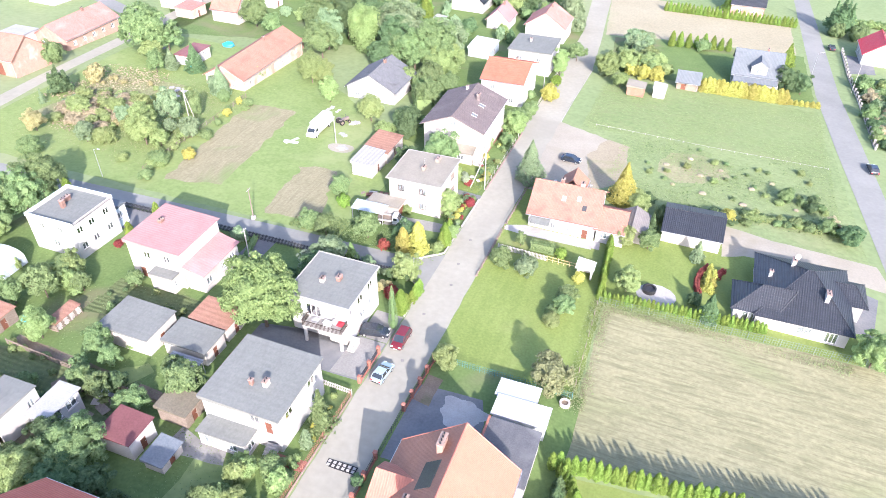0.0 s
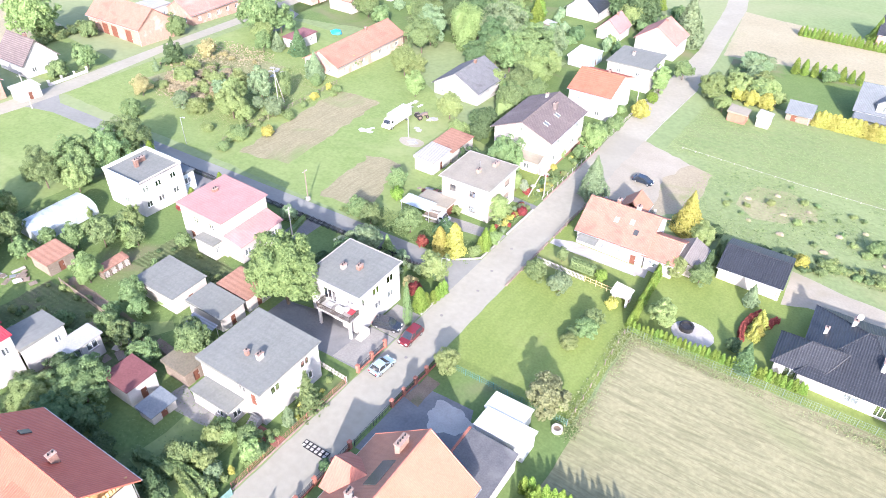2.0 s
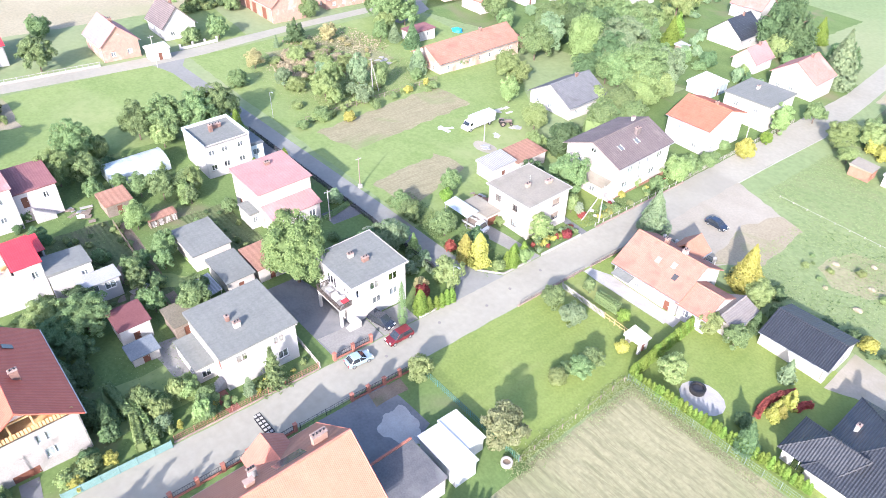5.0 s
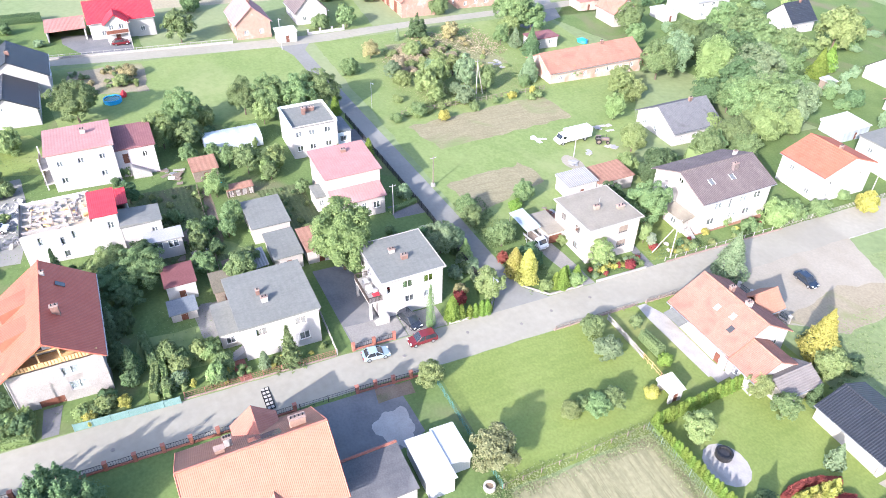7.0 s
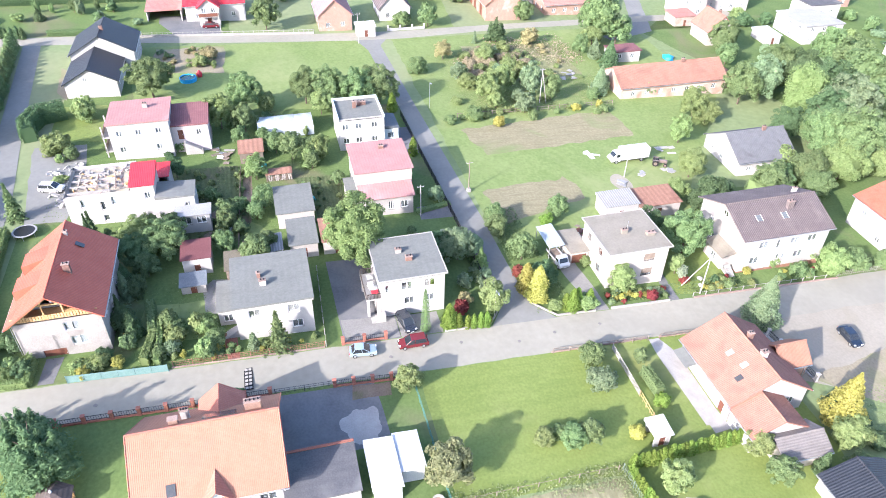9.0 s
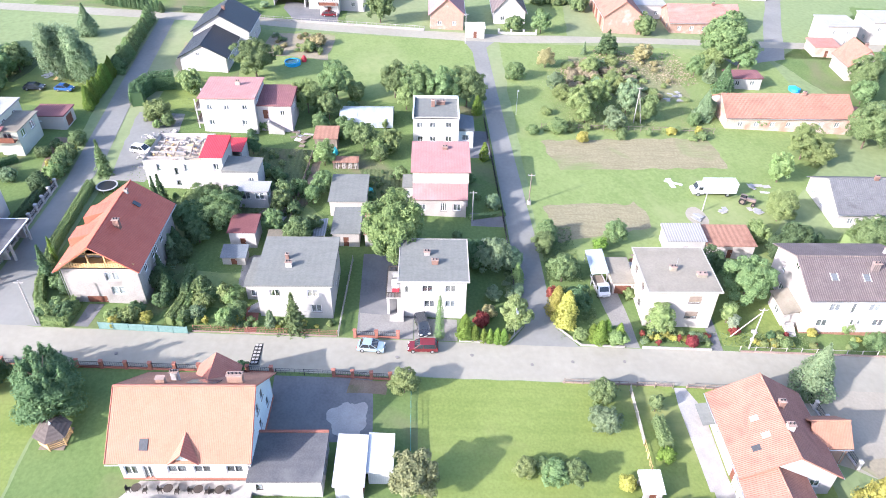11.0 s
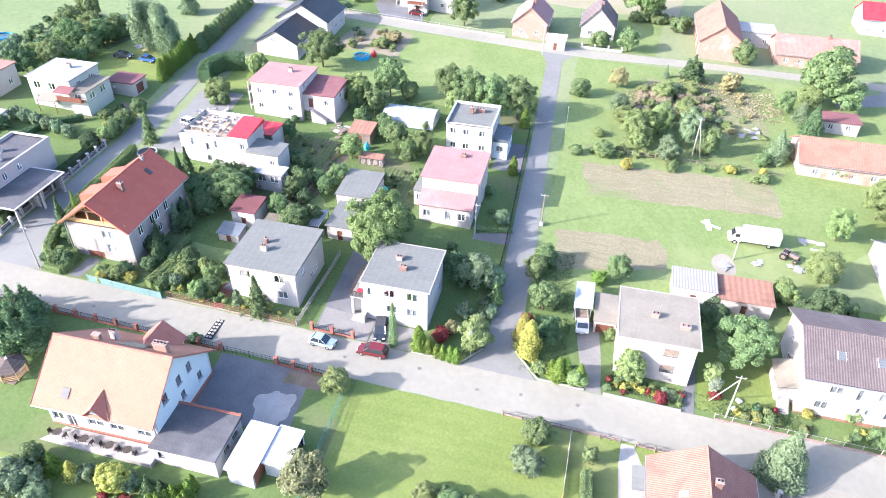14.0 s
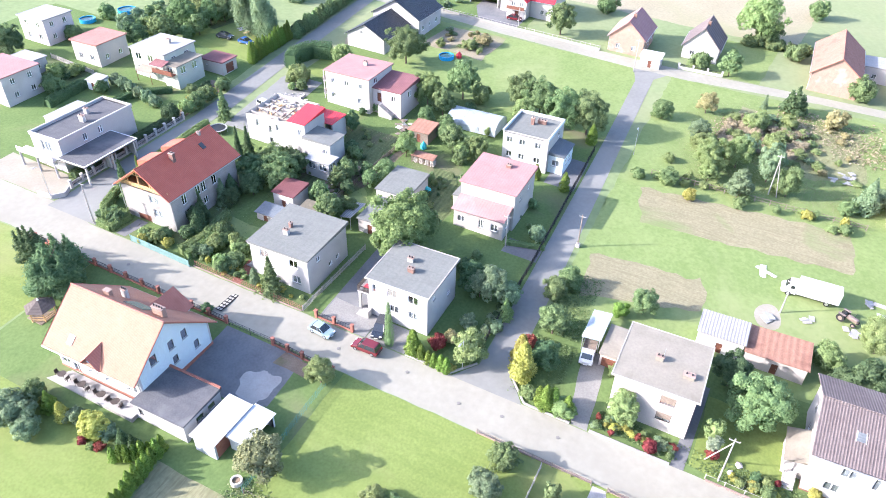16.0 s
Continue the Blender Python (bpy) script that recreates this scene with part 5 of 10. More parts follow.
def building_site():
    e = site("house_under_construction", -73.6, 22.3, "roofless white house shell under construction", "house")
    dx, dy = 10.2, 10.4
    block(e, dx, dy, 5.6, WHITE, {"e": [("s", -2.6, 3.4, 0.7, 1.5), ("s", 0.4, 2.6, 0.7, 1.6), ("s", 2.2, 3.4, 0.7, 1.5), ("s", 0.4, 0.4, 0.9, 1.2)], "s": W(-2, 2, z=3.4, w=1.0, h=1.4), "w": W(0, z=3), "n": []})
    part("top_slab", box(B(), -4.9, 4.9, -5.0, 5.0, 4.7, 4.95), SAND, e)
    rng = random.Random(5)
    for k in range(64):
        x, y = rng.uniform(-4.5, 4.5), rng.uniform(-4.8, 4.8)
        l, w, h = rng.uniform(0.3, 1.6), rng.uniform(0.15, 0.5), rng.uniform(0.1, 0.5)
        bm = box(B(), -l / 2, l / 2, -w / 2, w / 2, 0, h, 0.02)
        bm.transform(pose(x, y, 4.95, rng.uniform(-8, 8), rng.uniform(-8, 8), rng.uniform(0, 180)))
        part("building_block", bm, rng.choice((GREYRENDER, CONCRETE, NEWWOOD, BRICKPALE, CREAM)), e)
    for k in range(5):
        part("inner_wall", box(B(), -4.6 + 2.1 * k, -4.4 + 2.1 * k, -4.8, rng.uniform(-2, 3), 4.95, 5.3 + 0.1 * k), GREYRENDER, e)
    for k in range(3):
        bm = box(B(), -2.6, 2.6, -0.08, 0.08, 0, 0.18)
        bm.transform(pose(rng.uniform(-1, 1), -3.4 + k * 2.9, 5.3 + 0.05 * (k % 3), 0, 0, rng.uniform(-14, 14)))
        part("timber", bm, WOOD, e)
    block(e, 6.6, 3.6, 6.4, WHITE, {"e": W(0.6, z=3.8, w=0.9)}, off=(1.9, 7.0), sides="ewn")
    flat_roof(e, 6.6, 3.6, 6.4, REDSHEET, 0.25, off=(1.9, 7.0), thick=0.1, fall=(-0.35, 0))
    block(e, 5.0, 4.8, 3.9, WHITE, {}, off=(-3.9, 8.0), sides="wn")
    flat_roof(e, 5.0, 4.8, 3.9, REDSHEET, 0.2, off=(-3.9, 8.0), thick=0.1)
    block(e, 4.8, 6.0, 3.9, WHITE, {"e": W(1.8, z=1.5, w=0.9)}, off=(3.6, 11.9), sides="ewn")
    flat_roof(e, 4.8, 6.0, 3.9, MEMBRANE, 0.2, off=(3.6, 11.9), thick=0.12, fall=(0, -0.2))
    block(e, 2.7, 5.2, 2.6, WHITE, {"e": [("w", -1.2, 0.8, 1.6, 1.4), ("w", 1.2, 0.8, 1.6, 1.4)], "n": W(0, z=0.8)}, off=(8.7, 14.6))
    flat_roof(e, 2.7, 5.2, 2.6, FELTPALE, 0.35, off=(8.7, 14.6), thick=0.14)
    for k in range(9):
        x, y = rng.uniform(-15, -2), rng.uniform(-11, -6)
        p = site("rubble_pile", -73.6 + x, 22.3 + y, "heap of pale building rubble", "rubble", group="rubble by the building site")
        bm = B()
        for j in range(16):
            s = rng.uniform(0.2, 0.6)
            b2 = box(B(), -s, s, -s * 0.5, s * 0.5, 0, s * 0.6, 0.02)
            b2.transform(pose(rng.gauss(0, 0.9), rng.gauss(0, 0.9), 0.0, rng.uniform(-25, 25), rng.uniform(-25, 25), rng.uniform(0, 180)))
            me = bpy.data.meshes.new("t")
            b2.to_mesh(me)
            b2.free()
            bm.from_mesh(me)
            bpy.data.meshes.remove(me)
        o = part("debris", bm, CONCRETE, p)
        o["kind"] = "stuff"


building_site()
e = house_simple(-82.4, -17.2, 9.4, 9.8, 6.2, 6.8, "", GREENCREAM, FELTPALE, "pale green-cream two-storey house with flat roof", {"e": W(-3, 0.5, z=3.9, w=1.5, h=1.5) + W(-3, 0.5, z=1.0, w=1.5, h=1.5), "n": W(-2, 2, z=3.9), "s": W(0, z=4), "w": W(0, z=4)})
block(e, 8.0, 4.0, 4.6, GREENCREAM, {"e": W(0, z=2.6, w=1.6, h=1.5), "n": W(-2, 1.5, z=2.6, w=1.5, h=1.5)}, off=(1.6, 6.8), sides="ewn")
flat_roof(e, 8.0, 4.0, 4.6, FELTBROWN, 0.3, off=(1.6, 6.8), thick=0.15)
part("balcony_slab", box(B(), 5.7, 7.0, 3.0, 8.6, 2.9, 3.05), BROWNPAINT, e)
part("balcony_panel", box(B(), 6.92, 7.0, 3.0, 8.6, 3.05, 3.95), BROWNPAINT, e)
bm = slope(B(), (7.3, 2.6, 4.75), (7.3, 6.4, 4.75), (4.9, 6.4, 5.25), (4.9, 2.6, 5.25), 0.1)
roof_done("balcony_roof", bm, PURPLESHEET, e)
bm = slope(B(), (7.2, -2.2, 2.5), (7.2, 2.2, 2.5), (4.8, 2.2, 3.0), (4.8, -2.2, 3.0), 0.1)
roof_done("porch_roof", bm, FELTBROWN, e)
for y in (-2.0, 2.0):
    part("porch_post", cyl(B(), (7.0, y, -0.6), (7.0, y, 2.5), 0.07), BROWNPAINT, e)
g = house_simple(-89.5, -8.0, 4.8, 6.2, 2.8, 3.2, "", CREAM, PURPLESHEET, "cream garage with maroon sheet roof", {"e": W(-1.6, z=1.5, w=0.6, h=0.5), "n": [("g", 0, 0, 2.6, 2.2, BROWNPAINT)]}, chim=False, category="garage", name="garage")
e = house_simple(-80.0, -34.7, 8.6, 8.0, 4.8, 5.2, "", CREAM, TILEFADED, "pale cream house with faded pinkish flat roof", chim=False)
house_simple(-57.2, -37.5, 9.0, 11.0, 5.8, 6.2, "", WHITE, PINKSHEET, "white house with faded pink roof", chim=False)
house_simple(-66.6, -42.8, 4.6, 6.6, 3.0, 3.4, "", WHITE, FELTPALE, "low white outbuilding with pale roof", chim=False, name="outbuilding", category="outbuilding")
house_simple(-81.5, -53.5, 8.0, 8.4, 5.8, 6.2, "", PALEPINK, FELTPALE, "pale pink house with flat roof", chim=False)


def house_modern():
    e = site("house", -50.2, -6.6, "modern white house with dark stepped flat roofs", "house")
    block(e, 17.0, 7.4, 6.0, WHITE, {"n": W(-3, 0.5, z=3.8, w=1.0, h=1.4), "e": [("t", 0, 3.2, 2.6, 2.0), ("t", 0, 0.3, 3.0, 2.2)], "s": W(-5, 0, 5, z=3.6), "w": W(0, z=3.6)})
    flat_roof(e, 17.0, 7.4, 5.7, FELTDARK, 0.0, thick=0.12)
    for x0, x1, y0, y1 in ((-8.6, 8.6, -3.9, -3.55), (-8.6, 8.6, 3.55, 3.9), (-8.6, -8.2, -3.54, 3.54), (8.2, 8.6, -3.54, 3.54)):
        part("parapet", box(B(), x0, x1, y0, y1, 5.7, 6.3, 0.02), WHITE, e)
    chimney(e, 0.5, 0.8, 5.9, 1.1, 0.7, 1.2, WHITE, pots=2)
    chimney(e, -2.2, -1.2, 5.9, 1.0, 0.6, 0.9, WHITE)
    block(e, 6.0, 5.4, 3.0, WHITE, {"e": [("t", 0, 0.3, 2.6, 2.2)]}, off=(0.4, 6.4), sides="ew")
    flat_roof(e, 12.0, 6.6, 3.0, FELTDARK, 0.15, off=(3.6, 7.05), thick=0.3, trim=FRAMEWHITE)
    for x in (-1.8, 3.4, 9.2):
        part("post", box(B(), x - 0.15, x + 0.15, 9.9, 10.2, -1, 3.0), WHITE, e)
    block(e, 8.0, 6.0, 4.4, WHITE, {"e": [("t", 0, 0.3, 3.0, 2.2)]}, off=(-3.0, -6.7), sides="ews")
    flat_roof(e, 8.0, 6.0, 4.4, FELTPALE, 0.1, off=(-3.0, -6.7), thick=0.2)
    part("balcony_slab", box(B(), 8.7, 10.8, -5.5, 3.9, 2.9, 3.1), CONCRETE, e)
    for y in (-5.2, -0.8, 3.6):
        part("post", cyl(B(), (10.5, y, -1), (10.5, y, 2.9), 0.2), WHITE, e)
    part("balcony_panel", box(B(), 10.7, 10.78, -5.5, 3.9, 3.1, 4.0), FRAMEWHITE, e)


house_modern()
house_simple(-123.4, 15.0, 13.0, 10.6, 3.3, 6.2, "x", WHITE, TILEDARK, "white gabled wing with dark tiled roof", {"e": W(-1, z=3.6, w=0.9, h=0.8), "n": W(-3, 3, z=1)}, chim=False)
house_simple(-136.4, 16.2, 12.6, 13.6, 4.4, 8.3, "x", WHITE, TILEDARK, "white new house with dark tiled saddle roof")
e = house_simple(-166.2, 41.0, 11.0, 15.6, 4.6, 8.2, "y", WHITE, REDSHEET, "white house with bright red roof")
block(e, 3.2, 5.4, 4.8, WHITE, {"e": W(-1.2, 1.2, z=3.2, w=1.1, h=1.3) + [("d", 0.0, 0.1, 1.1, 2.1)]}, off=(7.1, -1.6), gables={"e": (0, 6.9)}, sides="ens")
gable_roof(e, 4.6, 5.4, 4.8, 6.95, "x", REDSHEET, over=0.4, verge=0.3, courses=8, off=(6.6, -1.6), gutters=False)
part("balcony_slab", box(B(), 8.7, 10.2, -4.2, 1.0, 2.5, 2.68, 0.02), CONCRETE, e)
part("balcony_panel", box(B(), 10.12, 10.2, -4.2, 1.0, 2.68, 3.55, 0.01), BROWNPAINT, e)
for y in (-4.0, 0.8):
    part("balcony_post", cyl(B(), (10.0, y, -0.5), (10.0, y, 2.5), 0.1), WHITE, e)
shed(-165.6, 27.6, 8.6, 9.0, 2.8, WHITE, TILEFADED, "open carport with faded red roof", name="carport", category="carport", openside="e")
house_simple(-157.2, 72.2, 12.2, 9.0, 4.2, 8.2, "x", BRICK, PINKSHEET, "brick house with faded red roof")
shed(-147.8, 79.8, 3.4, 5.0, 2.6, WHITE, WHITESHEET, "white walled yard building at the junction")
house_simple(-163.0, 90.0, 11.0, 8.8, 3.6, 8.2, "x", WHITE, TILEBROWN, "white cottage with steep brown roof")
house_simple(-166.4, 122.0, 22.0, 10.8, 4.6, 8.7, "x", BRICK, TILEORANGE_X, "large old brick barn with orange roof", {"e": [], "s": [("g", -4, 0, 2.6, 3.4, BROWNPAINT), ("g", 0, 0, 2.6, 3.4, BROWNPAINT), ("g", 6, 0, 2.6, 3.4, BROWNPAINT)]}, chim=False, name="barn", category="barn")
house_simple(-164.0, 146.5, 11.0, 20.0, 3.4, 6.6, "y", BRICK, TILEFADED, "brick barn with faded red roof", name="barn", category="barn")
house_simple(-172.5, 133.0, 7.5, 9.0, 3.8, 4.2, "", WHITE, FELTPALE, "white link building with pale roof", chim=False, name="outbuilding", category="outbuilding")
house_simple(-125.4, 146.0, 4.8, 8.2, 2.8, 3.0, "", WHITE, PURPLESHEET, "small white outbuilding with maroon roof", chim=False, name="outbuilding", category="outbuilding")
shed(-107.4, 165.8, 6.0, 4.4, 2.4, BRICK, RUST, "brick shed with rusty roof")
e = house_simple(17.4, 204.6, 12.2, 12.6, 3.6, 8.2, "x", WHITE, TILEBLUE, "white house with blue-grey sheet roof and dormer")
block(e, 4.0, 3.4, 6.0, WHITE, {"s": W(0, z=4.2, w=1.4)}, off=(0.4, -4.4), gables={"s": (0, 7.3)}, sides="ews")
gable_roof(e, 4.0, 4.6, 6.0, 7.4, "y", TILEBLUE, over=0.4, verge=0.2, courses=6, off=(0.4, -3.6), gutters=False)
bm = slope(B(), (-5.8, -9.2, 2.5), (5.6, -9.2, 2.5), (5.6, -6.4, 3.3), (-5.8, -6.4, 3.3), 0.12)
roof_done("veranda_roof", bm, TILEBLUE, e)
for x in (-5.4, -2.6, 0.2, 3.0, 5.2):
    part("veranda_post", box(B(), x - 0.09, x + 0.09, -9.0, -8.82, -0.6, 2.5), WHITE, e)
part("veranda_floor", box(B(), -5.8, 5.6, -9.1, -6.4, -0.8, 0.15), WOOD, e)
shed(-12.0, 178.2, 4.4, 3.8, 2.5, RUST, FELTBROWN, "brown metal garden shed")
shed(-6.1, 179.6, 3.0, 3.6, 2.6, PALEPINK, FELTPALE, "small pale garden shed")
house_simple(0.4, 189.4, 5.6, 4.8, 2.5, 4.4, "x", WOOD, TILEBLUE, "wooden garden shed with blue-grey roof", {"s": [("d", -1, 0, 1.2, 2.0)]}, chim=False, name="shed", category="shed")
house_simple(14.6, 273.0, 11.0, 9.0, 4.0, 8.4, "x", BRICK, TILEDARK, "red brick house with dark roof")
house_simple(53.0, 240.0, 10.0, 12.0, 3.8, 7.4, "y", WHITE, REDSHEET, "white house with bright red saddle roof")
house_simple(58.0, 190.0, 10.0, 12.0, 3.8, 7.4, "y", CREAM, TILEBROWN, "cream house with brown saddle roof")
house_simple(-74.0, 229.0, 11.0, 12.0, 3.6, 8.0, "y", WHITE, TILEDARK, "white house with dark tiled roof")
house_simple(-59.6, 214.5, 7.0, 9.0, 3.2, 6.4, "y", WHITE, PINKSHEET, "small white house with faded red roof")
house_simple(-43.6, 211.5, 12.0, 10.5, 4.8, 8.8, "y", WHITE, TILEFADED, "white gabled house with weathered red roof")
shed(-57.0, 187.6, 6.6, 8.6, 2.7, FILM, WHITESHEET, "glazed greenhouse with white roof panels", name="greenhouse", category="greenhouse")
shed(-77.2, 206.0, 3.0, 3.0, 2.2, WOOD, FELTPALE, "small wooden garden hut with pale roof", name="garden_hut", category="hut")
house_simple(-136.0, 180.0, 9.0, 8.0, 4.2, 8.2, "x", CREAM, TILEORANGE_X, "cream house with orange gable roof")
house_simple(-136.5, 213.5, 14.0, 13.0, 5.4, 6.0, "", WHITE, FELTPALE, "plain white flat-roofed village house", chim=False)
house_simple(-147.5, 224.0, 9.0, 11.0, 6.6, 7.2, "", WHITE, FELTDARK, "white village house with dark felt roof", chim=False)
shed(-134.0, 197.5, 7.0, 5.0, 2.4, WHITE, WHITESHEET, "low white outbuilding with sheet roof", name="outbuilding", category="outbuilding")
shed(-149.5, 177.5, 6.0, 7.0, 2.8, BRICKPALE, TILEFADED, "low pale brick annex by the lane", name="outbuilding", category="outbuilding")
house_simple(-163.0, 201.0, 10.0, 12.0, 6.5, 7.0, "", CREAM, FELTPALE, "tall cream flat-roofed village house", chim=False)
house_simple(-165.0, 243.0, 12.0, 10.0, 4.4, 8.4, "x", BRICK, TILEBROWN, "brick house with brown saddle roof")
house_simple(-84.0, 257.0, 11.0, 10.0, 4.6, 8.6, "x", WHITE, TILEFADED, "white house with faded red saddle roof")
house_simple(-116.0, 234.0, 10.0, 10.0, 3.6, 8.0, "y", WHITE, TILEDARK, "plain white house with dark saddle roof")
house_simple(-196.0, 171.0, 10.0, 13.0, 4.8, 8.0, "y", WHITE, REDSHEET, "white farmhouse with bright red roof")
house_simple(-158.0, 184.0, 9.0, 9.0, 6.2, 6.6, "", CREAM, FELTPALE, "small white flat-roofed village cottage", chim=False)
shed(-86.8, 47.0, 4.4, 4.4, 2.3, WOOD, RUST, "brown wooden garden shed with rusty roof")
shed(-57.5, 111.7, 4.4, 6.4, 3.0, WHITE, ASBESTOS, "white outbuilding with corrugated grey roof")
shed(-57.7, 119.4, 5.4, 8.2, 2.6, CREAM, RUST, "low outbuilding with rusty red sheet roof")
shed(-68.2, -23.5, 2.8, 3.2, 2.2, FRAMEWHITE, FELTPALE, "small white garden shed")
shed(-9.2, 94.4, 2.6, 2.2, 2.1, WHITE, WHITESHEET, "small white garden kiosk with flat roof", name="garden_kiosk", category="kiosk", openside="s")


def canopy(x, y, dx, dy, h, roof, label):
    e = site("canopy", x, y, label, "canopy")
    for sx in (-1, 1):
        for sy in (-1, 1):
            part("post", cyl(B(), (sx * (dx / 2 - 0.2), sy * (dy / 2 - 0.2), -0.3), (sx * (dx / 2 - 0.2), sy * (dy / 2 - 0.2), h), 0.07), METAL, e)
    bm = slope(B(), (-dx / 2, -dy / 2, h), (dx / 2, -dy / 2, h), (dx / 2, dy / 2, h + 0.3), (-dx / 2, dy / 2, h + 0.3), 0.08)
    roof_done("roof", bm, roof, e)


canopy(-49.4, 95.1, 6.4, 2.8, 2.5, FILM, "pale sheet canopy over the truck")
canopy(-55.6, 49.6, 5.0, 2.2, 2.2, ASBESTOS, "pale corrugated canopy against the shed")


def tunnel():
    e = site("greenhouse_tunnel", -97.2, 54.3, "white film garden tunnel greenhouse", "greenhouse")
    bm = B()
    prof = [(3.3 * math.cos(a), 2.7 * math.sin(a) ** 0.5) for a in [math.pi * k / 12 for k in range(13)]]
    rows = [[bm.verts.new((x, y, z)) for x, z in prof] for y in (-5.6, -1.9, 1.9, 5.6)]
    for r0, r1 in zip(rows, rows[1:]):
        for k in range(12):
            bm.faces.new((r0[k], r0[k + 1], r1[k + 1], r1[k]))
    bm.faces.new(rows[0])
    bm.faces.new(rows[-1][::-1])
    part("film_cover", bm, FILM, e)
    for y in (-5.62, -1.87, 1.87, 5.62):
        for k in range(12):
            (x0, z0), (x1, z1) = prof[k], prof[k + 1]
        bm = B()
        for k in range(12):
            (x0, z0), (x1, z1) = prof[k], prof[k + 1]
            cyl(bm, (x0 * 1.01, y, z0 * 1.01), (x1 * 1.01, y, z1 * 1.01), 0.04, n=5)
        part("hoop", bm, METAL, e)


tunnel()


def gazebo():
    e = site("gazebo", -14.5, 22.7, "hexagonal wooden gazebo with brown roof", "gazebo")
    pts = [(1.8 * math.cos(math.pi * k / 3), 1.8 * math.sin(math.pi * k / 3)) for k in range(6)]
    bm = B()
    top = bm.verts.new((0, 0, 2.85))
    vs = [bm.verts.new((x * 1.25, y * 1.25, 1.75)) for x, y in pts]
    for k in range(6):
        bm.faces.new((vs[k], vs[(k + 1) % 6], top))
    bm.faces.new(vs[::-1])
    part("roof", bm, DARKROOF, e)
    part("finial", cyl(B(), (0, 0, 2.8), (0, 0, 3.15), 0.16, 0.05), FRAMEWHITE, e)
    for k in range(6):
        (x0, y0), (x1, y1) = pts[k], pts[(k + 1) % 6]
        part("post", cyl(B(), (x0, y0, -0.4), (x0, y0, 1.9), 0.09), NEWWOOD, e)
        if k != 4:
            for z in (0.25, 0.55, 0.85):
                part("rail", cyl(B(), (x0, y0, z), (x1, y1, z), 0.07, n=6), NEWWOOD, e)
    part("floor_deck", box(B(), -1.65, 1.65, -1.5, 1.5, -0.4, 0.05), WOOD, e)


gazebo()


# ---- plants ----
MESHES = {}


def leaf_quads(rng, centres, normals, size, aspect=1.0):
    n = len(centres)
    nrm = normals + rng.normal(0, 0.55, (n, 3))
    nrm /= np.linalg.norm(nrm, axis=1)[:, None] + 1e-9
    ref = rng.normal(0, 1, (n, 3))
    a = np.cross(nrm, ref)
    a /= np.linalg.norm(a, axis=1)[:, None] + 1e-9
    b = np.cross(nrm, a)
    s = size * rng.uniform(0.6, 1.3, n)[:, None]
    a, b = a * s, b * s * aspect
    bend = nrm * s * 0.25
    v = np.stack([centres - a * 0.55 - b * 0.3, centres + a * 0.55 - b * 0.25 + bend * 0.4, centres + b * 0.65 - bend], axis=1).reshape(-1, 3)
    f = [(3 * k, 3 * k + 1, 3 * k + 2) for k in range(n)]
    return v, f


CORE = {}


def blob_core(c, r, rng, fine=False):
    """A rough closed lump inside the leaves."""
    if fine not in CORE:
        bm = B()
        bmesh.ops.create_icosphere(bm, subdivisions=2 if fine else 1, radius=1.0)
        CORE[fine] = np.array([x.co[:] for x in bm.verts]), [tuple(x.index for x in p.verts) for p in bm.faces]
        bm.free()
    v, f = CORE[fine]
    return v * rng.uniform(0.68, 0.9, (len(v), 1)) * np.array(r) + np.array(c), f


FORM = {"round": (1.22, 0.98, 1.0, 1.0), "tree": (1.1, 0.95, 1.0, 0.86), "shrub": (0.74, 0.92, 0.78, 1.0), "tallshrub": (1.5, 0.85, 1.5, 1.0)}


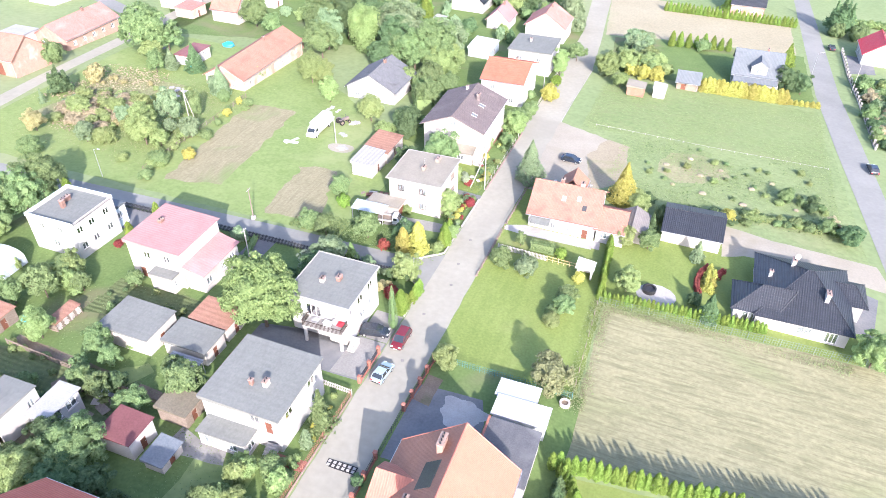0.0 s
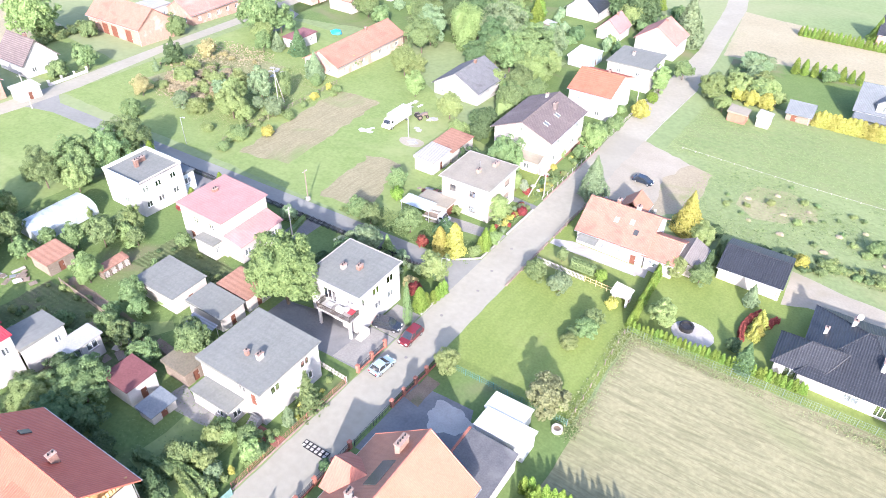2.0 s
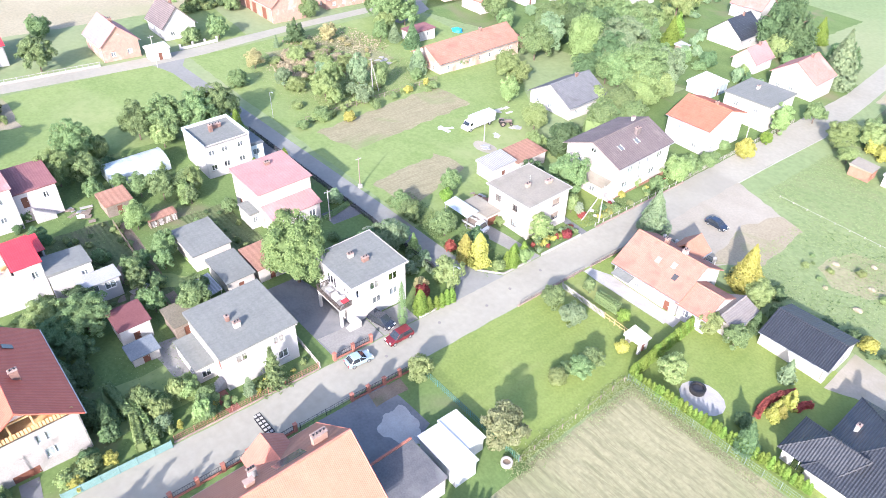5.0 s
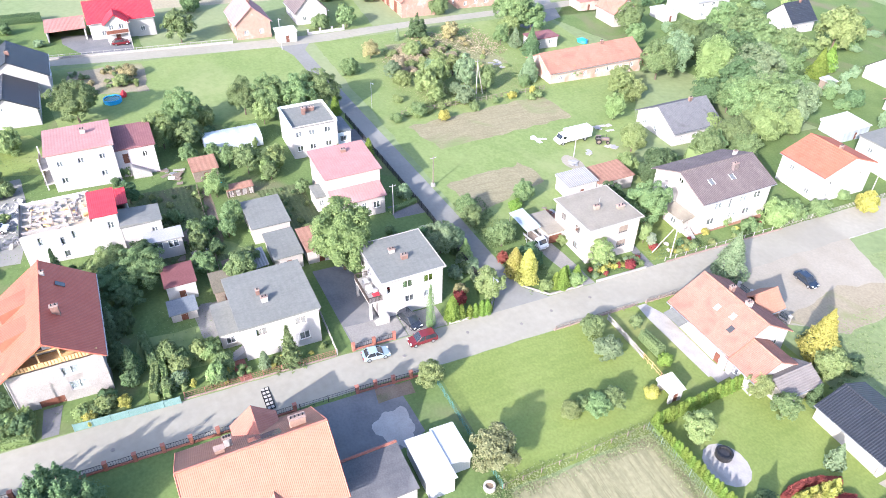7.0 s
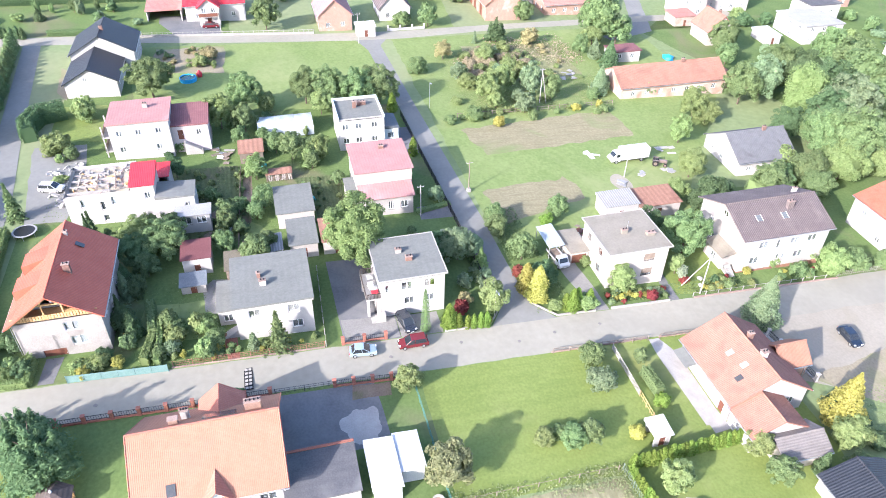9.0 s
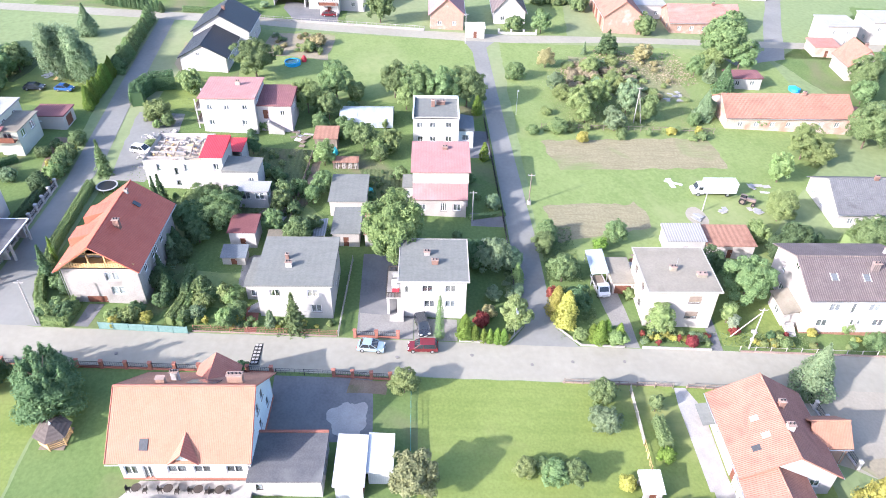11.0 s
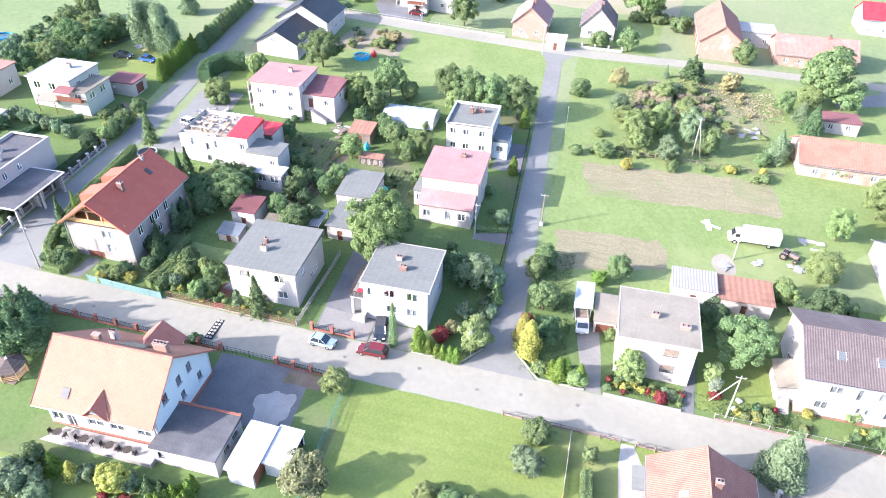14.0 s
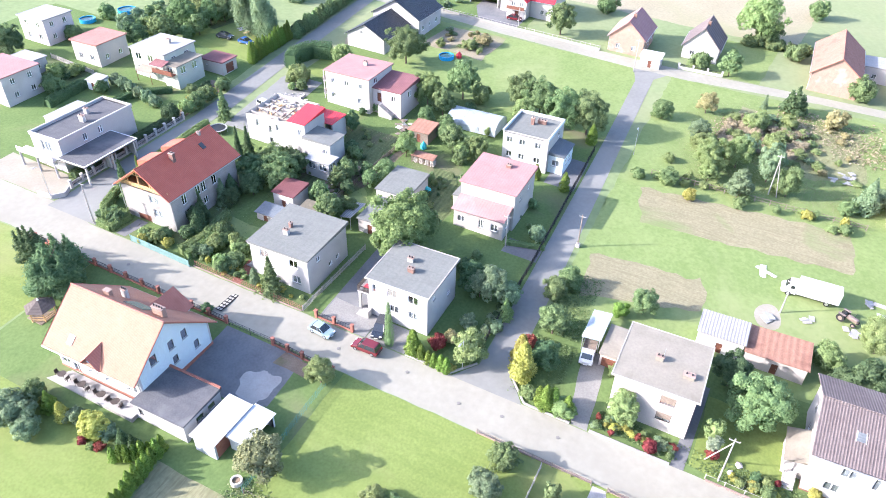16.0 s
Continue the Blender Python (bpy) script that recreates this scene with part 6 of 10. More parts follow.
def clumped_crown(kind, rng, size, per, leaf):
    """A crown of many small leaf clumps on an uneven outline: (middle, radius, half height, fullness) by kind."""
    mid, rad, half, full = FORM[kind]
    n = int({"x": 9, "s": 20, "m": 48, "l": 105}[size] * full)
    q0 = {"x": 0.44, "s": 0.33, "m": 0.235, "l": 0.175}[size]
    ph = rng.uniform(0, 2 * math.pi, 6)

    def outline(u):
        """How far the crown reaches along u: boughs bulge and leave hollows."""
        a, e = math.atan2(u[1], u[0]), u[2]
        return 1.0 + 0.13 * math.sin(2 * a + ph[0] + 2 * e) + 0.1 * math.sin(3 * a + ph[1] - 3 * e) + 0.08 * math.sin(5 * a + 6 * e + ph[2])

    C, Nn, cores = [], [], []
    size_box = np.array((rad, rad, half))
    low = -0.72 if kind in ("round", "tree") else -0.9
    for k in range(n):
        e = low + (1 - low) * (k + 0.5) / n
        a = 2.39996 * k + rng.uniform(-0.5, 0.5)
        h = math.sqrt(max(0.0, 1 - e * e))
        u = np.array((h * math.cos(a), h * math.sin(a), e))
        q = q0 * rng.uniform(0.7, 1.3)
        reach = (outline(u) - q * 0.85) * (rng.uniform(0.45, 1.0) ** 0.45 if full < 1 else rng.uniform(0.62, 1.0) ** 0.5)
        c = np.array((0, 0, mid)) + u * reach * size_box
        m = max(12, int(per / n * (q / q0) ** 2))
        v = rng.normal(0, 1, (m, 3)) + u * 0.75 + np.array((0, 0, 0.35))
        v /= np.linalg.norm(v, axis=1)[:, None]
        C.append(c + v * q * rng.uniform(0.72, 1.12, (m, 1)) * np.array((1.0, 1.0, 0.85)))
        Nn.append(v * 0.9 + u * 0.5 + np.array((0, 0, 0.35)))
        if k % 2 == 0 or size in "xs":
            cores.append(blob_core(c, (q * 0.82,) * 3, rng))
    cores.append(blob_core((0, 0, mid), size_box * (0.82 if full == 1.0 else 0.62), rng, True))
    C, Nn = np.concatenate(C), np.concatenate(Nn)
    keep = C[:, 2] > 0.04
    return C[keep], Nn[keep], leaf, cores


def crown_shape(kind, rng, size):
    """Leaf centres and normals of a crown of radius 1, with inner lumps."""
    blobs = []
    per = {"x": 300, "s": 900, "m": 3300, "l": 10500}[size]
    leaf = {"x": 0.28, "s": 0.165, "m": 0.092, "l": 0.053}[size]
    if kind in ("round", "tree", "shrub", "tallshrub"):
        return clumped_crown(kind, rng, size, per, leaf)
    if kind == "pine":
        for k in range(9):
            z = 0.35 + 1.1 * k / 8
            a, d = 2.4 * k, 0.66 * (1 - 0.45 * (z - 0.35))
            blobs.append(((d * math.cos(a), d * math.sin(a), z), (0.42, 0.42, 0.32)))
        blobs.append(((0, 0, 0.9), (0.7, 0.7, 0.7)))
        for j in range(7):
            a, d = 0.9 * j, (0.0 if j == 0 else rng.uniform(0.28, 0.6))
            top = rng.uniform(1.75, 2.1) if j else 2.45
            for i in range(5):
                f = i / 4
                blobs.append(((d * math.cos(a), d * math.sin(a), 1.15 + (top - 1.15) * f), (0.26 - 0.2 * f, 0.26 - 0.2 * f, 0.2)))
    elif kind == "willow":
        for k in range(9):
            a, d = 2.4 * k, rng.uniform(0.2, 0.6)
            blobs.append(((d * math.cos(a), d * math.sin(a), rng.uniform(1.0, 2.3)), (0.42, 0.42, 0.6)))
    vol = np.array([b[1][0] ** 2 for b in blobs])
    counts = np.maximum(20, (per * vol / vol.sum()).astype(int))
    C, Nn, cores = [], [], []
    for (c, r), m in zip(blobs, counts):
        u = rng.normal(0, 1, (m, 3))
        u /= np.linalg.norm(u, axis=1)[:, None]
        rad = rng.uniform(0.8, 1.1, (m, 1)) + rng.exponential(0.07, (m, 1))
        p = np.array(c) + u * rad * np.array(r)
        if kind == "willow":
            p[:, 2] -= rng.uniform(0, 0.7, m) * (u[:, 2] < 0.3)
        C.append(p)
        Nn.append(u + np.array((0, 0, 0.5)))
        cores.append(blob_core(c, r, rng, size == "l" and r[0] > 0.5))
    C, Nn = np.concatenate(C), np.concatenate(Nn)
    keep = C[:, 2] > 0.04
    return C[keep], Nn[keep], leaf, cores


def spindle(kind, rng, size):
    """Columns, cones and spruces: leaves round an axis. Height 3.3 radii (thin: 11)."""
    h = {"column": 3.6, "cone": 3.05, "thin": 11.0, "spruce": 3.35}[kind]
    n = {"x": 500, "s": 1000, "m": 2800, "l": 5200}[size]
    leaf = {"x": 0.26, "s": 0.2, "m": 0.125, "l": 0.085}[size]
    t = rng.uniform(0, 1, n) ** (1.25 if kind != "column" else 1.05)
    a = rng.uniform(0, 2 * math.pi, n)
    if kind in ("column", "thin"):
        prof = (1 - t) ** 0.55 * np.minimum(1.0, 0.55 + t * 3.5) * 1.05
    elif kind == "cone":
        prof = np.minimum(1.0, (1 - t) * 1.15) * (0.75 + 0.25 * np.minimum(1, t * 8))
    else:
        tier = (t * 9) % 1.0
        prof = (1 - t) * (0.62 + 0.38 * (1 - tier))
        prof *= 0.75 + 0.25 * np.cos(a * 7 + t * 40)
    lump = 1 + 0.12 * np.sin(a * 3 + t * 9) + 0.08 * np.sin(a * 5 - t * 17)
    rad = prof * lump * rng.uniform(0.72, 1.06, n)
    if kind == "spruce":
        rad = prof * lump * rng.uniform(0.35, 1.05, n)
    C = np.stack([rad * np.cos(a), rad * np.sin(a), t * h * 0.97 + 0.03], axis=1)
    N = np.stack([np.cos(a), np.sin(a), np.full(n, 0.35)], axis=1)
    cores = []
    for k in range(5):
        tt = 0.1 + 0.17 * k
        q = (0.72 * (1 - tt) if kind in ("cone", "spruce") else 0.66 * (1 - tt) ** 0.55)
        cores.append(blob_core((0, 0, tt * h), (q, q, h * 0.13), rng))
    return C, N, leaf, cores


def crown_mesh(kind, size, variant, material):
    key = (kind, size, variant, material.name)
    if key in MESHES:
        return MESHES[key]
    rng = np.random.default_rng(sum(ord(ch) for ch in kind + size) * 13 + variant)
    C, N, leaf, cores = (spindle if kind in ("column", "cone", "thin", "spruce") else crown_shape)(kind, rng, size)
    V, F = leaf_quads(rng, C, N, leaf, {"willow": 2.4, "pine": 2.2, "spruce": 1.6, "column": 1.5, "cone": 1.3, "thin": 1.6}.get(kind, 1.1))
    V = [V]
    off = len(V[0])
    for cv, cf in cores:
        V.append(cv)
        F += [tuple(i + off for i in f) for f in cf]
        off += len(cv)
    me = bpy.data.meshes.new("crown")
    me.from_pydata([tuple(p) for p in np.concatenate(V)], [], F)
    me.materials.append(material)
    MESHES[key] = me
    return me


def trunk_mesh(kind, variant):
    key = ("trunk", kind, variant)
    if key in MESHES:
        return MESHES[key]
    rng = random.Random(variant * 7 + len(kind))
    bm = B()
    top = {"round": 1.2, "tree": 1.2, "pine": 2.0, "willow": 1.8, "tallshrub": 1.8}.get(kind, 0.5)
    r = {"round": 0.055, "tree": 0.05, "pine": 0.055, "willow": 0.06}.get(kind, 0.06)
    cyl(bm, (0, 0, -0.25), (0, 0, top), r, r * 0.4)
    for k in range(5):
        a, z = 2.4 * k + rng.uniform(0, 1), top * rng.uniform(0.35, 0.8)
        l = rng.uniform(0.4, 0.65)
        cyl(bm, (0, 0, z), (l * math.cos(a), l * math.sin(a), z + rng.uniform(0.25, 0.6)), r * 0.45, r * 0.12, 5)
    me = bpy.data.meshes.new("trunk")
    bm.to_mesh(me)
    bm.free()
    me.materials.append(BARK)
    MESHES[key] = me
    return me


NOMINAL = {"round": 2.25, "tree": 2.15, "pine": 2.45, "shrub": 1.5, "tallshrub": 3.0, "willow": 2.7, "column": 3.6, "cone": 3.05, "thin": 11.0, "spruce": 3.35}
TONES = {"leaf_green": "green", "leaf_light_green": "light green", "leaf_dark_green": "dark green", "leaf_grey_green": "grey-green", "leaf_olive": "olive", "thuja_green": "bright green", "leaf_yellow": "golden yellow", "leaf_dark_red": "dark red", "leaf_ochre": "ochre", "leaf_silver": "silvery", "leaf_fresh": "fresh yellowish green", "leaf_warm_olive": "dull olive", "brown_weeds": "brownish"}
WHAT = {"round": ("tree", "full round leafy {} garden tree", "tree"), "tree": ("tree", "loose leafy {} garden tree", "tree"), "pine": ("pine_tree", "bushy {} conifer tree", "tree"), "shrub": ("shrub", "low rounded {} leafy shrub", "shrub"), "tallshrub": ("shrub", "tall upright {} leafy shrub", "shrub"), "willow": ("willow_tree", "drooping {} willow tree on grass", "tree"), "column": ("thuja", "slender column of {} thuja", "conifer"), "cone": ("conifer", "dense conical {} garden conifer", "conifer"), "thin": ("cypress", "very thin tall {} garden cypress", "conifer"), "spruce": ("spruce_tree", "layered {} garden spruce tree", "tree")}
COUNT = [0]


def plant(kind, x, y, r, h, material, group=""):
    COUNT[0] += 1
    if kind in ("round", "tree", "shrub", "tallshrub"):
        r, h = r * 1.07, h * 1.04
    k = COUNT[0]
    size = "x" if r < 0.95 else "s" if r < 1.5 else ("m" if r < 3.3 else "l")
    if kind in ("column", "cone", "thin", "spruce"):
        size = "x" if h < 2.6 else "s" if h < 4.5 else "m" if h < 8 else "l"
    if (x < -130 or y > 190) and size in "ml":
        size = {"m": "s", "l": "m"}[size]
    name, label, cat = WHAT[kind]
    e = site(name, x, y, label.format(TONES[material.name]) + (", large" if r > 4 else ""), cat, yaw=(k * 137.5) % 360, group=group)
    c = new("crown", crown_mesh(kind, size, k % 3, material))
    c.parent = e
    t = new("trunk", trunk_mesh(kind, k % 2))
    t.parent = e
    s = Matrix.Diagonal((r, r, h / NOMINAL[kind], 1))
    c.matrix_basis = s
    t.matrix_basis = s
    return e


def undergrowth(name, label, items, category="shrubs"):
    """Low growth that nobody could count: one object. items: (x, y, r, h, material)."""
    V, F, mi, mats = [], [], [], []
    off = 0
    for k, (x, y, r, h, material) in enumerate(items):
        me = crown_mesh("shrub", "x" if r < 1.4 else "s", k % 3, material)
        co = np.empty(len(me.vertices) * 3)
        me.vertices.foreach_get("co", co)
        a = k * 2.4
        co = co.reshape(-1, 3) @ np.array(((math.cos(a), math.sin(a), 0), (-math.sin(a), math.cos(a), 0), (0, 0, 1))) * np.array((r * 1.17, r * 1.17, h * 1.1 / NOMINAL["shrub"]))
        V.append(co + np.array((x, y, ground_z(x, y))))
        fs = [tuple(i + off for i in p.vertices) for p in me.polygons]
        F += fs
        if material not in mats:
            mats.append(material)
        mi += [mats.index(material)] * len(fs)
        off += len(co)
    ob = raw_part(name, np.concatenate(V), F, mats[0], None)
    for m in mats[1:]:
        ob.data.materials.append(m)
    ob.data.polygons.foreach_set("material_index", mi)
    return tagged(ob, label, category, kind="stuff")


plant("column", -37.1, 88.3, 1.9, 6.9, YELLOW)
plant("column", -39.4, 87.2, 1.6, 5.8, YELLOW)
plant("column", -102.5, 78.2, 1.3, 4.7, THUJAGREEN)
plant("column", -83.3, 78.7, 1.1, 4.1, THUJAGREEN)
plant("column", -33.8, 92.9, 1.2, 4.5, THUJAGREEN)
plant("column", -34.2, 91.9, 0.9, 3.4, THUJAGREEN)
plant("column", -34.3, 93.8, 1.1, 4.1, THUJAGREEN)
plant("column", -34.1, 95.8, 1.0, 3.8, THUJAGREEN)
plant("column", -33.8, 73.1, 1.3, 4.7, THUJAGREEN)
plant("column", -33.5, 74.5, 0.8, 2.8, THUJAGREEN)
plant("column", -33.2, 75.8, 0.7, 2.5, THUJAGREEN)
plant("column", -33.1, 76.7, 0.7, 2.7, THUJAGREEN)
plant("column", -33.1, 77.8, 0.8, 2.9, THUJAGREEN)
plant("column", -33.0, 78.7, 0.8, 2.9, THUJAGREEN)
plant("column", -34.5, 45.0, 0.9, 3.3, BLUEGREEN)
plant("cone", -46.6, 81.9, 1.3, 4.0, LIGHTGREEN)
plant("cone", -40.3, 28.8, 1.7, 5.0, DARKGREEN)
plant("cone", -3.8, 49.2, 1.1, 3.3, DARKGREEN)
plant("cone", -3.9, 50.8, 1.0, 3.0, DARKGREEN)
plant("cone", -3.4, 37.2, 1.2, 3.5, THUJAGREEN)
plant("cone", 8.3, 106.9, 1.4, 4.3, BLUEGREEN)
plant("cone", 11.1, 90.8, 1.8, 5.5, DARKGREEN)
plant("cone", -0.2, 112.9, 1.3, 3.9, DARKGREEN)
plant("cone", 26.6, 221.2, 2.3, 6.8, THUJAGREEN)
plant("cone", -39.1, 222.5, 5.3, 16.0, BLUEGREEN)
plant("cone", -58.0, 252.1, 2.9, 8.6, THUJAGREEN)
plant("cone", -120.2, 139.7, 2.6, 7.8, DARKGREEN)
plant("cone", -50.6, 149.4, 1.8, 5.3, BLUEGREEN)
plant("cone", -25.9, 121.3, 3.1, 9.6, BLUEGREEN)
plant("cone", -6.9, 121.0, 3.0, 9.3, YELLOW)
plant("pine", -18.9, 20.8, 4.2, 8.6, DARKGREEN)
plant("pine", -21.8, 18.8, 4.0, 7.6, DARKGREEN)
plant("pine", -22.4, 11.6, 2.6, 6.2, DARKGREEN)
plant("pine", -65.4, 235.1, 5.8, 14.0, DARKGREEN)
plant("pine", -57.1, 232.3, 6.4, 15.5, DARKGREEN)
plant("pine", -72.1, 257.0, 5.5, 13.2, DARKGREEN)
plant("round", -50.8, 62.1, 5.4, 12.4, FRESHLEAF)
plant("round", -139.0, 145.0, 6.3, 13.5, GREEN)
plant("round", -115.5, 27.2, 4.6, 9.0, GREEN)
plant("shrub", -23.3, 91.4, 2.0, 3.2, GREEN)
plant("shrub", -18.5, 90.7, 2.1, 3.3, BLUEGREEN)
plant("shrub", -42.3, 77.8, 1.4, 2.2, BLUEGREEN)
plant("shrub", -43.6, 81.7, 1.2, 2.0, BLUEGREEN)
plant("shrub", -36.5, 75.6, 1.3, 2.1, REDLEAF)
plant("shrub", -38.4, 76.9, 1.2, 1.9, AUTUMN)
plant("shrub", -58.1, 88.0, 2.1, 3.4, GREEN)
plant("shrub", -43.0, 87.2, 1.1, 2.0, REDLEAF)
plant("shrub", -34.3, 90.2, 1.2, 2.0, LIGHTGREEN)
plant("shrub", -44.0, 99.6, 1.1, 1.7, LIGHTGREEN)
plant("shrub", -36.8, 114.2, 0.9, 1.4, REDLEAF)
plant("shrub", -55.8, 97.1, 1.4, 2.3, THUJAGREEN)
plant("shrub", -57.7, 132.6, 3.2, 5.1, DARKGREEN)
plant("shrub", -56.4, 128.8, 2.5, 4.0, DARKGREEN)
plant("shrub", -60.4, 126.2, 2.3, 3.7, LIGHTGREEN)
plant("shrub", -112.7, 98.7, 2.5, 3.3, OLIVE)
plant("shrub", -127.5, 107.5, 2.9, 3.9, OLIVE)
plant("shrub", -121.1, 112.3, 2.2, 3.0, OLIVE)
plant("shrub", -121.9, 88.6, 2.5, 4.0, GREEN)
plant("shrub", -96.4, 95.5, 2.0, 3.1, GREEN)
plant("shrub", -107.0, 51.1, 2.3, 4.0, OLIVE)
plant("shrub", -131.5, 37.0, 2.0, 2.6, OLIVE)
plant("shrub", -135.7, 39.0, 2.2, 2.6, AUTUMN)
plant("shrub", -128.7, 30.0, 1.4, 2.0, OLIVE)
plant("shrub", -106.7, 14.6, 2.6, 4.7, OLIVE)
plant("shrub", -64.9, 29.3, 1.9, 3.3, GREEN)
plant("shrub", -72.8, 39.5, 1.4, 2.5, GREEN)
plant("shrub", -62.4, 44.1, 1.4, 2.6, DARKGREEN)
plant("shrub", -39.3, 38.8, 1.8, 2.9, LIGHTGREEN)
plant("shrub", -36.0, 39.8, 1.8, 2.8, GREEN)
plant("shrub", -37.9, 34.5, 1.6, 2.6, OLIVE)
plant("shrub", -41.8, 33.5, 1.5, 2.4, GREEN)
plant("shrub", -33.7, 23.1, 1.0, 1.6, YELLOW)
plant("shrub", -34.9, 27.2, 1.0, 1.6, YELLOW)
plant("shrub", -35.1, 25.1, 1.3, 2.1, OLIVE)
plant("shrub", -35.3, 32.4, 1.3, 2.0, GREEN)
plant("shrub", -36.6, 25.3, 1.1, 1.8, DARKGREEN)
plant("shrub", -38.3, 28.5, 1.3, 2.1, DARKGREEN)
plant("shrub", -0.4, 34.6, 2.9, 3.9, BLUEGREEN)
plant("shrub", -3.7, 34.2, 1.7, 2.8, GREEN)
plant("shrub", 0.5, 37.8, 1.8, 2.9, BLUEGREEN)
plant("column", -3.0, 39.9, 1.0, 3.4, YELLOW)
plant("shrub", -3.7, 41.3, 1.3, 2.1, BLUEGREEN)
plant("shrub", -3.3, 44.9, 2.0, 3.2, YELLOW)
plant("shrub", -3.8, 46.7, 1.3, 2.0, BLUEGREEN)
plant("shrub", -1.7, 44.5, 0.7, 1.1, REDLEAF)
plant("shrub", -2.0, 47.0, 0.7, 1.1, REDLEAF)
plant("shrub", -1.5, 46.0, 0.6, 1.0, LIGHTGREEN)
plant("shrub", -42.2, 27.2, 2.0, 3.2, DARKGREEN)
plant("shrub", -34.5, 38.9, 1.5, 2.4, GREEN)
plant("shrub", -37.5, 45.8, 0.9, 1.5, GREEN)
plant("shrub", -26.4, 42.5, 0.9, 1.4, DARKGREEN)
plant("shrub", 8.8, 94.2, 1.3, 2.1, DARKGREEN)
plant("shrub", 1.5, 117.4, 2.0, 3.2, GREEN)
plant("shrub", 13.1, 123.2, 1.5, 2.4, YELLOW)
plant("shrub", -3.7, 119.6, 2.5, 3.9, OLIVE)
plant("shrub", 25.5, 127.3, 1.3, 1.7, GREEN)
plant("shrub", 22.3, 125.4, 0.9, 1.2, GREEN)
plant("shrub", 28.0, 126.0, 1.2, 1.5, GREEN)
plant("shrub", 33.9, 126.8, 1.4, 1.8, GREEN)
plant("shrub", -14.1, 97.9, 1.2, 1.9, THUJAGREEN)
plant("shrub", -9.9, 91.9, 1.1, 1.8, YELLOW)
plant("shrub", -11.9, 189.7, 2.3, 3.7, YELLOW)
plant("shrub", -8.2, 189.9, 2.3, 3.7, YELLOW)
plant("shrub", -15.1, 190.6, 2.0, 3.2, YELLOW)
plant("shrub", 23.9, 136.3, 1.7, 2.8, GREEN)
plant("shrub", 2.3, 221.8, 2.3, 3.6, GREEN)
plant("shrub", -61.0, 155.8, 4.4, 6.6, GREEN)
plant("shrub", -61.2, 164.4, 5.0, 7.9, LIGHTGREEN)
plant("shrub", -61.9, 173.2, 3.9, 6.3, OLIVE)
plant("shrub", -59.5, 228.6, 4.1, 6.6, OLIVE)
plant("shrub", -31.5, 163.2, 2.4, 3.9, YELLOW)
plant("shrub", -32.4, 173.9, 1.6, 2.5, THUJAGREEN)
plant("shrub", -34.1, 152.6, 2.1, 3.3, GREEN)
plant("shrub", -34.7, 146.5, 2.3, 3.6, GREEN)
plant("shrub", -36.3, 162.4, 1.4, 2.2, GREEN)
plant("shrub", -34.9, 134.9, 1.7, 2.6, GREEN)
plant("shrub", -38.2, 132.0, 1.4, 2.3, LIGHTGREEN)
plant("shrub", -103.7, 142.3, 2.2, 3.5, GREEN)
plant("shrub", -108.9, 132.3, 2.1, 3.4, BLUEGREEN)
plant("shrub", -176.5, 60.3, 3.2, 5.1, GREEN)
plant("shrub", -153.1, 91.2, 2.7, 4.3, GREEN)
plant("shrub", -53.3, 14.0, 1.4, 2.2, GREEN)
plant("shrub", -35.4, 15.7, 1.4, 2.2, DARKGREEN)
plant("shrub", -36.3, 13.9, 1.2, 2.0, DARKGREEN)
plant("shrub", -93.7, 11.3, 2.5, 4.0, OLIVE)
plant("shrub", -56.9, 72.5, 1.0, 1.6, GREEN)
plant("shrub", -67.3, 79.6, 1.4, 2.2, BLUEGREEN)
plant("shrub", -52.7, 72.5, 1.7, 2.7, DARKGREEN)
plant("shrub", -41.7, 139.9, 2.4, 3.8, GREEN)
plant("shrub", -34.8, 141.5, 3.0, 4.8, LIGHTGREEN)
plant("shrub", -39.9, 34.9, 1.3, 2.1, GREEN)
plant("spruce", -34.2, 48.5, 2.5, 7.0, GREEN)
plant("spruce", -72.0, 8.0, 2.2, 7.2, GREEN)
plant("spruce", -63.1, 21.3, 1.9, 6.4, DARKGREEN)
plant("spruce", -42.7, 10.2, 2.0, 6.6, DARKGREEN)
plant("spruce", -43.4, 27.0, 1.6, 5.4, DARKGREEN)
plant("tallshrub", -21.5, 98.2, 1.1, 3.2, GREEN)
plant("tallshrub", -39.0, 113.7, 1.4, 4.3, LIGHTGREEN)
plant("tallshrub", -33.1, 180.8, 2.6, 7.9, LIGHTGREEN)
plant("thin", -33.5, 69.4, 0.8, 8.5, GREEN)
plant("tree", -23.3, 64.6, 2.0, 4.3, OLIVE)
plant("tree", -8.6, 66.2, 3.0, 6.0, WARMOLIVE)
plant("tree", -49.0, 78.5, 3.0, 6.7, BLUEGREEN)
plant("tree", -49.7, 74.9, 2.5, 5.5, DARKGREEN)
plant("tree", -36.0, 80.7, 2.5, 5.4, OLIVE)
plant("tree", -47.1, 89.2, 2.5, 5.5, GREEN)
plant("tree", -40.2, 90.4, 2.2, 4.9, DARKGREEN)
plant("tallshrub", -36.6, 102.4, 2.3, 5.6, OLIVE)
plant("tree", -44.0, 117.9, 4.2, 8.6, GREEN)
plant("tree", -49.8, 114.1, 2.7, 5.8, DARKGREEN)
plant("tree", -57.9, 100.1, 2.1, 4.7, GREEN)
plant("round", -66.8, 132.6, 3.1, 6.4, OLIVE)
plant("tree", -80.3, 137.8, 2.5, 6.6, LIGHTGREEN)
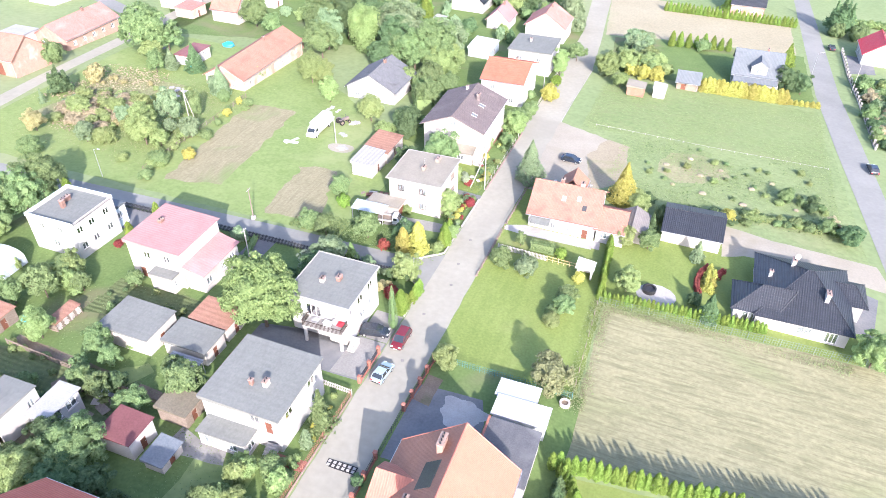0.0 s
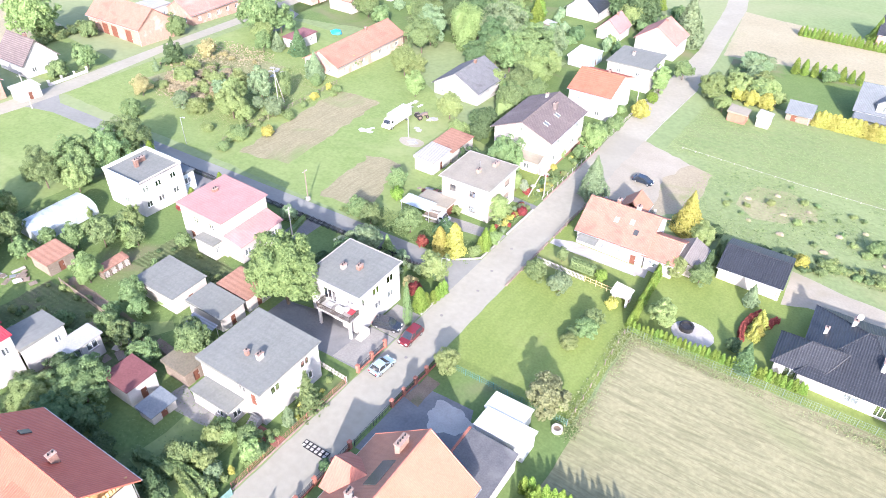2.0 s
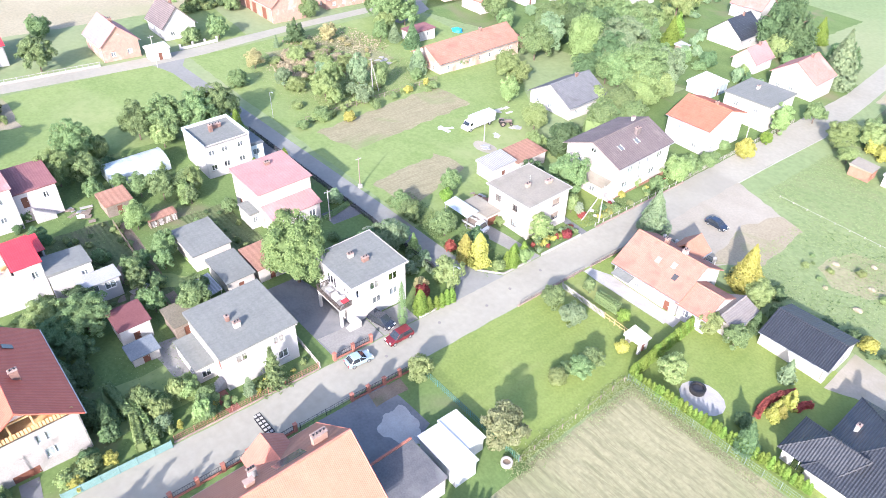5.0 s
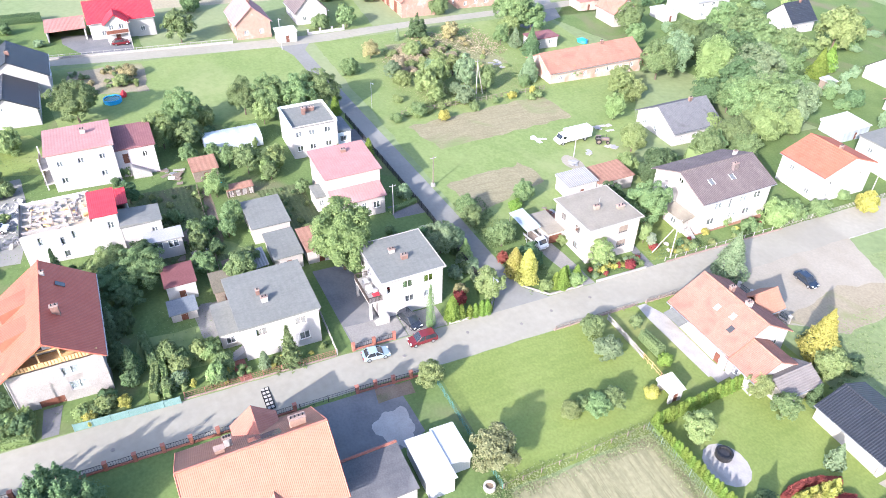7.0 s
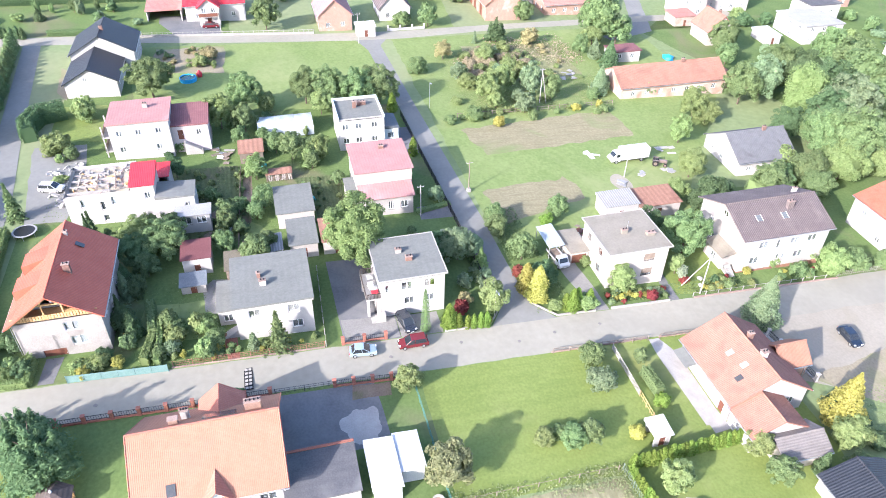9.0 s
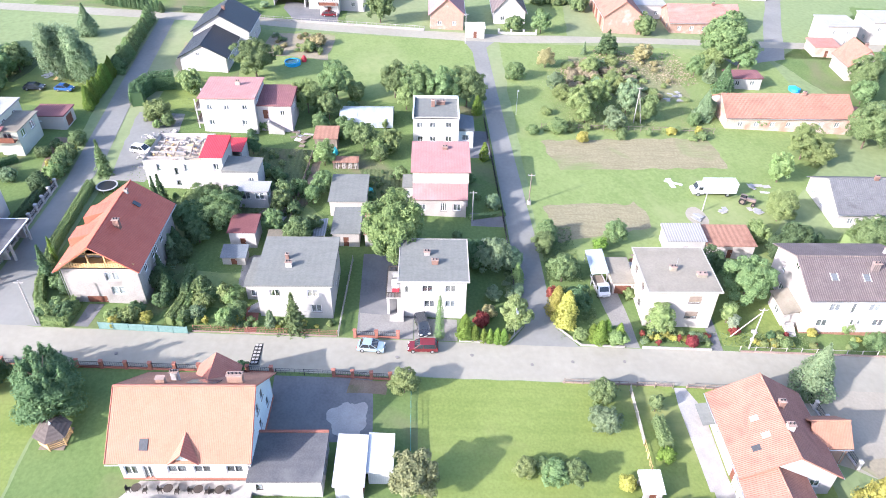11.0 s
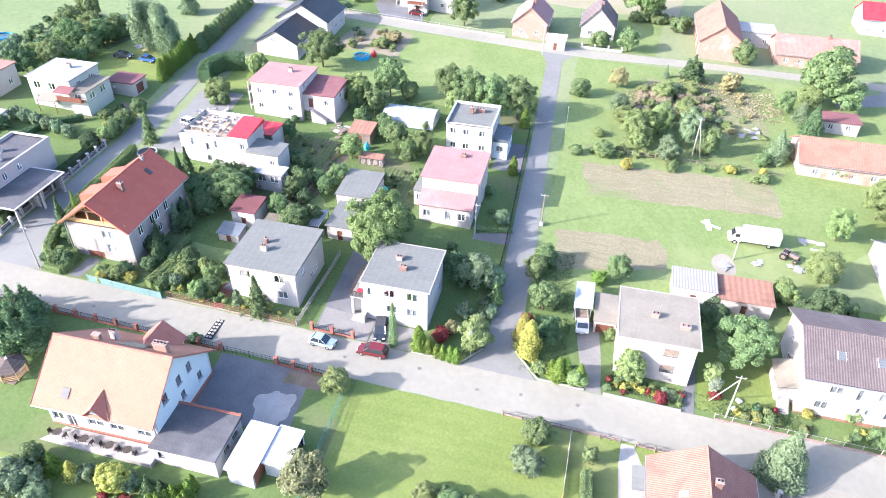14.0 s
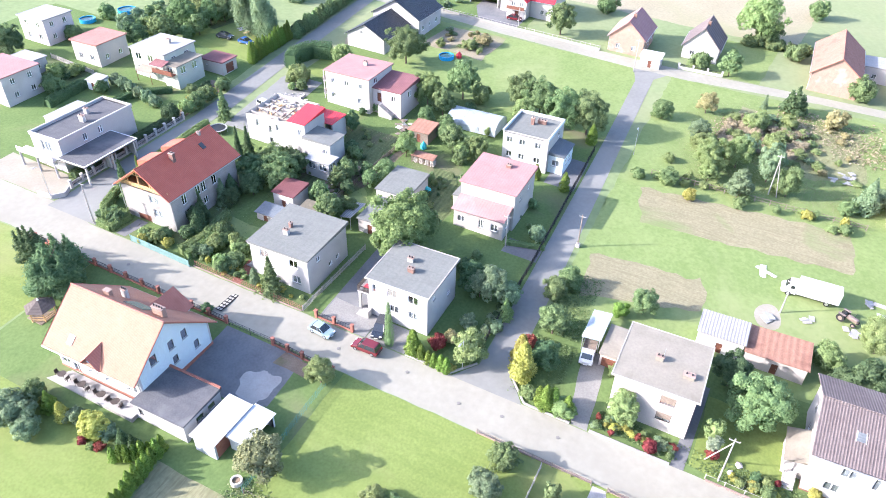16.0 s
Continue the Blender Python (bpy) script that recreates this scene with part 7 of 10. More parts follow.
plant("tree", -104.6, 101.6, 3.7, 7.4, OLIVE)
plant("tree", -109.0, 106.4, 2.9, 7.4, OLIVE)
plant("tree", -106.8, 112.6, 2.8, 8.4, BLUEGREEN)
plant("tree", -103.4, 116.6, 2.2, 6.8, GREEN)
plant("tree", -116.4, 97.4, 2.3, 5.0, BLUEGREEN)
plant("tree", -113.6, 112.6, 2.3, 5.6, OLIVE)
plant("tree", -128.4, 134.8, 2.2, 6.0, GREEN)
plant("cone", -126.6, 138.4, 2.0, 5.6, BLUEGREEN)
plant("tree", -98.3, 108.2, 2.5, 4.9, BLUEGREEN)
plant("tree", -129.4, 96.8, 2.4, 4.8, AUTUMN)
plant("tree", -108.7, 59.8, 3.5, 8.5, GREEN)
plant("tree", -105.9, 65.2, 4.3, 9.5, GREEN)
plant("tree", -104.7, 70.9, 4.3, 9.5, GREEN)
plant("tree", -105.9, 76.0, 4.3, 9.5, GREEN)
plant("tree", -103.1, 62.5, 2.4, 5.9, OLIVE)
plant("tree", -106.1, 46.9, 3.8, 9.1, GREEN)
plant("tree", -99.3, 41.5, 3.2, 7.8, LIGHTGREEN)
plant("tree", -97.2, 46.2, 2.6, 6.2, GREEN)
plant("tree", -57.8, 32.6, 3.7, 6.8, GREEN)
plant("tree", -56.2, 28.2, 3.2, 5.6, DARKGREEN)
plant("tree", -61.6, 28.6, 3.1, 5.4, OLIVE)
plant("tree", -63.0, 33.4, 2.3, 4.6, DARKGREEN)
plant("tree", -53.2, 30.0, 2.4, 4.4, DARKGREEN)
plant("spruce", -48.5, 27.2, 2.1, 5.2, BLUEGREEN)
plant("cone", -51.2, 27.0, 1.7, 4.6, DARKGREEN)
plant("tree", -58.3, 40.9, 1.6, 3.9, GREEN)
plant("tree", -81.4, 33.2, 1.8, 4.5, DARKGREEN)
plant("tree", -68.8, 48.3, 2.0, 4.8, GREEN)
plant("tree", -65.7, 46.9, 1.7, 4.0, GREEN)
plant("tree", -56.3, 48.4, 1.7, 4.1, GREEN)
plant("tree", -78.5, 47.5, 2.2, 5.2, LIGHTGREEN)
plant("tree", -84.7, 54.7, 2.7, 6.6, GREEN)
plant("tree", -84.6, 60.1, 2.2, 5.3, LIGHTGREEN)
plant("tree", -82.3, 57.9, 1.6, 4.0, LIGHTGREEN)
plant("tree", -92.2, 49.6, 1.5, 3.7, GREEN)
plant("tree", -91.8, 45.0, 1.8, 4.2, GREEN)
plant("tree", -66.0, 42.2, 1.8, 4.4, GREEN)
plant("tree", -10.4, 83.2, 2.0, 3.6, GREEN)
plant("shrub", -11.6, 79.6, 1.5, 2.0, OLIVE)
plant("shrub", -12.2, 82.0, 1.2, 1.7, GREEN)
plant("tree", -10.5, 85.7, 1.8, 3.9, GREEN)
plant("tree", -2.0, 92.9, 2.2, 4.9, OLIVE)
plant("tree", -4.4, 106.1, 1.9, 4.2, OLIVE)
plant("tree", -0.2, 106.7, 2.2, 4.4, GREEN)
plant("tree", 34.5, 89.5, 3.2, 6.2, LIGHTGREEN)
plant("tree", 30.8, 126.5, 1.8, 3.1, GREEN)
plant("tree", -21.3, 187.2, 3.8, 6.6, LIGHTGREEN)
plant("tree", -16.5, 193.6, 3.7, 6.3, OLIVE)
plant("tree", -11.1, 198.2, 3.5, 6.0, OLIVE)
plant("tree", -16.5, 180.5, 2.5, 4.3, LIGHTGREEN)
plant("tree", -6.3, 193.4, 2.6, 4.5, OLIVE)
plant("tree", 25.2, 199.3, 3.1, 6.8, DARKGREEN)
plant("tree", 29.4, 198.9, 2.7, 6.0, DARKGREEN)
plant("tree", -89.0, 182.1, 6.0, 13.3, DARKGREEN)
plant("tree", -79.3, 179.8, 6.5, 14.2, BLUEGREEN)
plant("tree", -65.0, 168.9, 6.2, 13.7, GREEN)
plant("tree", -69.9, 166.8, 5.1, 11.2, GREEN)
plant("tree", -64.0, 177.0, 5.2, 11.5, BLUEGREEN)
plant("tree", -96.1, 197.8, 6.1, 13.5, GREEN)
plant("tree", -103.4, 179.6, 5.2, 11.4, GREEN)
plant("tree", -91.3, 202.5, 5.4, 12.0, GREEN)
plant("tree", -57.0, 144.1, 3.7, 8.1, GREEN)
plant("tree", -78.5, 163.3, 3.7, 8.0, DARKGREEN)
plant("tree", -96.0, 163.2, 4.8, 10.6, GREEN)
plant("tree", -153.4, 53.8, 4.1, 9.1, GREEN)
plant("tree", -152.3, 98.4, 3.0, 6.6, GREEN)
plant("tree", -54.2, 86.9, 2.0, 4.4, GREEN)
plant("tree", -49.0, 76.6, 2.4, 5.3, BLUEGREEN)
plant("tree", -68.6, 44.7, 1.3, 3.1, GREEN)
plant("tree", -57.0, 41.7, 1.7, 4.1, GREEN)
plant("tree", -53.1, 46.4, 2.8, 6.1, GREEN)
plant("tree", -63.1, 41.9, 1.8, 4.3, GREEN)
plant("tree", -87.9, 51.8, 1.9, 4.8, GREEN)
plant("tree", -80.9, 58.1, 1.6, 3.9, GREEN)
plant("tree", -84.8, 58.6, 2.0, 4.8, GREEN)
plant("tree", -74.4, 62.2, 1.4, 3.4, GREEN)
plant("tree", -49.3, 81.1, 2.1, 4.7, BLUEGREEN)
plant("willow", -109.5, -15.3, 3.9, 11.5, BLUEGREEN)
plant("willow", -108.5, -9.0, 3.8, 11.5, BLUEGREEN)
plant("willow", -110.5, -12.4, 3.2, 10.0, BLUEGREEN)
plant("tree", -94.0, -28.3, 3.1, 6.8, GREEN)
plant("tree", -88.5, -32.1, 2.8, 6.1, DARKGREEN)
plant("tree", -92.6, -39.6, 2.6, 5.7, BLUEGREEN)
plant("tree", -103.4, -31.0, 3.5, 7.8, GREEN)
plant("tree", -101.8, -24.8, 2.5, 5.5, GREEN)
plant("tree", -70.0, -52.3, 3.2, 7.0, DARKGREEN)
plant("shrub", -67.3, -50.9, 2.2, 3.5, GREEN)
plant("shrub", -66.8, -34.3, 2.1, 3.3, OLIVE)
plant("shrub", -69.5, -32.6, 1.8, 2.8, OLIVE)
plant("shrub", -62.2, -29.8, 2.3, 3.6, GREEN)
plant("shrub", -67.1, -21.2, 1.7, 2.7, DARKGREEN)
plant("shrub", -99.0, -26.2, 2.2, 3.5, GREEN)
plant("tree", -108.1, -26.5, 2.9, 6.4, GREEN)
plant("tree", -111.5, -24.8, 2.9, 6.4, GREEN)
plant("shrub", -83.0, -47.2, 2.3, 3.6, GREEN)
plant("shrub", -96.9, -50.6, 2.4, 3.8, GREEN)
plant("shrub", -72.9, 0.2, 2.1, 3.3, GREEN)
plant("shrub", -77.8, -0.3, 1.3, 2.1, YELLOW)
plant("shrub", -69.7, -0.0, 1.8, 2.9, LIGHTGREEN)
plant("shrub", -65.9, -1.0, 2.0, 3.2, DARKGREEN)
plant("shrub", -81.6, -0.2, 1.9, 3.0, GREEN)
plant("shrub", -113.2, -38.6, 3.6, 5.7, GREEN)
plant("shrub", -111.7, -32.1, 3.5, 5.6, OLIVE)
plant("tree", -93.7, -30.1, 2.9, 6.5, OLIVE)
plant("shrub", -114.0, -27.9, 2.9, 4.6, GREEN)
plant("shrub", -120.6, -4.6, 2.0, 3.4, GREEN)
plant("shrub", -127.0, -5.4, 2.0, 3.2, LIGHTGREEN)
plant("shrub", -115.2, -4.0, 2.0, 3.2, DARKGREEN)
plant("shrub", -133.4, -6.0, 1.9, 3.0, GREEN)
plant("cone", -134.2, -18.1, 2.7, 8.0, BLUEGREEN)
plant("tree", -120.4, -38.1, 3.3, 7.3, GREEN)
plant("shrub", -92.7, 10.2, 1.6, 2.5, OLIVE)
plant("shrub", -90.7, 14.1, 1.4, 2.6, GREEN)
plant("shrub", -78.6, 16.7, 1.1, 2.0, GREEN)
plant("shrub", -76.2, 0.0, 2.0, 3.2, GREEN)
plant("shrub", -72.3, -0.9, 1.5, 2.4, YELLOW)
plant("tree", -110.4, 104.0, 2.1, 4.3, OLIVE)
plant("tree", -115.0, 107.8, 2.2, 4.4, BLUEGREEN)
plant("tree", -103.6, 108.4, 1.7, 3.5, BLUEGREEN)
plant("tree", -101.3, 102.2, 2.0, 4.0, OLIVE)
plant("shrub", -130.0, 108.7, 2.2, 2.9, OLIVE)
plant("shrub", -132.5, 114.4, 2.0, 2.8, OLIVE)
plant("shrub", -137.4, 123.6, 2.6, 4.2, AUTUMN)
plant("shrub", -117.0, 121.5, 1.4, 1.8, OLIVE)
plant("shrub", -103.8, 115.2, 1.5, 1.9, LIGHTGREEN)
plant("shrub", -95.0, 109.2, 1.4, 2.2, GREEN)
plant("cone", -106.0, 130.5, 2.5, 7.4, BLUEGREEN)
plant("shrub", -103.2, 127.4, 1.7, 2.7, GREEN)
plant("shrub", -104.3, 93.9, 1.3, 1.7, OLIVE)
plant("shrub", -95.1, 89.9, 1.4, 2.2, GREEN)
plant("shrub", -92.8, 100.2, 1.4, 2.2, YELLOW)
plant("shrub", -179.0, 104.2, 3.9, 6.2, GREEN)
plant("shrub", -171.7, 112.4, 2.7, 4.4, GREEN)
plant("round", -178.1, 101.4, 5.9, 13.6, LIGHTGREEN)
plant("shrub", -156.1, 128.2, 3.5, 5.6, GREEN)
plant("shrub", -207.6, 115.6, 3.2, 5.1, GREEN)
plant("shrub", -88.4, 149.4, 3.1, 5.0, OLIVE)
plant("tree", -90.0, 146.7, 3.7, 8.1, LIGHTGREEN)
plant("tree", -107.1, 180.8, 4.5, 9.8, GREEN)
plant("tree", -90.5, 198.9, 5.2, 11.4, GREEN)
plant("tree", -105.0, 202.8, 5.5, 12.0, GREEN)
plant("tree", -115.6, 204.5, 4.9, 10.8, GREEN)
plant("tree", -79.2, 184.3, 4.1, 9.1, GREEN)
plant("tree", -73.5, 188.1, 3.5, 7.7, GREEN)
plant("tree", -74.8, 167.7, 3.8, 8.5, GREEN)
plant("tree", -95.4, 229.0, 6.6, 14.5, OLIVE)
plant("cone", -83.4, 209.1, 2.8, 8.5, THUJAGREEN)
plant("cone", -86.2, 216.6, 2.6, 7.7, THUJAGREEN)
plant("tree", -66.9, 154.4, 2.7, 6.0, LIGHTGREEN)
plant("tree", -58.1, 146.6, 3.1, 6.8, GREEN)
plant("tree", -56.2, 130.7, 2.9, 6.3, DARKGREEN)
plant("shrub", -67.8, 179.5, 3.0, 4.9, OLIVE)
plant("willow", -88.6, 174.8, 4.8, 12.0, LIGHTGREEN)
plant("tree", -97.5, 169.8, 5.0, 11.6, BLUEGREEN)
plant("tree", -96.5, 180.3, 5.4, 12.8, DARKGREEN)
plant("tree", -78.1, 173.5, 5.2, 11.5, DARKGREEN)
plant("tree", -81.6, 191.9, 4.6, 10.2, GREEN)
plant("shrub", -56.2, 154.6, 3.4, 5.4, GREEN)
plant("cone", 8.8, 271.4, 2.7, 8.1, THUJAGREEN)
plant("tree", -31.0, 194.0, 2.7, 5.9, GREEN)
plant("pine", -43.5, 224.8, 3.5, 8.3, DARKGREEN)
plant("pine", -41.8, 235.9, 3.6, 8.7, DARKGREEN)
plant("pine", 43.7, 263.1, 4.9, 11.9, DARKGREEN)
plant("shrub", 49.5, 258.5, 3.1, 5.0, GREEN)
plant("shrub", 46.2, 210.3, 2.6, 4.2, GREEN)
plant("shrub", 45.4, 189.9, 2.4, 3.8, GREEN)
plant("shrub", 42.8, 259.0, 2.7, 4.3, GREEN)
plant("tree", -125.9, 177.3, 4.4, 9.7, GREEN)
plant("tree", -118.1, 173.5, 2.9, 6.3, GREEN)

# rows of clipped thujas
def thuja_row(pts, step, r, h, material=None, jitter=0.12):
    rng = random.Random(len(pts) + int(h * 10))
    for (x0, y0), (x1, y1) in zip(pts, pts[1:]):
        n = max(1, round(math.hypot(x1 - x0, y1 - y0) / step))
        for k in range(n):
            f = (k + 0.5) / n
            s = rng.uniform(0.88, 1.12)
            plant("column", x0 + (x1 - x0) * f + rng.uniform(-jitter, jitter), y0 + (y1 - y0) * f + rng.uniform(-jitter, jitter), r * s, h * s, material or THUJAGREEN, "hedge row of thujas")


thuja_row([(-6.0, 53.6), (6.4, 55.2), (18.0, 56.6), (30.0, 58.0)], 0.95, 0.72, 3.2)
thuja_row([(-6.6, 106.5), (-5.8, 89.0)], 0.62, 0.66, 2.4)
thuja_row([(-5.4, 88.7), (8.0, 90.2), (20.0, 91.3)], 0.7, 0.55, 2.2)
thuja_row([(-4.4, 53.4), (-1.2, 49.4)], 0.8, 0.7, 3.0)
thuja_row([(4.0, 188.6), (25.5, 190.2)], 1.15, 1.6, 3.9, YELLOW)
thuja_row([(26.0, 190.4), (34.0, 191.4)], 1.4, 0.9, 1.6, YELLOW)
thuja_row([(-13.0, 259.0), (31.0, 262.5)], 1.3, 0.9, 3.4)
thuja_row([(-95.0, -3.6), (-112.0, -4.4)], 1.3, 1.0, 5.0, THUJAGREEN)
thuja_row([(-112.5, -3.4), (-146.0, -6.4)], 2.2, 1.6, 4.2, GREEN)
thuja_row([(-155.1, -21.4), (-151.6, -4.6)], 1.3, 0.9, 3.0, DARKGREEN)


def hedge(pts, w, h, material, label):
    """A clipped hedge: leaves all over a rounded bar."""
    rng = np.random.default_rng(int(abs(pts[0][0] * 10)) + 3)
    x0, y0 = pts[0]
    e = site("hedge", x0, y0, label, "hedge")
    z00 = ground_z(x0, y0)
    C, N, V2, F2 = [], [], [], []
    for (ax, ay), (bx, by) in zip(pts, pts[1:]):
        l = math.hypot(bx - ax, by - ay)
        d, nn = np.array(((bx - ax) / l, (by - ay) / l)), np.array((-(by - ay) / l, (bx - ax) / l))
        m = int(l * (w + 2 * h) * 60)
        s = rng.uniform(-0.15, l + 0.15, m)
        a = rng.uniform(0, math.pi, m)
        cx, cz = np.cos(a), np.sin(a) ** 0.45
        off = np.sign(cx) * np.abs(cx) ** 0.45 * w / 2 * rng.uniform(0.9, 1.12, m)
        z = cz * h * rng.uniform(0.9, 1.1, m) * rng.uniform(0.35, 1, m) ** (np.abs(cx) > 0.6)
        px, py = ax + d[0] * s + nn[0] * off, ay + d[1] * s + nn[1] * off
        gz = np.array([ground_z(u, v) for u, v in zip(px, py)])
        C.append(np.stack([px - x0, py - y0, gz - z00 + z], axis=1))
        N.append(np.stack([nn[0] * cx, nn[1] * cx, np.sin(a)], axis=1))
        core = B()
        q = [(ax - nn[0] * w * 0.4, ay - nn[1] * w * 0.4), (bx - nn[0] * w * 0.4, by - nn[1] * w * 0.4), (bx + nn[0] * w * 0.4, by + nn[1] * w * 0.4), (ax + nn[0] * w * 0.4, ay + nn[1] * w * 0.4)]
        k0 = len(V2)
        for up in (-0.2, h * 0.86):
            V2 += [(u - x0, v - y0, ground_z(u, v) - z00 + up) for u, v in q]
        F2 += [tuple(i + k0 for i in f) for f in ((3, 2, 1, 0), (4, 5, 6, 7), (0, 1, 5, 4), (1, 2, 6, 5), (2, 3, 7, 6), (3, 0, 4, 7))]
        core.free()
    V, F = leaf_quads(rng, np.concatenate(C), np.concatenate(N), 0.2)
    n = len(V)
    raw_part("foliage", list(V) + V2, F + [tuple(i + n for i in f) for f in F2], material, e)


hedge([(-39.0, 31.6), (-34.2, 30.6)], 1.2, 1.7, LIGHTGREEN, "clipped green garden hedge by the fence")
hedge([(-45.5, 30.8), (-39.6, 31.4)], 1.3, 1.8, GREEN, "clipped dark green garden hedge")
hedge([(-67.5, 7.3), (-50.0, 8.0), (-40.6, 10.0), (-36.5, 11.6), (-34.6, 14.0), (-37.4, 16.4)], 1.3, 1.7, LIGHTGREEN, "clipped boundary hedge along the lane")
hedge([(-67.0, -0.2), (-41.0, -0.6)], 1.4, 1.6, DARKGREEN, "dark clipped hedge inside the garden wall")
hedge([(-15.5, 98.2), (-19.5, 98.0)], 1.4, 1.9, GREEN, "short clipped hedge on the lawn")
hedge([(-98.4, 5.6), (-101.6, 4.6), (-106.4, 6.0), (-108.2, 10.6)], 3.0, 3.6, DARKGREEN, "tall dark clipped hedge curving round a lawn")
hedge([(-62.5, 152.0), (-57.0, 141.0)], 4.0, 4.5, LIGHTGREEN, "broad overgrown light green hedge")
hedge([(-75.0, -9.0), (-70.0, -14.5), (-64.0, -15.5)], 1.2, 1.3, DARKGREEN, "low clipped garden hedge")
hedge([(9.4, 96.8), (8.9, 98.5), (8.9, 100.8), (9.4, 103.2), (10.5, 105.4)], 0.9, 0.9, REDLEAF, "curved low dark red hedge round a bed")
hedge([(12.2, 102.5), (12.4, 104.0), (13.1, 105.1)], 0.9, 0.9, REDLEAF, "short low dark red hedge by the bed")
plant("cone", 10.4, 98.9, 0.9, 2.1, YELLOW, "yellow bed conifers")
plant("cone", 10.4, 100.6, 0.9, 2.1, YELLOW, "yellow bed conifers")
plant("cone", 10.6, 102.6, 0.9, 2.1, YELLOW, "yellow bed conifers")
plant("cone", 11.5, 102.5, 0.9, 2.1, YELLOW, "yellow bed conifers")
plant("cone", 11.3, 100.1, 0.9, 2.1, YELLOW, "yellow bed conifers")
plant("cone", 10.8, 104.1, 0.9, 2.1, YELLOW, "yellow bed conifers")
plant("cone", 11.0, 98.5, 0.9, 2.1, YELLOW, "yellow bed conifers")
for k in range(6):
    plant("shrub", -71.2 + 0.64 * k, -21.5 + 2.9 * k, 1.35, 2.9, BLUEGREEN, "row of clipped round bushes")


# ---- loose ground cover ----
def tufts(name, label, n, where, size, material, seed, rows=0.0, tall=1.0, category="grass", soft=0.0):
    """Countless small blades and leaves over an area: one object. where: (x0, x1, y0, y1) boxes; rows: spacing of swaths along x."""
    rng = np.random.default_rng(seed)
    areas = np.array([(b[1] - b[0]) * (b[3] - b[2]) for b in where])
    P = []
    for b, m in zip(where, (n * areas / areas.sum()).astype(int)):
        x, y = rng.uniform(b[0], b[1], m), rng.uniform(b[2], b[3], m)
        if rows:
            y = y + 0.55 * np.sin(y * 2 * math.pi / rows + 0.8 * np.sin(x * 0.12)) * rows / 6
        keep = np.sin(x * 0.23 + 1.3 * np.sin(y * 0.17)) + np.sin(y * 0.31 + x * 0.11) + rng.normal(0, 1.0, m) > -0.6
        P.append(np.stack([x[keep] + rng.normal(0, soft, keep.sum()), y[keep] + rng.normal(0, soft, keep.sum())], axis=1))
    P = np.concatenate(P)
    z = np.array([ground_z(a, b) for a, b in P]) + 0.05
    C = np.column_stack([P, z + size * 0.3 * tall])
    N = rng.normal(0, 1, (len(C), 3)) * np.array((1, 1, 0.5)) + np.array((0, 0, 1.6))
    N /= np.linalg.norm(N, axis=1)[:, None]
    V, F = leaf_quads(rng, C, N, size, 1.0)
    base = np.repeat(z, 3)
    V[:, 2] = np.maximum(base + (V[:, 2] - base) * min(1.0, tall), base - 0.04)
    return tagged(raw_part(name, V, F, material, None), label, category, kind="stuff")


FRESHGRASS = leaf_mat("grass_blades", (0.18, 0.245, 0.09), (0.27, 0.33, 0.15))
DULLGRASS = leaf_mat("garden_weeds", (0.11, 0.17, 0.065), (0.21, 0.28, 0.12))
tufts("meadow_grass", "rough tufts of meadow grass", 26000, [(-11, 34, 124, 186), (-21, -11, 152, 186)], 0.3, FRESHGRASS, 12, tall=0.3)
tufts("garden_weeds", "low garden plants and weeds", 14000, [(-104, -56, 12, 64), (-62, -34, 14, 44)], 0.17, DULLGRASS, 13, category="plants")
tufts("wild_growth", "wild grasses and scrub on waste ground", 22000, [(-136, -102, 98, 130)], 0.17, leaf_mat("scrub", (0.23, 0.25, 0.125), (0.32, 0.325, 0.175)), 14, category="scrub", soft=4.0)
tufts("field_margin", "uncut strip of tall dry grass at the field edge", 7000, [(-6.4, -3.8, 64, 88.5), (-4, 32, 86.8, 88.2)], 0.2, leaf_mat("tall_dry_grass", (0.2, 0.23, 0.1), (0.27, 0.285, 0.15)), 15, soft=0.5)
tufts("garden_plants", "mixed garden plants along the street", 9000, [(-46, -34, 87, 93.6), (-37, -34, 99.5, 127), (-62, -47, 87, 93)], 0.24, DULLGRASS, 16, category="plants")


# ---- yards, drives, beds ----
patch("tilled_plot", [(-92.4, 91), (-97.0, 128.6), (-84.9, 129.5), (-80.8, 94)], TILLED, "dry tilled strip with rows", "field", edge=0.9)
patch("tilled_plot", [(-68.4, 88.6), (-70.4, 107), (-63, 108.5), (-57.5, 90)], TILLED, "dry half-overgrown tilled plot", "field", edge=1.3)
# Dark paving carries the house's shade; the pale patch below is its sunlit part.
patch("yard", [(-25.5, 47), (-25.5, 60.2), (-21, 60.6), (-16.6, 60.8), (-15.2, 57), (-14.6, 47.4), (-21.2, 47.2)], PAVING, "grey paved yard before the garage, darkened for shade", "yard")
rng = random.Random(8)
# Pale sheet laid where sunlight reaches the yard.
patch("yard_patch", [(-18.5 + 3.1 * r * math.cos(k * 0.1309), 57.6 + 2.5 * r * math.sin(k * 0.1309)) for k, r in [(k, 1 + 0.14 * math.sin(k * 0.39 + 1) + 0.1 * math.sin(k * 0.785) + rng.uniform(-0.04, 0.04)) for k in range(48)]], CONCRETE, "pale worn patch of the yard, sunlight in its colour", "yard")
patch("flower_bed", [(-25.2, 57.2), (-25.2, 62.4), (-22.8, 62.2), (-23.0, 57.0)], SOIL, "dark planted bed inside the fence", "bed", edge=0.2)
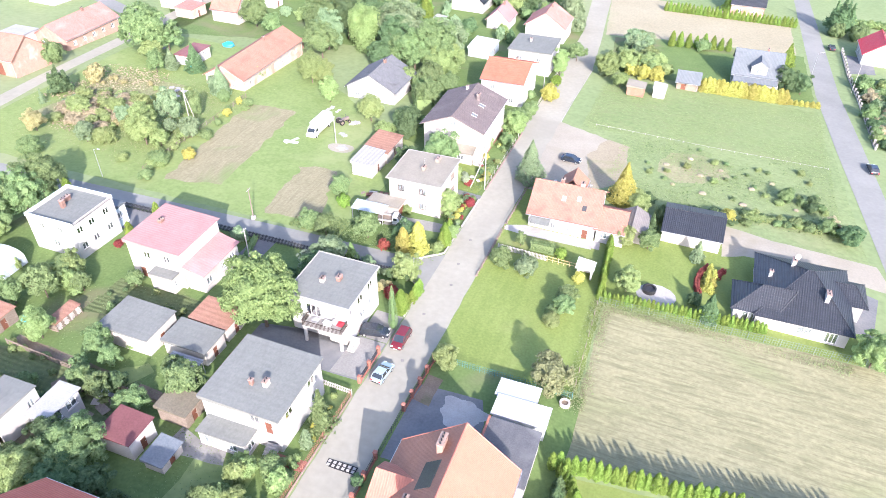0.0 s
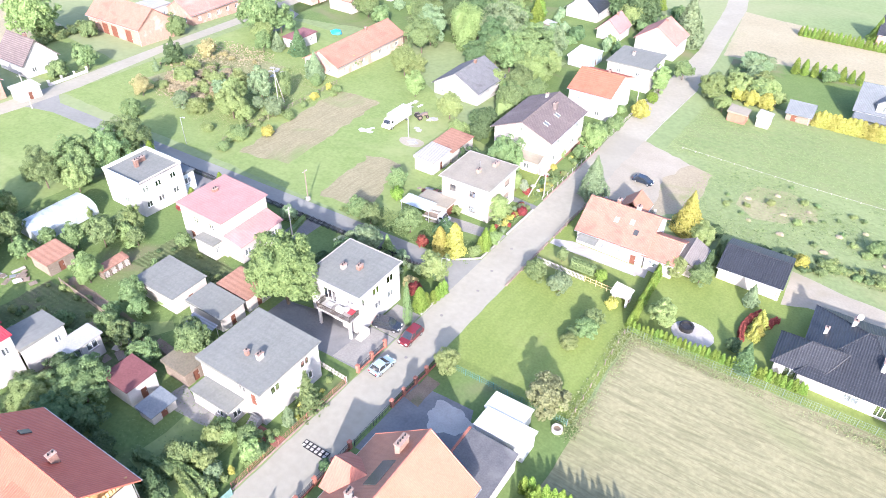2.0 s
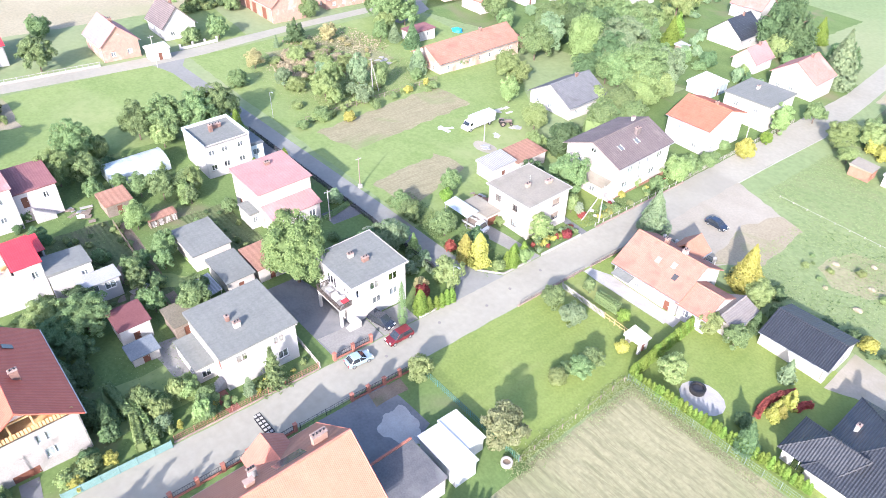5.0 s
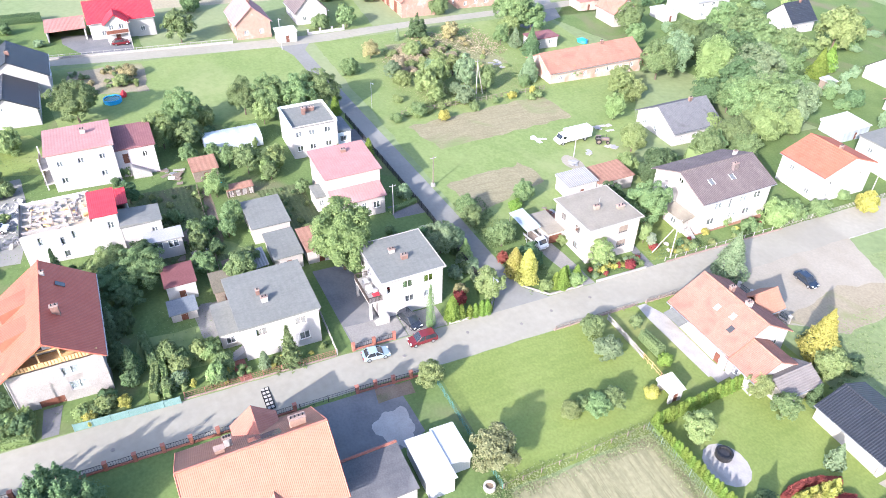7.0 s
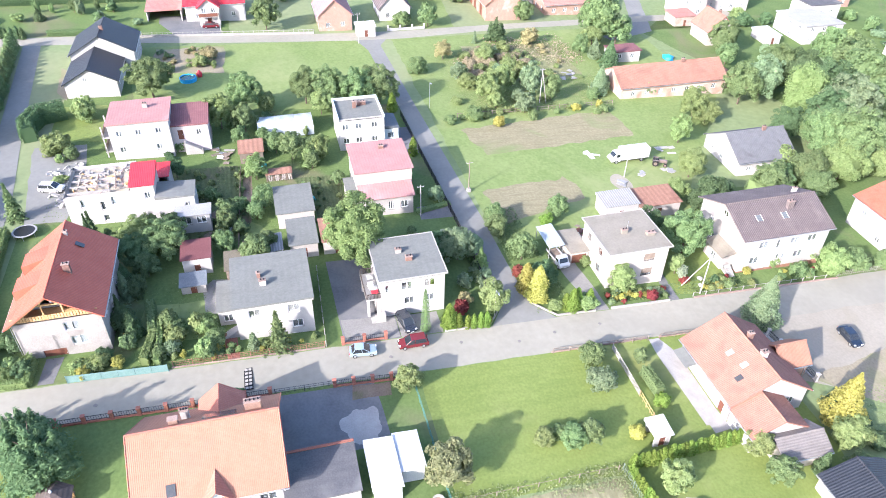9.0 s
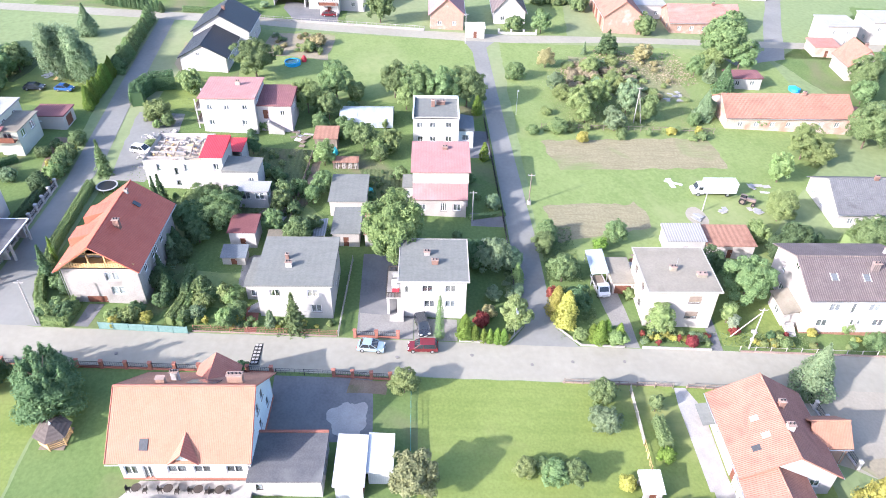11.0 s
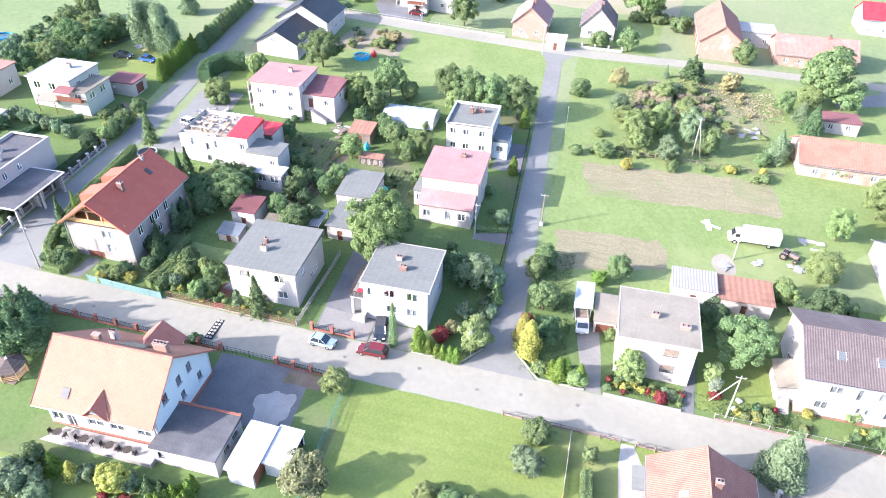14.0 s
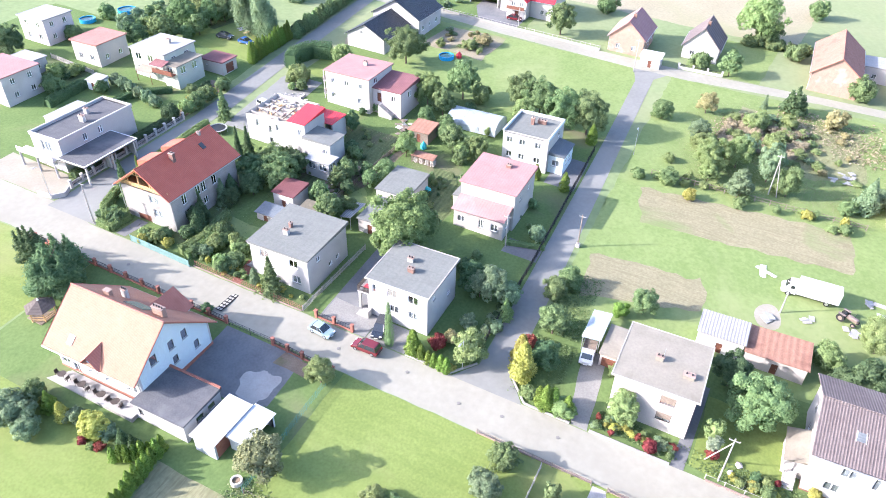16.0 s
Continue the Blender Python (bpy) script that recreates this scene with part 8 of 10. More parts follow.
# Dark grey here takes in the shade over the drive's back end.
patch("drive", [(-52, 57.0), (-33, 57.4), (-33, 65.6), (-37.4, 65.6), (-38, 62.8), (-52, 62.4)], PAVING, "paved drive beside the white house, shade in its grey", "drive")
patch("drive", [(-37.4, 65.7), (-33.0, 65.7), (-33.0, 72.0), (-37.4, 72.0)], WORNCONCRETE, "small paved parking place before the house", "drive")
patch("drive", [(-46.5, 94.2), (-36.8, 95.8), (-33, 96.8), (-33, 98.9), (-37.6, 98.7), (-46.5, 97.8)], WORNCONCRETE, "cracked concrete drive with grass edges", "drive", edge=0.15)
patch("drive", [(-95, 74.4), (-84.0, 74.4), (-84.0, 80.4), (-95, 80.0)], PAVING, "grey paved yard beside the house", "drive")
patch("drive", [(-65.0, 75.2), (-61.0, 75.2), (-61.0, 81.4), (-65.0, 81.3)], PAVING, "grey paved drive to the lane", "drive")
patch("garden_path", [(-25.7, 102.0), (-22.6, 101.8), (-9.6, 102.2), (-9.6, 105.0), (-22.4, 105.0), (-25.7, 103.6)], CONCRETE, "pale concrete terrace beside the house", "path")
patch("drive", [(12.6, 110.0), (12.4, 121), (21, 119.5), (39, 118.5), (41, 110.5), (25, 112.6), (16.5, 112)], GRAVEL, "wide pale drive to the garage", "drive", edge=0.2)
patch("garden_path", [(33.0, 97), (36, 97), (38, 108), (33, 110)], PAVING, "paved forecourt of the bungalow", "drive")
patch("patio", [(2.8 + 3.3 * math.cos(a / 14 * 2 * math.pi), 93.9 + 2.9 * math.sin(a / 14 * 2 * math.pi)) for a in range(14)], CONCRETE, "round pale patio in the lawn", "patio")
patch("yard", [(-41.4, -17), (-34.4, -17), (-34.6, 1.2), (-38.4, 1.0), (-41.2, -2.4)], GRAVEL, "bright paved forecourt of the modern house", "yard")
patch("yard", [(-96, 6.4), (-79.4, 8.2), (-70, 9.4), (-70, 15.8), (-79.2, 16.8), (-86, 17), (-96, 16)], ASPHALTDARK, "rubble-strewn yard of the building site", "yard", edge=0.4)
patch("drive", [(-37.8, 17.9), (-33.2, 17.5), (-33.2, 19.4), (-37.8, 20.1)], PAVING, "concrete ramp down to the cellar garage", "drive")
patch("garden_path", [(-38.5, 40.6), (-33.0, 41.4), (-33.0, 43.0), (-38.5, 42.6)], BRICKRED, "red brick path to the steps", "path")
patch("garden_path", [(-82, 45.2), (-56, 44.0), (-56, 45.4), (-82, 46.8)], SOIL, "trodden earth path along the garden fence", "path", edge=0.25)
patch("lawn", [(-113, 9), (-99, 8.4), (-96.5, 20), (-104, 22.5), (-113, 18)], LAWN, "sunny lawn inside the curved hedge", "lawn", edge=0.3)
patch("kitchen_garden", [(-84, 30), (-60, 32), (-60, 46), (-84, 44)], VEGPLOT, "dark planted kitchen garden plots", "garden", edge=0.6)
patch("kitchen_garden", [(-78, 54), (-62, 58), (-62, 63), (-78, 63)], VEGPLOT, "dug garden soil with vegetables", "garden", edge=0.6)
patch("lawn", [(-46, 64.6), (-54, 73.8), (-54, 80.8), (-37.5, 81.0), (-37.5, 73.8)], GARDEN, "garden grass by the lane, shade in its colour", "lawn", edge=0.2)
patch("lawn", [(-38, 28), (-46, 30), (-46, 40), (-38, 39)], BRIGHTGRASS, "small sunny lawn between shrubs", "lawn", edge=0.3)
patch("bare_ground", [(-14, 122), (-8, 130), (-9, 146), (-14, 148), (-17, 138)], DRYEARTH, "trampled brown verge of the gravel yard", "ground", edge=0.8)
patch("terrace", [(-18.0, 104.4), (-9.0, 105.3), (-8.8, 108.6), (-8.2, 102.7), (-15.0, 102.6)], CONCRETE, "pale concrete terrace behind the old house", "terrace")
patch("lawn", [(-46.5, 112.2), (-34.0, 112.0), (-34.0, 123.0), (-46.5, 123.2)], LAWN, "sunny garden lawn beside the street", "lawn", edge=0.4)
patch("garden_path", [(-33.0, 109.7), (-33.0, 111.4), (-48.0, 112.1), (-48.0, 110.8)], PAVING, "grey paved path beside the house", "path")
patch("garden_bed", [(-84.0, -6.0), (-68.0, -3.0), (-67.5, 0.6), (-84.0, -1.2)], SOIL, "planted bank along the lane", "bed", edge=0.4)
IRONLID = mat("worn_iron_lid", (0.19, 0.18, 0.165), (0.24, 0.225, 0.205), 0.7, 0.2, scale=3, fine=10)
for x, y in ((-29.5, 63.4), (-30.4, 74.0), (-29.0, 82.5), (-29.8, 88.4), (-30.2, 96.0), (-28.4, 25.0)):
    e = site("manhole_cover", x, y, "round dark iron manhole cover in asphalt", "manhole", group="manhole covers", lift=LIFT[0] * 0)
    part("lid", cyl(B(), (0, 0, 0.0), (0, 0, 0.1), 0.26, n=16), IRONLID, e)

# ---- kerbs and low walls ----
def line(pts, step):
    """Points along a broken line, with the way of each."""
    out = []
    for (x0, y0), (x1, y1) in zip(pts, pts[1:]):
        l = math.hypot(x1 - x0, y1 - y0)
        n = max(1, round(l / step))
        for k in range(n):
            a, b = k / n, (k + 1) / n
            out.append(((x0 + (x1 - x0) * a, y0 + (y1 - y0) * a), (x0 + (x1 - x0) * b, y0 + (y1 - y0) * b)))
    return out


UNIT = {}


def unit_box(name, material, length, width, height, bevel=0.015):
    key = (name, material.name, round(length, 1), width, height)
    if key not in UNIT:
        bm = box(B(), 0.01, length - 0.01, -width / 2, width / 2, -0.35, height, bevel)
        me = bpy.data.meshes.new(name)
        bm.to_mesh(me)
        bm.free()
        me.materials.append(material)
        UNIT[key] = me
    return UNIT[key]


def kerb(pts, label, material=None, width=0.18, height=0.16, step=2.0, name="kerb", piece="kerb_stone", category="kerb"):
    x0, y0 = pts[0]
    e = site(name, x0, y0, label, category, kind="structure" if name == "kerb" else "")
    z0 = ground_z(x0, y0)
    for (ax, ay), (bx, by) in line(pts, step):
        l = math.hypot(bx - ax, by - ay)
        o = new(piece, unit_box(piece, material or KERB, l, width, height))
        o.parent = e
        dz = ground_z(bx, by) - ground_z(ax, ay)
        o.matrix_basis = Matrix.Translation((ax - x0, ay - y0, ground_z(ax, ay) - z0)) @ Euler((0, -math.atan2(dz, l), math.atan2(by - ay, bx - ax))).to_matrix().to_4x4()


kerb([(-33.0, 72.2), (-33.0, 79.2), (-36.4, 81.9)], "pale concrete kerb round the garden corner", height=0.3, width=0.22)
kerb([(-36.6, 87.0), (-33.1, 90.2), (-33.0, 96.6)], "pale concrete kerb round the corner bed", height=0.3, width=0.22)
kerb([(-33.0, 99.2), (-33.0, 109.6)], "low concrete garden wall by the street", height=0.4, width=0.22)
kerb([(-26.0, 86.4), (-26.0, 101.8)], "low brick edging along the lawn", material=DULLBRICK, height=0.22, width=0.25)
kerb([(-25.9, 103.8), (-25.6, 118.6)], "low brick edging along the old house", material=DULLBRICK, height=0.22, width=0.25)
kerb([(-33.1, 34.0), (-33.1, 54.6)], "low brown garden edging along the street", material=DULLBRICK, height=0.18)
kerb([(-33.0, 114.0), (-33.0, 142.0)], "low brick wall along the front gardens", material=DULLBRICK, height=0.22, width=0.25)
kerb([(-150.8, 20), (-150.0, 45), (-149.4, 66)], "low pale wall along the village street", height=0.6, width=0.25, name="garden_wall", piece="wall_block", category="wall")
kerb([(-149.9, 86.5), (-150.8, 97.0)], "low white wall along the cottage garden", material=WHITE, height=0.7, width=0.25, name="garden_wall", piece="wall_block", category="wall")
kerb([(-38.2, 1.4), (-36.4, 2.4), (-34.8, 1.2), (-34.4, -2)], "curved white forecourt wall", material=WHITE, height=0.9, width=0.3, step=1.0, name="garden_wall", piece="wall_block", category="wall")
kerb([(-26.1, 152), (-26.0, 165), (-25.4, 190)], "pale kerb edge beside the meadow", height=0.1)


# ---- fences ----
PALEGREEN = mat("pale_green_wire", (0.13, 0.18, 0.145), (0.18, 0.23, 0.19), 0.7, scale=3, fine=10)


def fence(pts, h, style, label, step=2.4, material=None, group=""):
    x0, y0 = pts[0]
    z0 = ground_z(x0, y0)
    e = site("fence", x0, y0, label, "fence", group=group)
    segs = line(pts, step)
    mt = material or GREENMETAL
    posts = [s[0] for s in segs] + [segs[-1][1]]
    for (px, py) in posts:
        p = Vector((px - x0, py - y0, ground_z(px, py) - z0))
        if style == "pillar":
            bm = box(B(), -0.22, 0.22, -0.22, 0.22, -0.4, h + 0.1, 0.02)
            bm.transform(Matrix.Translation(p))
            o = part("pillar", bm, mt, e)
            bm = box(B(), -0.28, 0.28, -0.28, 0.28, h + 0.1, h + 0.2, 0.04)
            bm.transform(Matrix.Translation(p))
            part("pillar_cap", bm, mt, o)
        else:
            r = 0.05 if style == "mesh" else 0.07
            part("post", cyl(B(), p - Vector((0, 0, 0.3)), p + Vector((0, 0, h + 0.06)), r, n=6), mt, e)
    for (ax, ay), (bx, by) in segs:
        a = Vector((ax - x0, ay - y0, ground_z(ax, ay) - z0))
        b = Vector((bx - x0, by - y0, ground_z(bx, by) - z0))
        d = b - a
        l = math.hypot(d.x, d.y)
        m = Matrix(((d.x / l, -d.y / l, 0, a.x), (d.y / l, d.x / l, 0, a.y), (d.z / l, 0, 1, a.z), (0, 0, 0, 1)))
        n, w, rw = {"mesh": (6, 0.012, 0.014), "pillar": (11, 0.02, 0.03), "board": (9, 0.07, 0.05), "close": (15, 0.066, 0.05), "rail": (2, 0.03, 0.045), "tape": (1, 0.01, 0.02)}[style]
        us = [0.06]
        for k in range(1, n):
            us += [l * k / n - w, l * k / n + w]
        us.append(l - 0.06)
        zs = [0.06]
        for f in {"mesh": (0.34, 0.66, 0.98), "pillar": (0.35, 0.95), "rail": (0.45, 0.93), "board": (0.3, 0.8), "close": (0.3, 0.8), "tape": (0.9,)}[style]:
            zs += [h * f - rw, h * f + rw]
        if style in ("board", "close"):
            zs.append(h)
        bm = lattice(us, zs, lambda i, j: (i % 2 == 1 and style != "tape") or j % 2 == 1, m, 0.03)
        part("panel", bm, {"pillar": DARKMETAL}.get(style, mt), e)
        if style == "pillar":
            bm = B()
            d = (b - a).normalized() * 0.24
            s = Vector((-d.y, d.x, 0)) * 0.5
            hexa(bm, (a + d - s - Vector((0, 0, 0.3)), b - d - s - Vector((0, 0, 0.3)), b - d + s - Vector((0, 0, 0.3)), a + d + s - Vector((0, 0, 0.3))), (a + d - s + Vector((0, 0, 0.3)), b - d - s + Vector((0, 0, 0.3)), b - d + s + Vector((0, 0, 0.3)), a + d + s + Vector((0, 0, 0.3))))
            bmesh.ops.recalc_face_normals(bm, faces=bm.faces[:])
            part("base_wall", bm, mt if mt in (BRICKRED, WHITE) else CONCRETE, e)


fence([(-25.8, 8), (-25.9, 46.6)], 1.2, "pillar", "red brick pillar fence with iron panels", 3.15, BRICKRED)
fence([(-25.7, 55.0), (-25.3, 65.2)], 1.2, "pillar", "red brick pillar fence by the yard", 2.6, BRICKRED)
fence([(-25.7, 47.2), (-25.7, 54.8)], 1.2, "mesh", "dark iron sliding yard gate", 3.8, DARKMETAL)
fence([(-32.9, 21.2), (-32.6, 33.6)], 1.3, "close", "faded turquoise metal garden fence by the street", 2.2, TURQUOISE)
fence([(-33.3, 34.2), (-33.3, 54.6)], 1.0, "mesh", "low rusty wire fence along the gardens", 2.4, RUSTIRON)
fence([(-33.2, 54.8), (-50.0, 55.4)], 1.1, "board", "pale garden fence between the plots", 2.4, CONCRETE)
fence([(-33.2, 57.2), (-33.2, 63.4)], 1.2, "pillar", "pinkish brick pillar fence before the drive", 3.0, BRICKRED)
fence([(-36.8, 81.3), (-60.0, 81.1), (-100.0, 79.6)], 1.4, "board", "dark metal fence along the lane", 2.5, DARKMETAL)
fence([(-25.2, 65.5), (-12.0, 65.7), (-5.4, 65.8)], 1.3, "mesh", "green wire mesh fence along the lawn", 2.4)
fence([(-5.4, 66.0), (-5.8, 87.4)], 0.9, "tape", "old wire fence at the field edge", 2.6, WOOD)
fence([(-5.6, 87.9), (10, 88.5), (34, 89.6)], 1.4, "mesh", "pale green wire mesh fence beside the field", 2.5, PALEGREEN)
fence([(-25.8, 86.6), (-25.6, 101.8)], 1.0, "rail", "low brown iron fence along the street", 2.4, WOOD)
fence([(-24.9, 95.6), (-16.0, 95.5)], 1.2, "board", "grey concrete garden fence", 2.2, CONCRETE)
fence([(-16.0, 95.5), (-8.2, 95.4)], 1.2, "rail", "yellow painted garden railing", 2.0, NEWWOOD)
fence([(-25.6, 103.8), (-25.4, 118.4)], 1.0, "rail", "low brown iron fence by the old house", 2.4, WOOD)
fence([(-25.2, 120.4), (-13.5, 122.4)], 1.4, "pillar", "white pillar fence by the parking yard", 2.4, WHITE)
fence([(-33.3, 114.0), (-33.3, 142.0)], 0.8, "tape", "low dull post fence along the front gardens", 2.4, CONCRETE)
kerb([(-67.2, 1.0), (-38.6, 1.2)], "white rendered panels of the garden wall", material=WHITE, height=1.0, width=0.14, step=2.6, name="garden_wall", piece="wall_panel", category="wall")
fence([(-67.2, 1.2), (-38.6, 1.4)], 1.5, "pillar", "white pillar garden wall along the lane", 2.6, WHITE)
fence([(-33.4, 142.4), (-33.8, 190)], 1.1, "mesh", "wire fence before the street gardens", 2.6, KERB)
fence([(-150.6, 20), (-150.0, 45), (-149.6, 66)], 1.2, "rail", "pale railing on the garden wall", 2.5, KERB)
fence([(-150.1, 86.5), (-151.0, 97)], 1.2, "pillar", "white pillars of the cottage garden", 3.4, WHITE)
fence([(-97.6, 92), (-99.5, 131)], 1.2, "rail", "old leaning garden fence with grey posts", 2.8, WOOD)
fence([(-18.0, 154.2), (8, 154.1), (22, 154.6), (33.5, 155.0)], 0.35, "tape", "low pale tape line across the meadow", 3.0, CREAM)
fence([(-82.0, 44.7), (-55.4, 43.5)], 1.1, "board", "old plank fence across the gardens", 2.4, WOOD)


# ---- poles ----
def pole(x, y, h, label, strut=None, lamp=False, material=None, category="pole", name="utility_pole", arm=1.0):
    e = site(name, x, y, label, category)
    part("mast", cyl(B(), (0, 0, -0.6), (0, 0, h), 0.13 if not lamp else 0.07, 0.08 if not lamp else 0.045, 10), material or WOOD, e)
    if strut:
        part("strut", cyl(B(), (strut[0], strut[1], -0.5), (0.05, 0, h * 0.92), 0.1, 0.07), material or WOOD, e)
    if lamp:
        part("arm", cyl(B(), (0, 0, h - 0.1), (arm, 0, h + 0.25), 0.04), METAL, e)
        hd = part("lamp_head", box(B(), arm - 0.1, arm + 0.5, -0.12, 0.12, h + 0.17, h + 0.32, 0.04), METAL, e)
        part("lens", box(B(), arm, arm + 0.45, -0.09, 0.09, h + 0.14, h + 0.17), FRAMEWHITE, hd)
    else:
        part("crossarm", box(B(), -0.06, 0.06, -0.6, 0.6, h - 0.42, h - 0.34), CONCRETE, e)
        for k in (-0.6, 0.0, 0.6):
            part("insulator", cyl(B(), (0, k, h - 0.33), (0, k, h - 0.16), 0.04, 0.03, 6), CONCRETE, e)
    return e


pole(-102.6, 113.6, 8.6, "pale concrete power pole with leaning strut", strut=(0.4, 1.6), material=CONCRETE)
pole(-68.6, 86.2, 6.6, "dark wooden pole on concrete foot")
pole(-33.7, 115.5, 8.1, "pale concrete power pole with strut", strut=(-2.6, -2.2), material=CONCRETE)
pole(-69.0, 119.2, 6.5, "pale concrete pole beside junk", material=CONCRETE)
pole(-33.4, 12.3, 8.0, "concrete power pole at the corner", material=CONCRETE)
pole(-141.8, 77.0, 8.2, "concrete power pole at the junction", material=CONCRETE)
pole(-103.2, 87.0, 6.2, "thin grey street lamp on grass", lamp=True, material=METAL, name="street_lamp", category="lamp")
pole(-34.6, 80.4, 5.4, "pale street lamp at the lane", lamp=True, material=METAL, name="street_lamp", category="lamp")
pole(-34.6, 1.0, 6.6, "grey street lamp by the wall", lamp=True, material=METAL, name="street_lamp", category="lamp")
pole(-62.4, 75.4, 6.4, "grey concrete pole before the pink-roofed house", material=CONCRETE)
pole(-152.6, 42.0, 7.0, "concrete pole by the village street", material=CONCRETE)
pole(-34.4, 168.0, 8.0, "concrete power pole along the street", material=CONCRETE)
pole(33.0, 214.0, 7.5, "street lamp along the far road", lamp=True, material=METAL, name="street_lamp", category="lamp")
bm = box(B(), -0.35, 0.35, -0.35, 0.35, -0.2, 0.7, 0.05)
e = site("pole_foot", -68.6, 86.2, "orange-brown concrete pole foot", "pole foot")
part("block", bm, CONCRETE, e)


# ---- vehicles ----
def paint(name, c, rough=0.25):
    m = mat(name, c, tuple(min(1.0, v * 1.08) for v in c), rough, 0.0, scale=2, fine=20, bump=0.02, glossy=0.6)
    m.node_tree.nodes["Principled BSDF"].inputs["Coat Weight"].default_value = 0.6
    return m


RED, SILVERBLUE, NEARBLACK, BLUE, WHITEPAINT = paint("red_paint", (0.13, 0.014, 0.018)), paint("silver_blue_paint", (0.27, 0.35, 0.39)), paint("black_paint", (0.02, 0.025, 0.035)), paint("blue_paint", (0.03, 0.1, 0.3)), paint("white_paint", (0.55, 0.56, 0.57))
LAMPGLASS = mat("lamp_lens", (0.75, 0.76, 0.76), (0.8, 0.8, 0.8), 0.15, scale=4, fine=20, bump=0.0)
REDLENS = mat("tail_lens", (0.45, 0.02, 0.02), (0.5, 0.03, 0.03), 0.2, scale=4, fine=20, bump=0.0)
CARGLASS = mat("tinted_car_glass", (0.02, 0.025, 0.03), (0.03, 0.035, 0.04), 0.05, scale=4, fine=20, bump=0.0, glossy=0.9)


def section(bm, profile, y0, y1, inset=0.0):
    """A body from a side profile (x, z), drawn in by inset at its sides' top."""
    zs = [p[1] for p in profile]
    zmid = (min(zs) + max(zs)) / 2
    rings = []
    for y in (y0, y1):
        rings.append([bm.verts.new((x, y * (1 - (inset if z > zmid else 0.0)), z)) for x, z in profile])
    n = len(profile)
    for k in range(n):
        bm.faces.new((rings[0][k], rings[0][(k + 1) % n], rings[1][(k + 1) % n], rings[1][k]))
    bm.faces.new(rings[0][::-1])
    bm.faces.new(rings[1])
    bmesh.ops.recalc_face_normals(bm, faces=bm.faces[:])
    return bm


def wheels(e, xs, w, r):
    for x in xs:
        for s in (-1, 1):
            y = s * (w / 2 - 0.1)
            t = part("wheel", cyl(B(), (x, y - 0.1, r), (x, y + 0.1, r), r, n=16), RUBBER, e)
            part("rim", cyl(B(), (x, y + s * 0.09, r), (x, y + s * 0.115, r), r * 0.62, n=12), METAL, t)


def car(x, y, yaw, material, label, l=4.2, w=1.75, h=1.48, wagon=False):
    e = site("car", x, y, label, "car", yaw, lift=LIFT[0] + 0.01)
    a = l / 2
    bm = section(B(), [(-a, 0.3), (a - 0.05, 0.3), (a, 0.55), (a - 0.15, 0.75), (a - 1.05, 0.92), (-a + 0.05, 0.95), (-a - 0.02, 0.6)], -w / 2, w / 2, 0.06)
    bmesh.ops.bevel(bm, geom=bm.edges[:], offset=0.06, segments=2, affect="EDGES", profile=0.6)
    part("body", bm, material, e)
    r0 = -a + (0.12 if wagon else 0.3)
    cab = [(r0, 0.9), (a - 0.95, 0.88), (a - 1.75, h - 0.04), (r0 + (0.28 if wagon else 0.55), h - 0.04)]
    bm = section(B(), cab, -w / 2 + 0.05, w / 2 - 0.05, 0.14)
    part("cabin_glass", bm, CARGLASS, e, "tinted glass cabin of the car")
    rf = [(r0 + (0.2 if wagon else 0.45), h - 0.1), (a - 1.7, h - 0.1), (a - 1.85, h), (r0 + (0.35 if wagon else 0.65), h)]
    bm = section(B(), rf, -w / 2 + 0.16, w / 2 - 0.16, 0.04)
    bmesh.ops.bevel(bm, geom=bm.edges[:], offset=0.03, segments=1, affect="EDGES", profile=0.5)
    part("roof", bm, material, e)
    for s in (-1, 1):
        for x0, x1 in ((a - 0.98, a - 1.78), (-0.12, -0.2), (r0 + 0.05, r0 + (0.3 if wagon else 0.55))):
            bm = cyl(B(), (x0, s * (w / 2 - 0.06), 0.9), (x1, s * (w / 2 - 0.17), h - 0.06), 0.045, n=6)
            part("pillar", bm, material, e)
        part("headlight", box(B(), a - 0.28, a - 0.04, s * (w / 2 - 0.45), s * (w / 2 - 0.08), 0.6, 0.76, 0.03), LAMPGLASS, e)
        part("tail_light", box(B(), -a - 0.03, -a + 0.1, s * (w / 2 - 0.35), s * (w / 2 - 0.08), 0.62, 0.86, 0.02), REDLENS, e)
        part("mirror", box(B(), a - 1.25, a - 1.1, s * (w / 2), s * (w / 2 + 0.16), 0.9, 1.03, 0.03), material, e)
    part("bumper", box(B(), a - 0.08, a + 0.03, -w / 2 + 0.12, w / 2 - 0.12, 0.32, 0.5, 0.04), DARKPLASTIC, e)
    part("bumper", box(B(), -a - 0.06, -a + 0.05, -w / 2 + 0.12, w / 2 - 0.12, 0.34, 0.52, 0.04), DARKPLASTIC, e)
    part("number_plate", box(B(), a + 0.03, a + 0.045, -0.26, 0.26, 0.36, 0.47), FRAMEWHITE, e)
    wheels(e, (a - 0.8, -a + 0.78), w, 0.31)
    return e


car(-30.9, 59.7, 84, SILVERBLUE, "pale blue hatchback parked on the street", 3.9)
car(-31.2, 67.0, -91, RED, "dark red estate car parked at the kerb", 4.3, wagon=True, h=1.6)
car(-35.4, 66.9, 12, NEARBLACK, "black car parked before the house", 4.4, wagon=True, h=1.6)
car(-19.8, 133.4, -4, paint("dark_blue_paint", (0.012, 0.02, 0.035)), "dark blue hatchback on the gravel yard", 4.2)
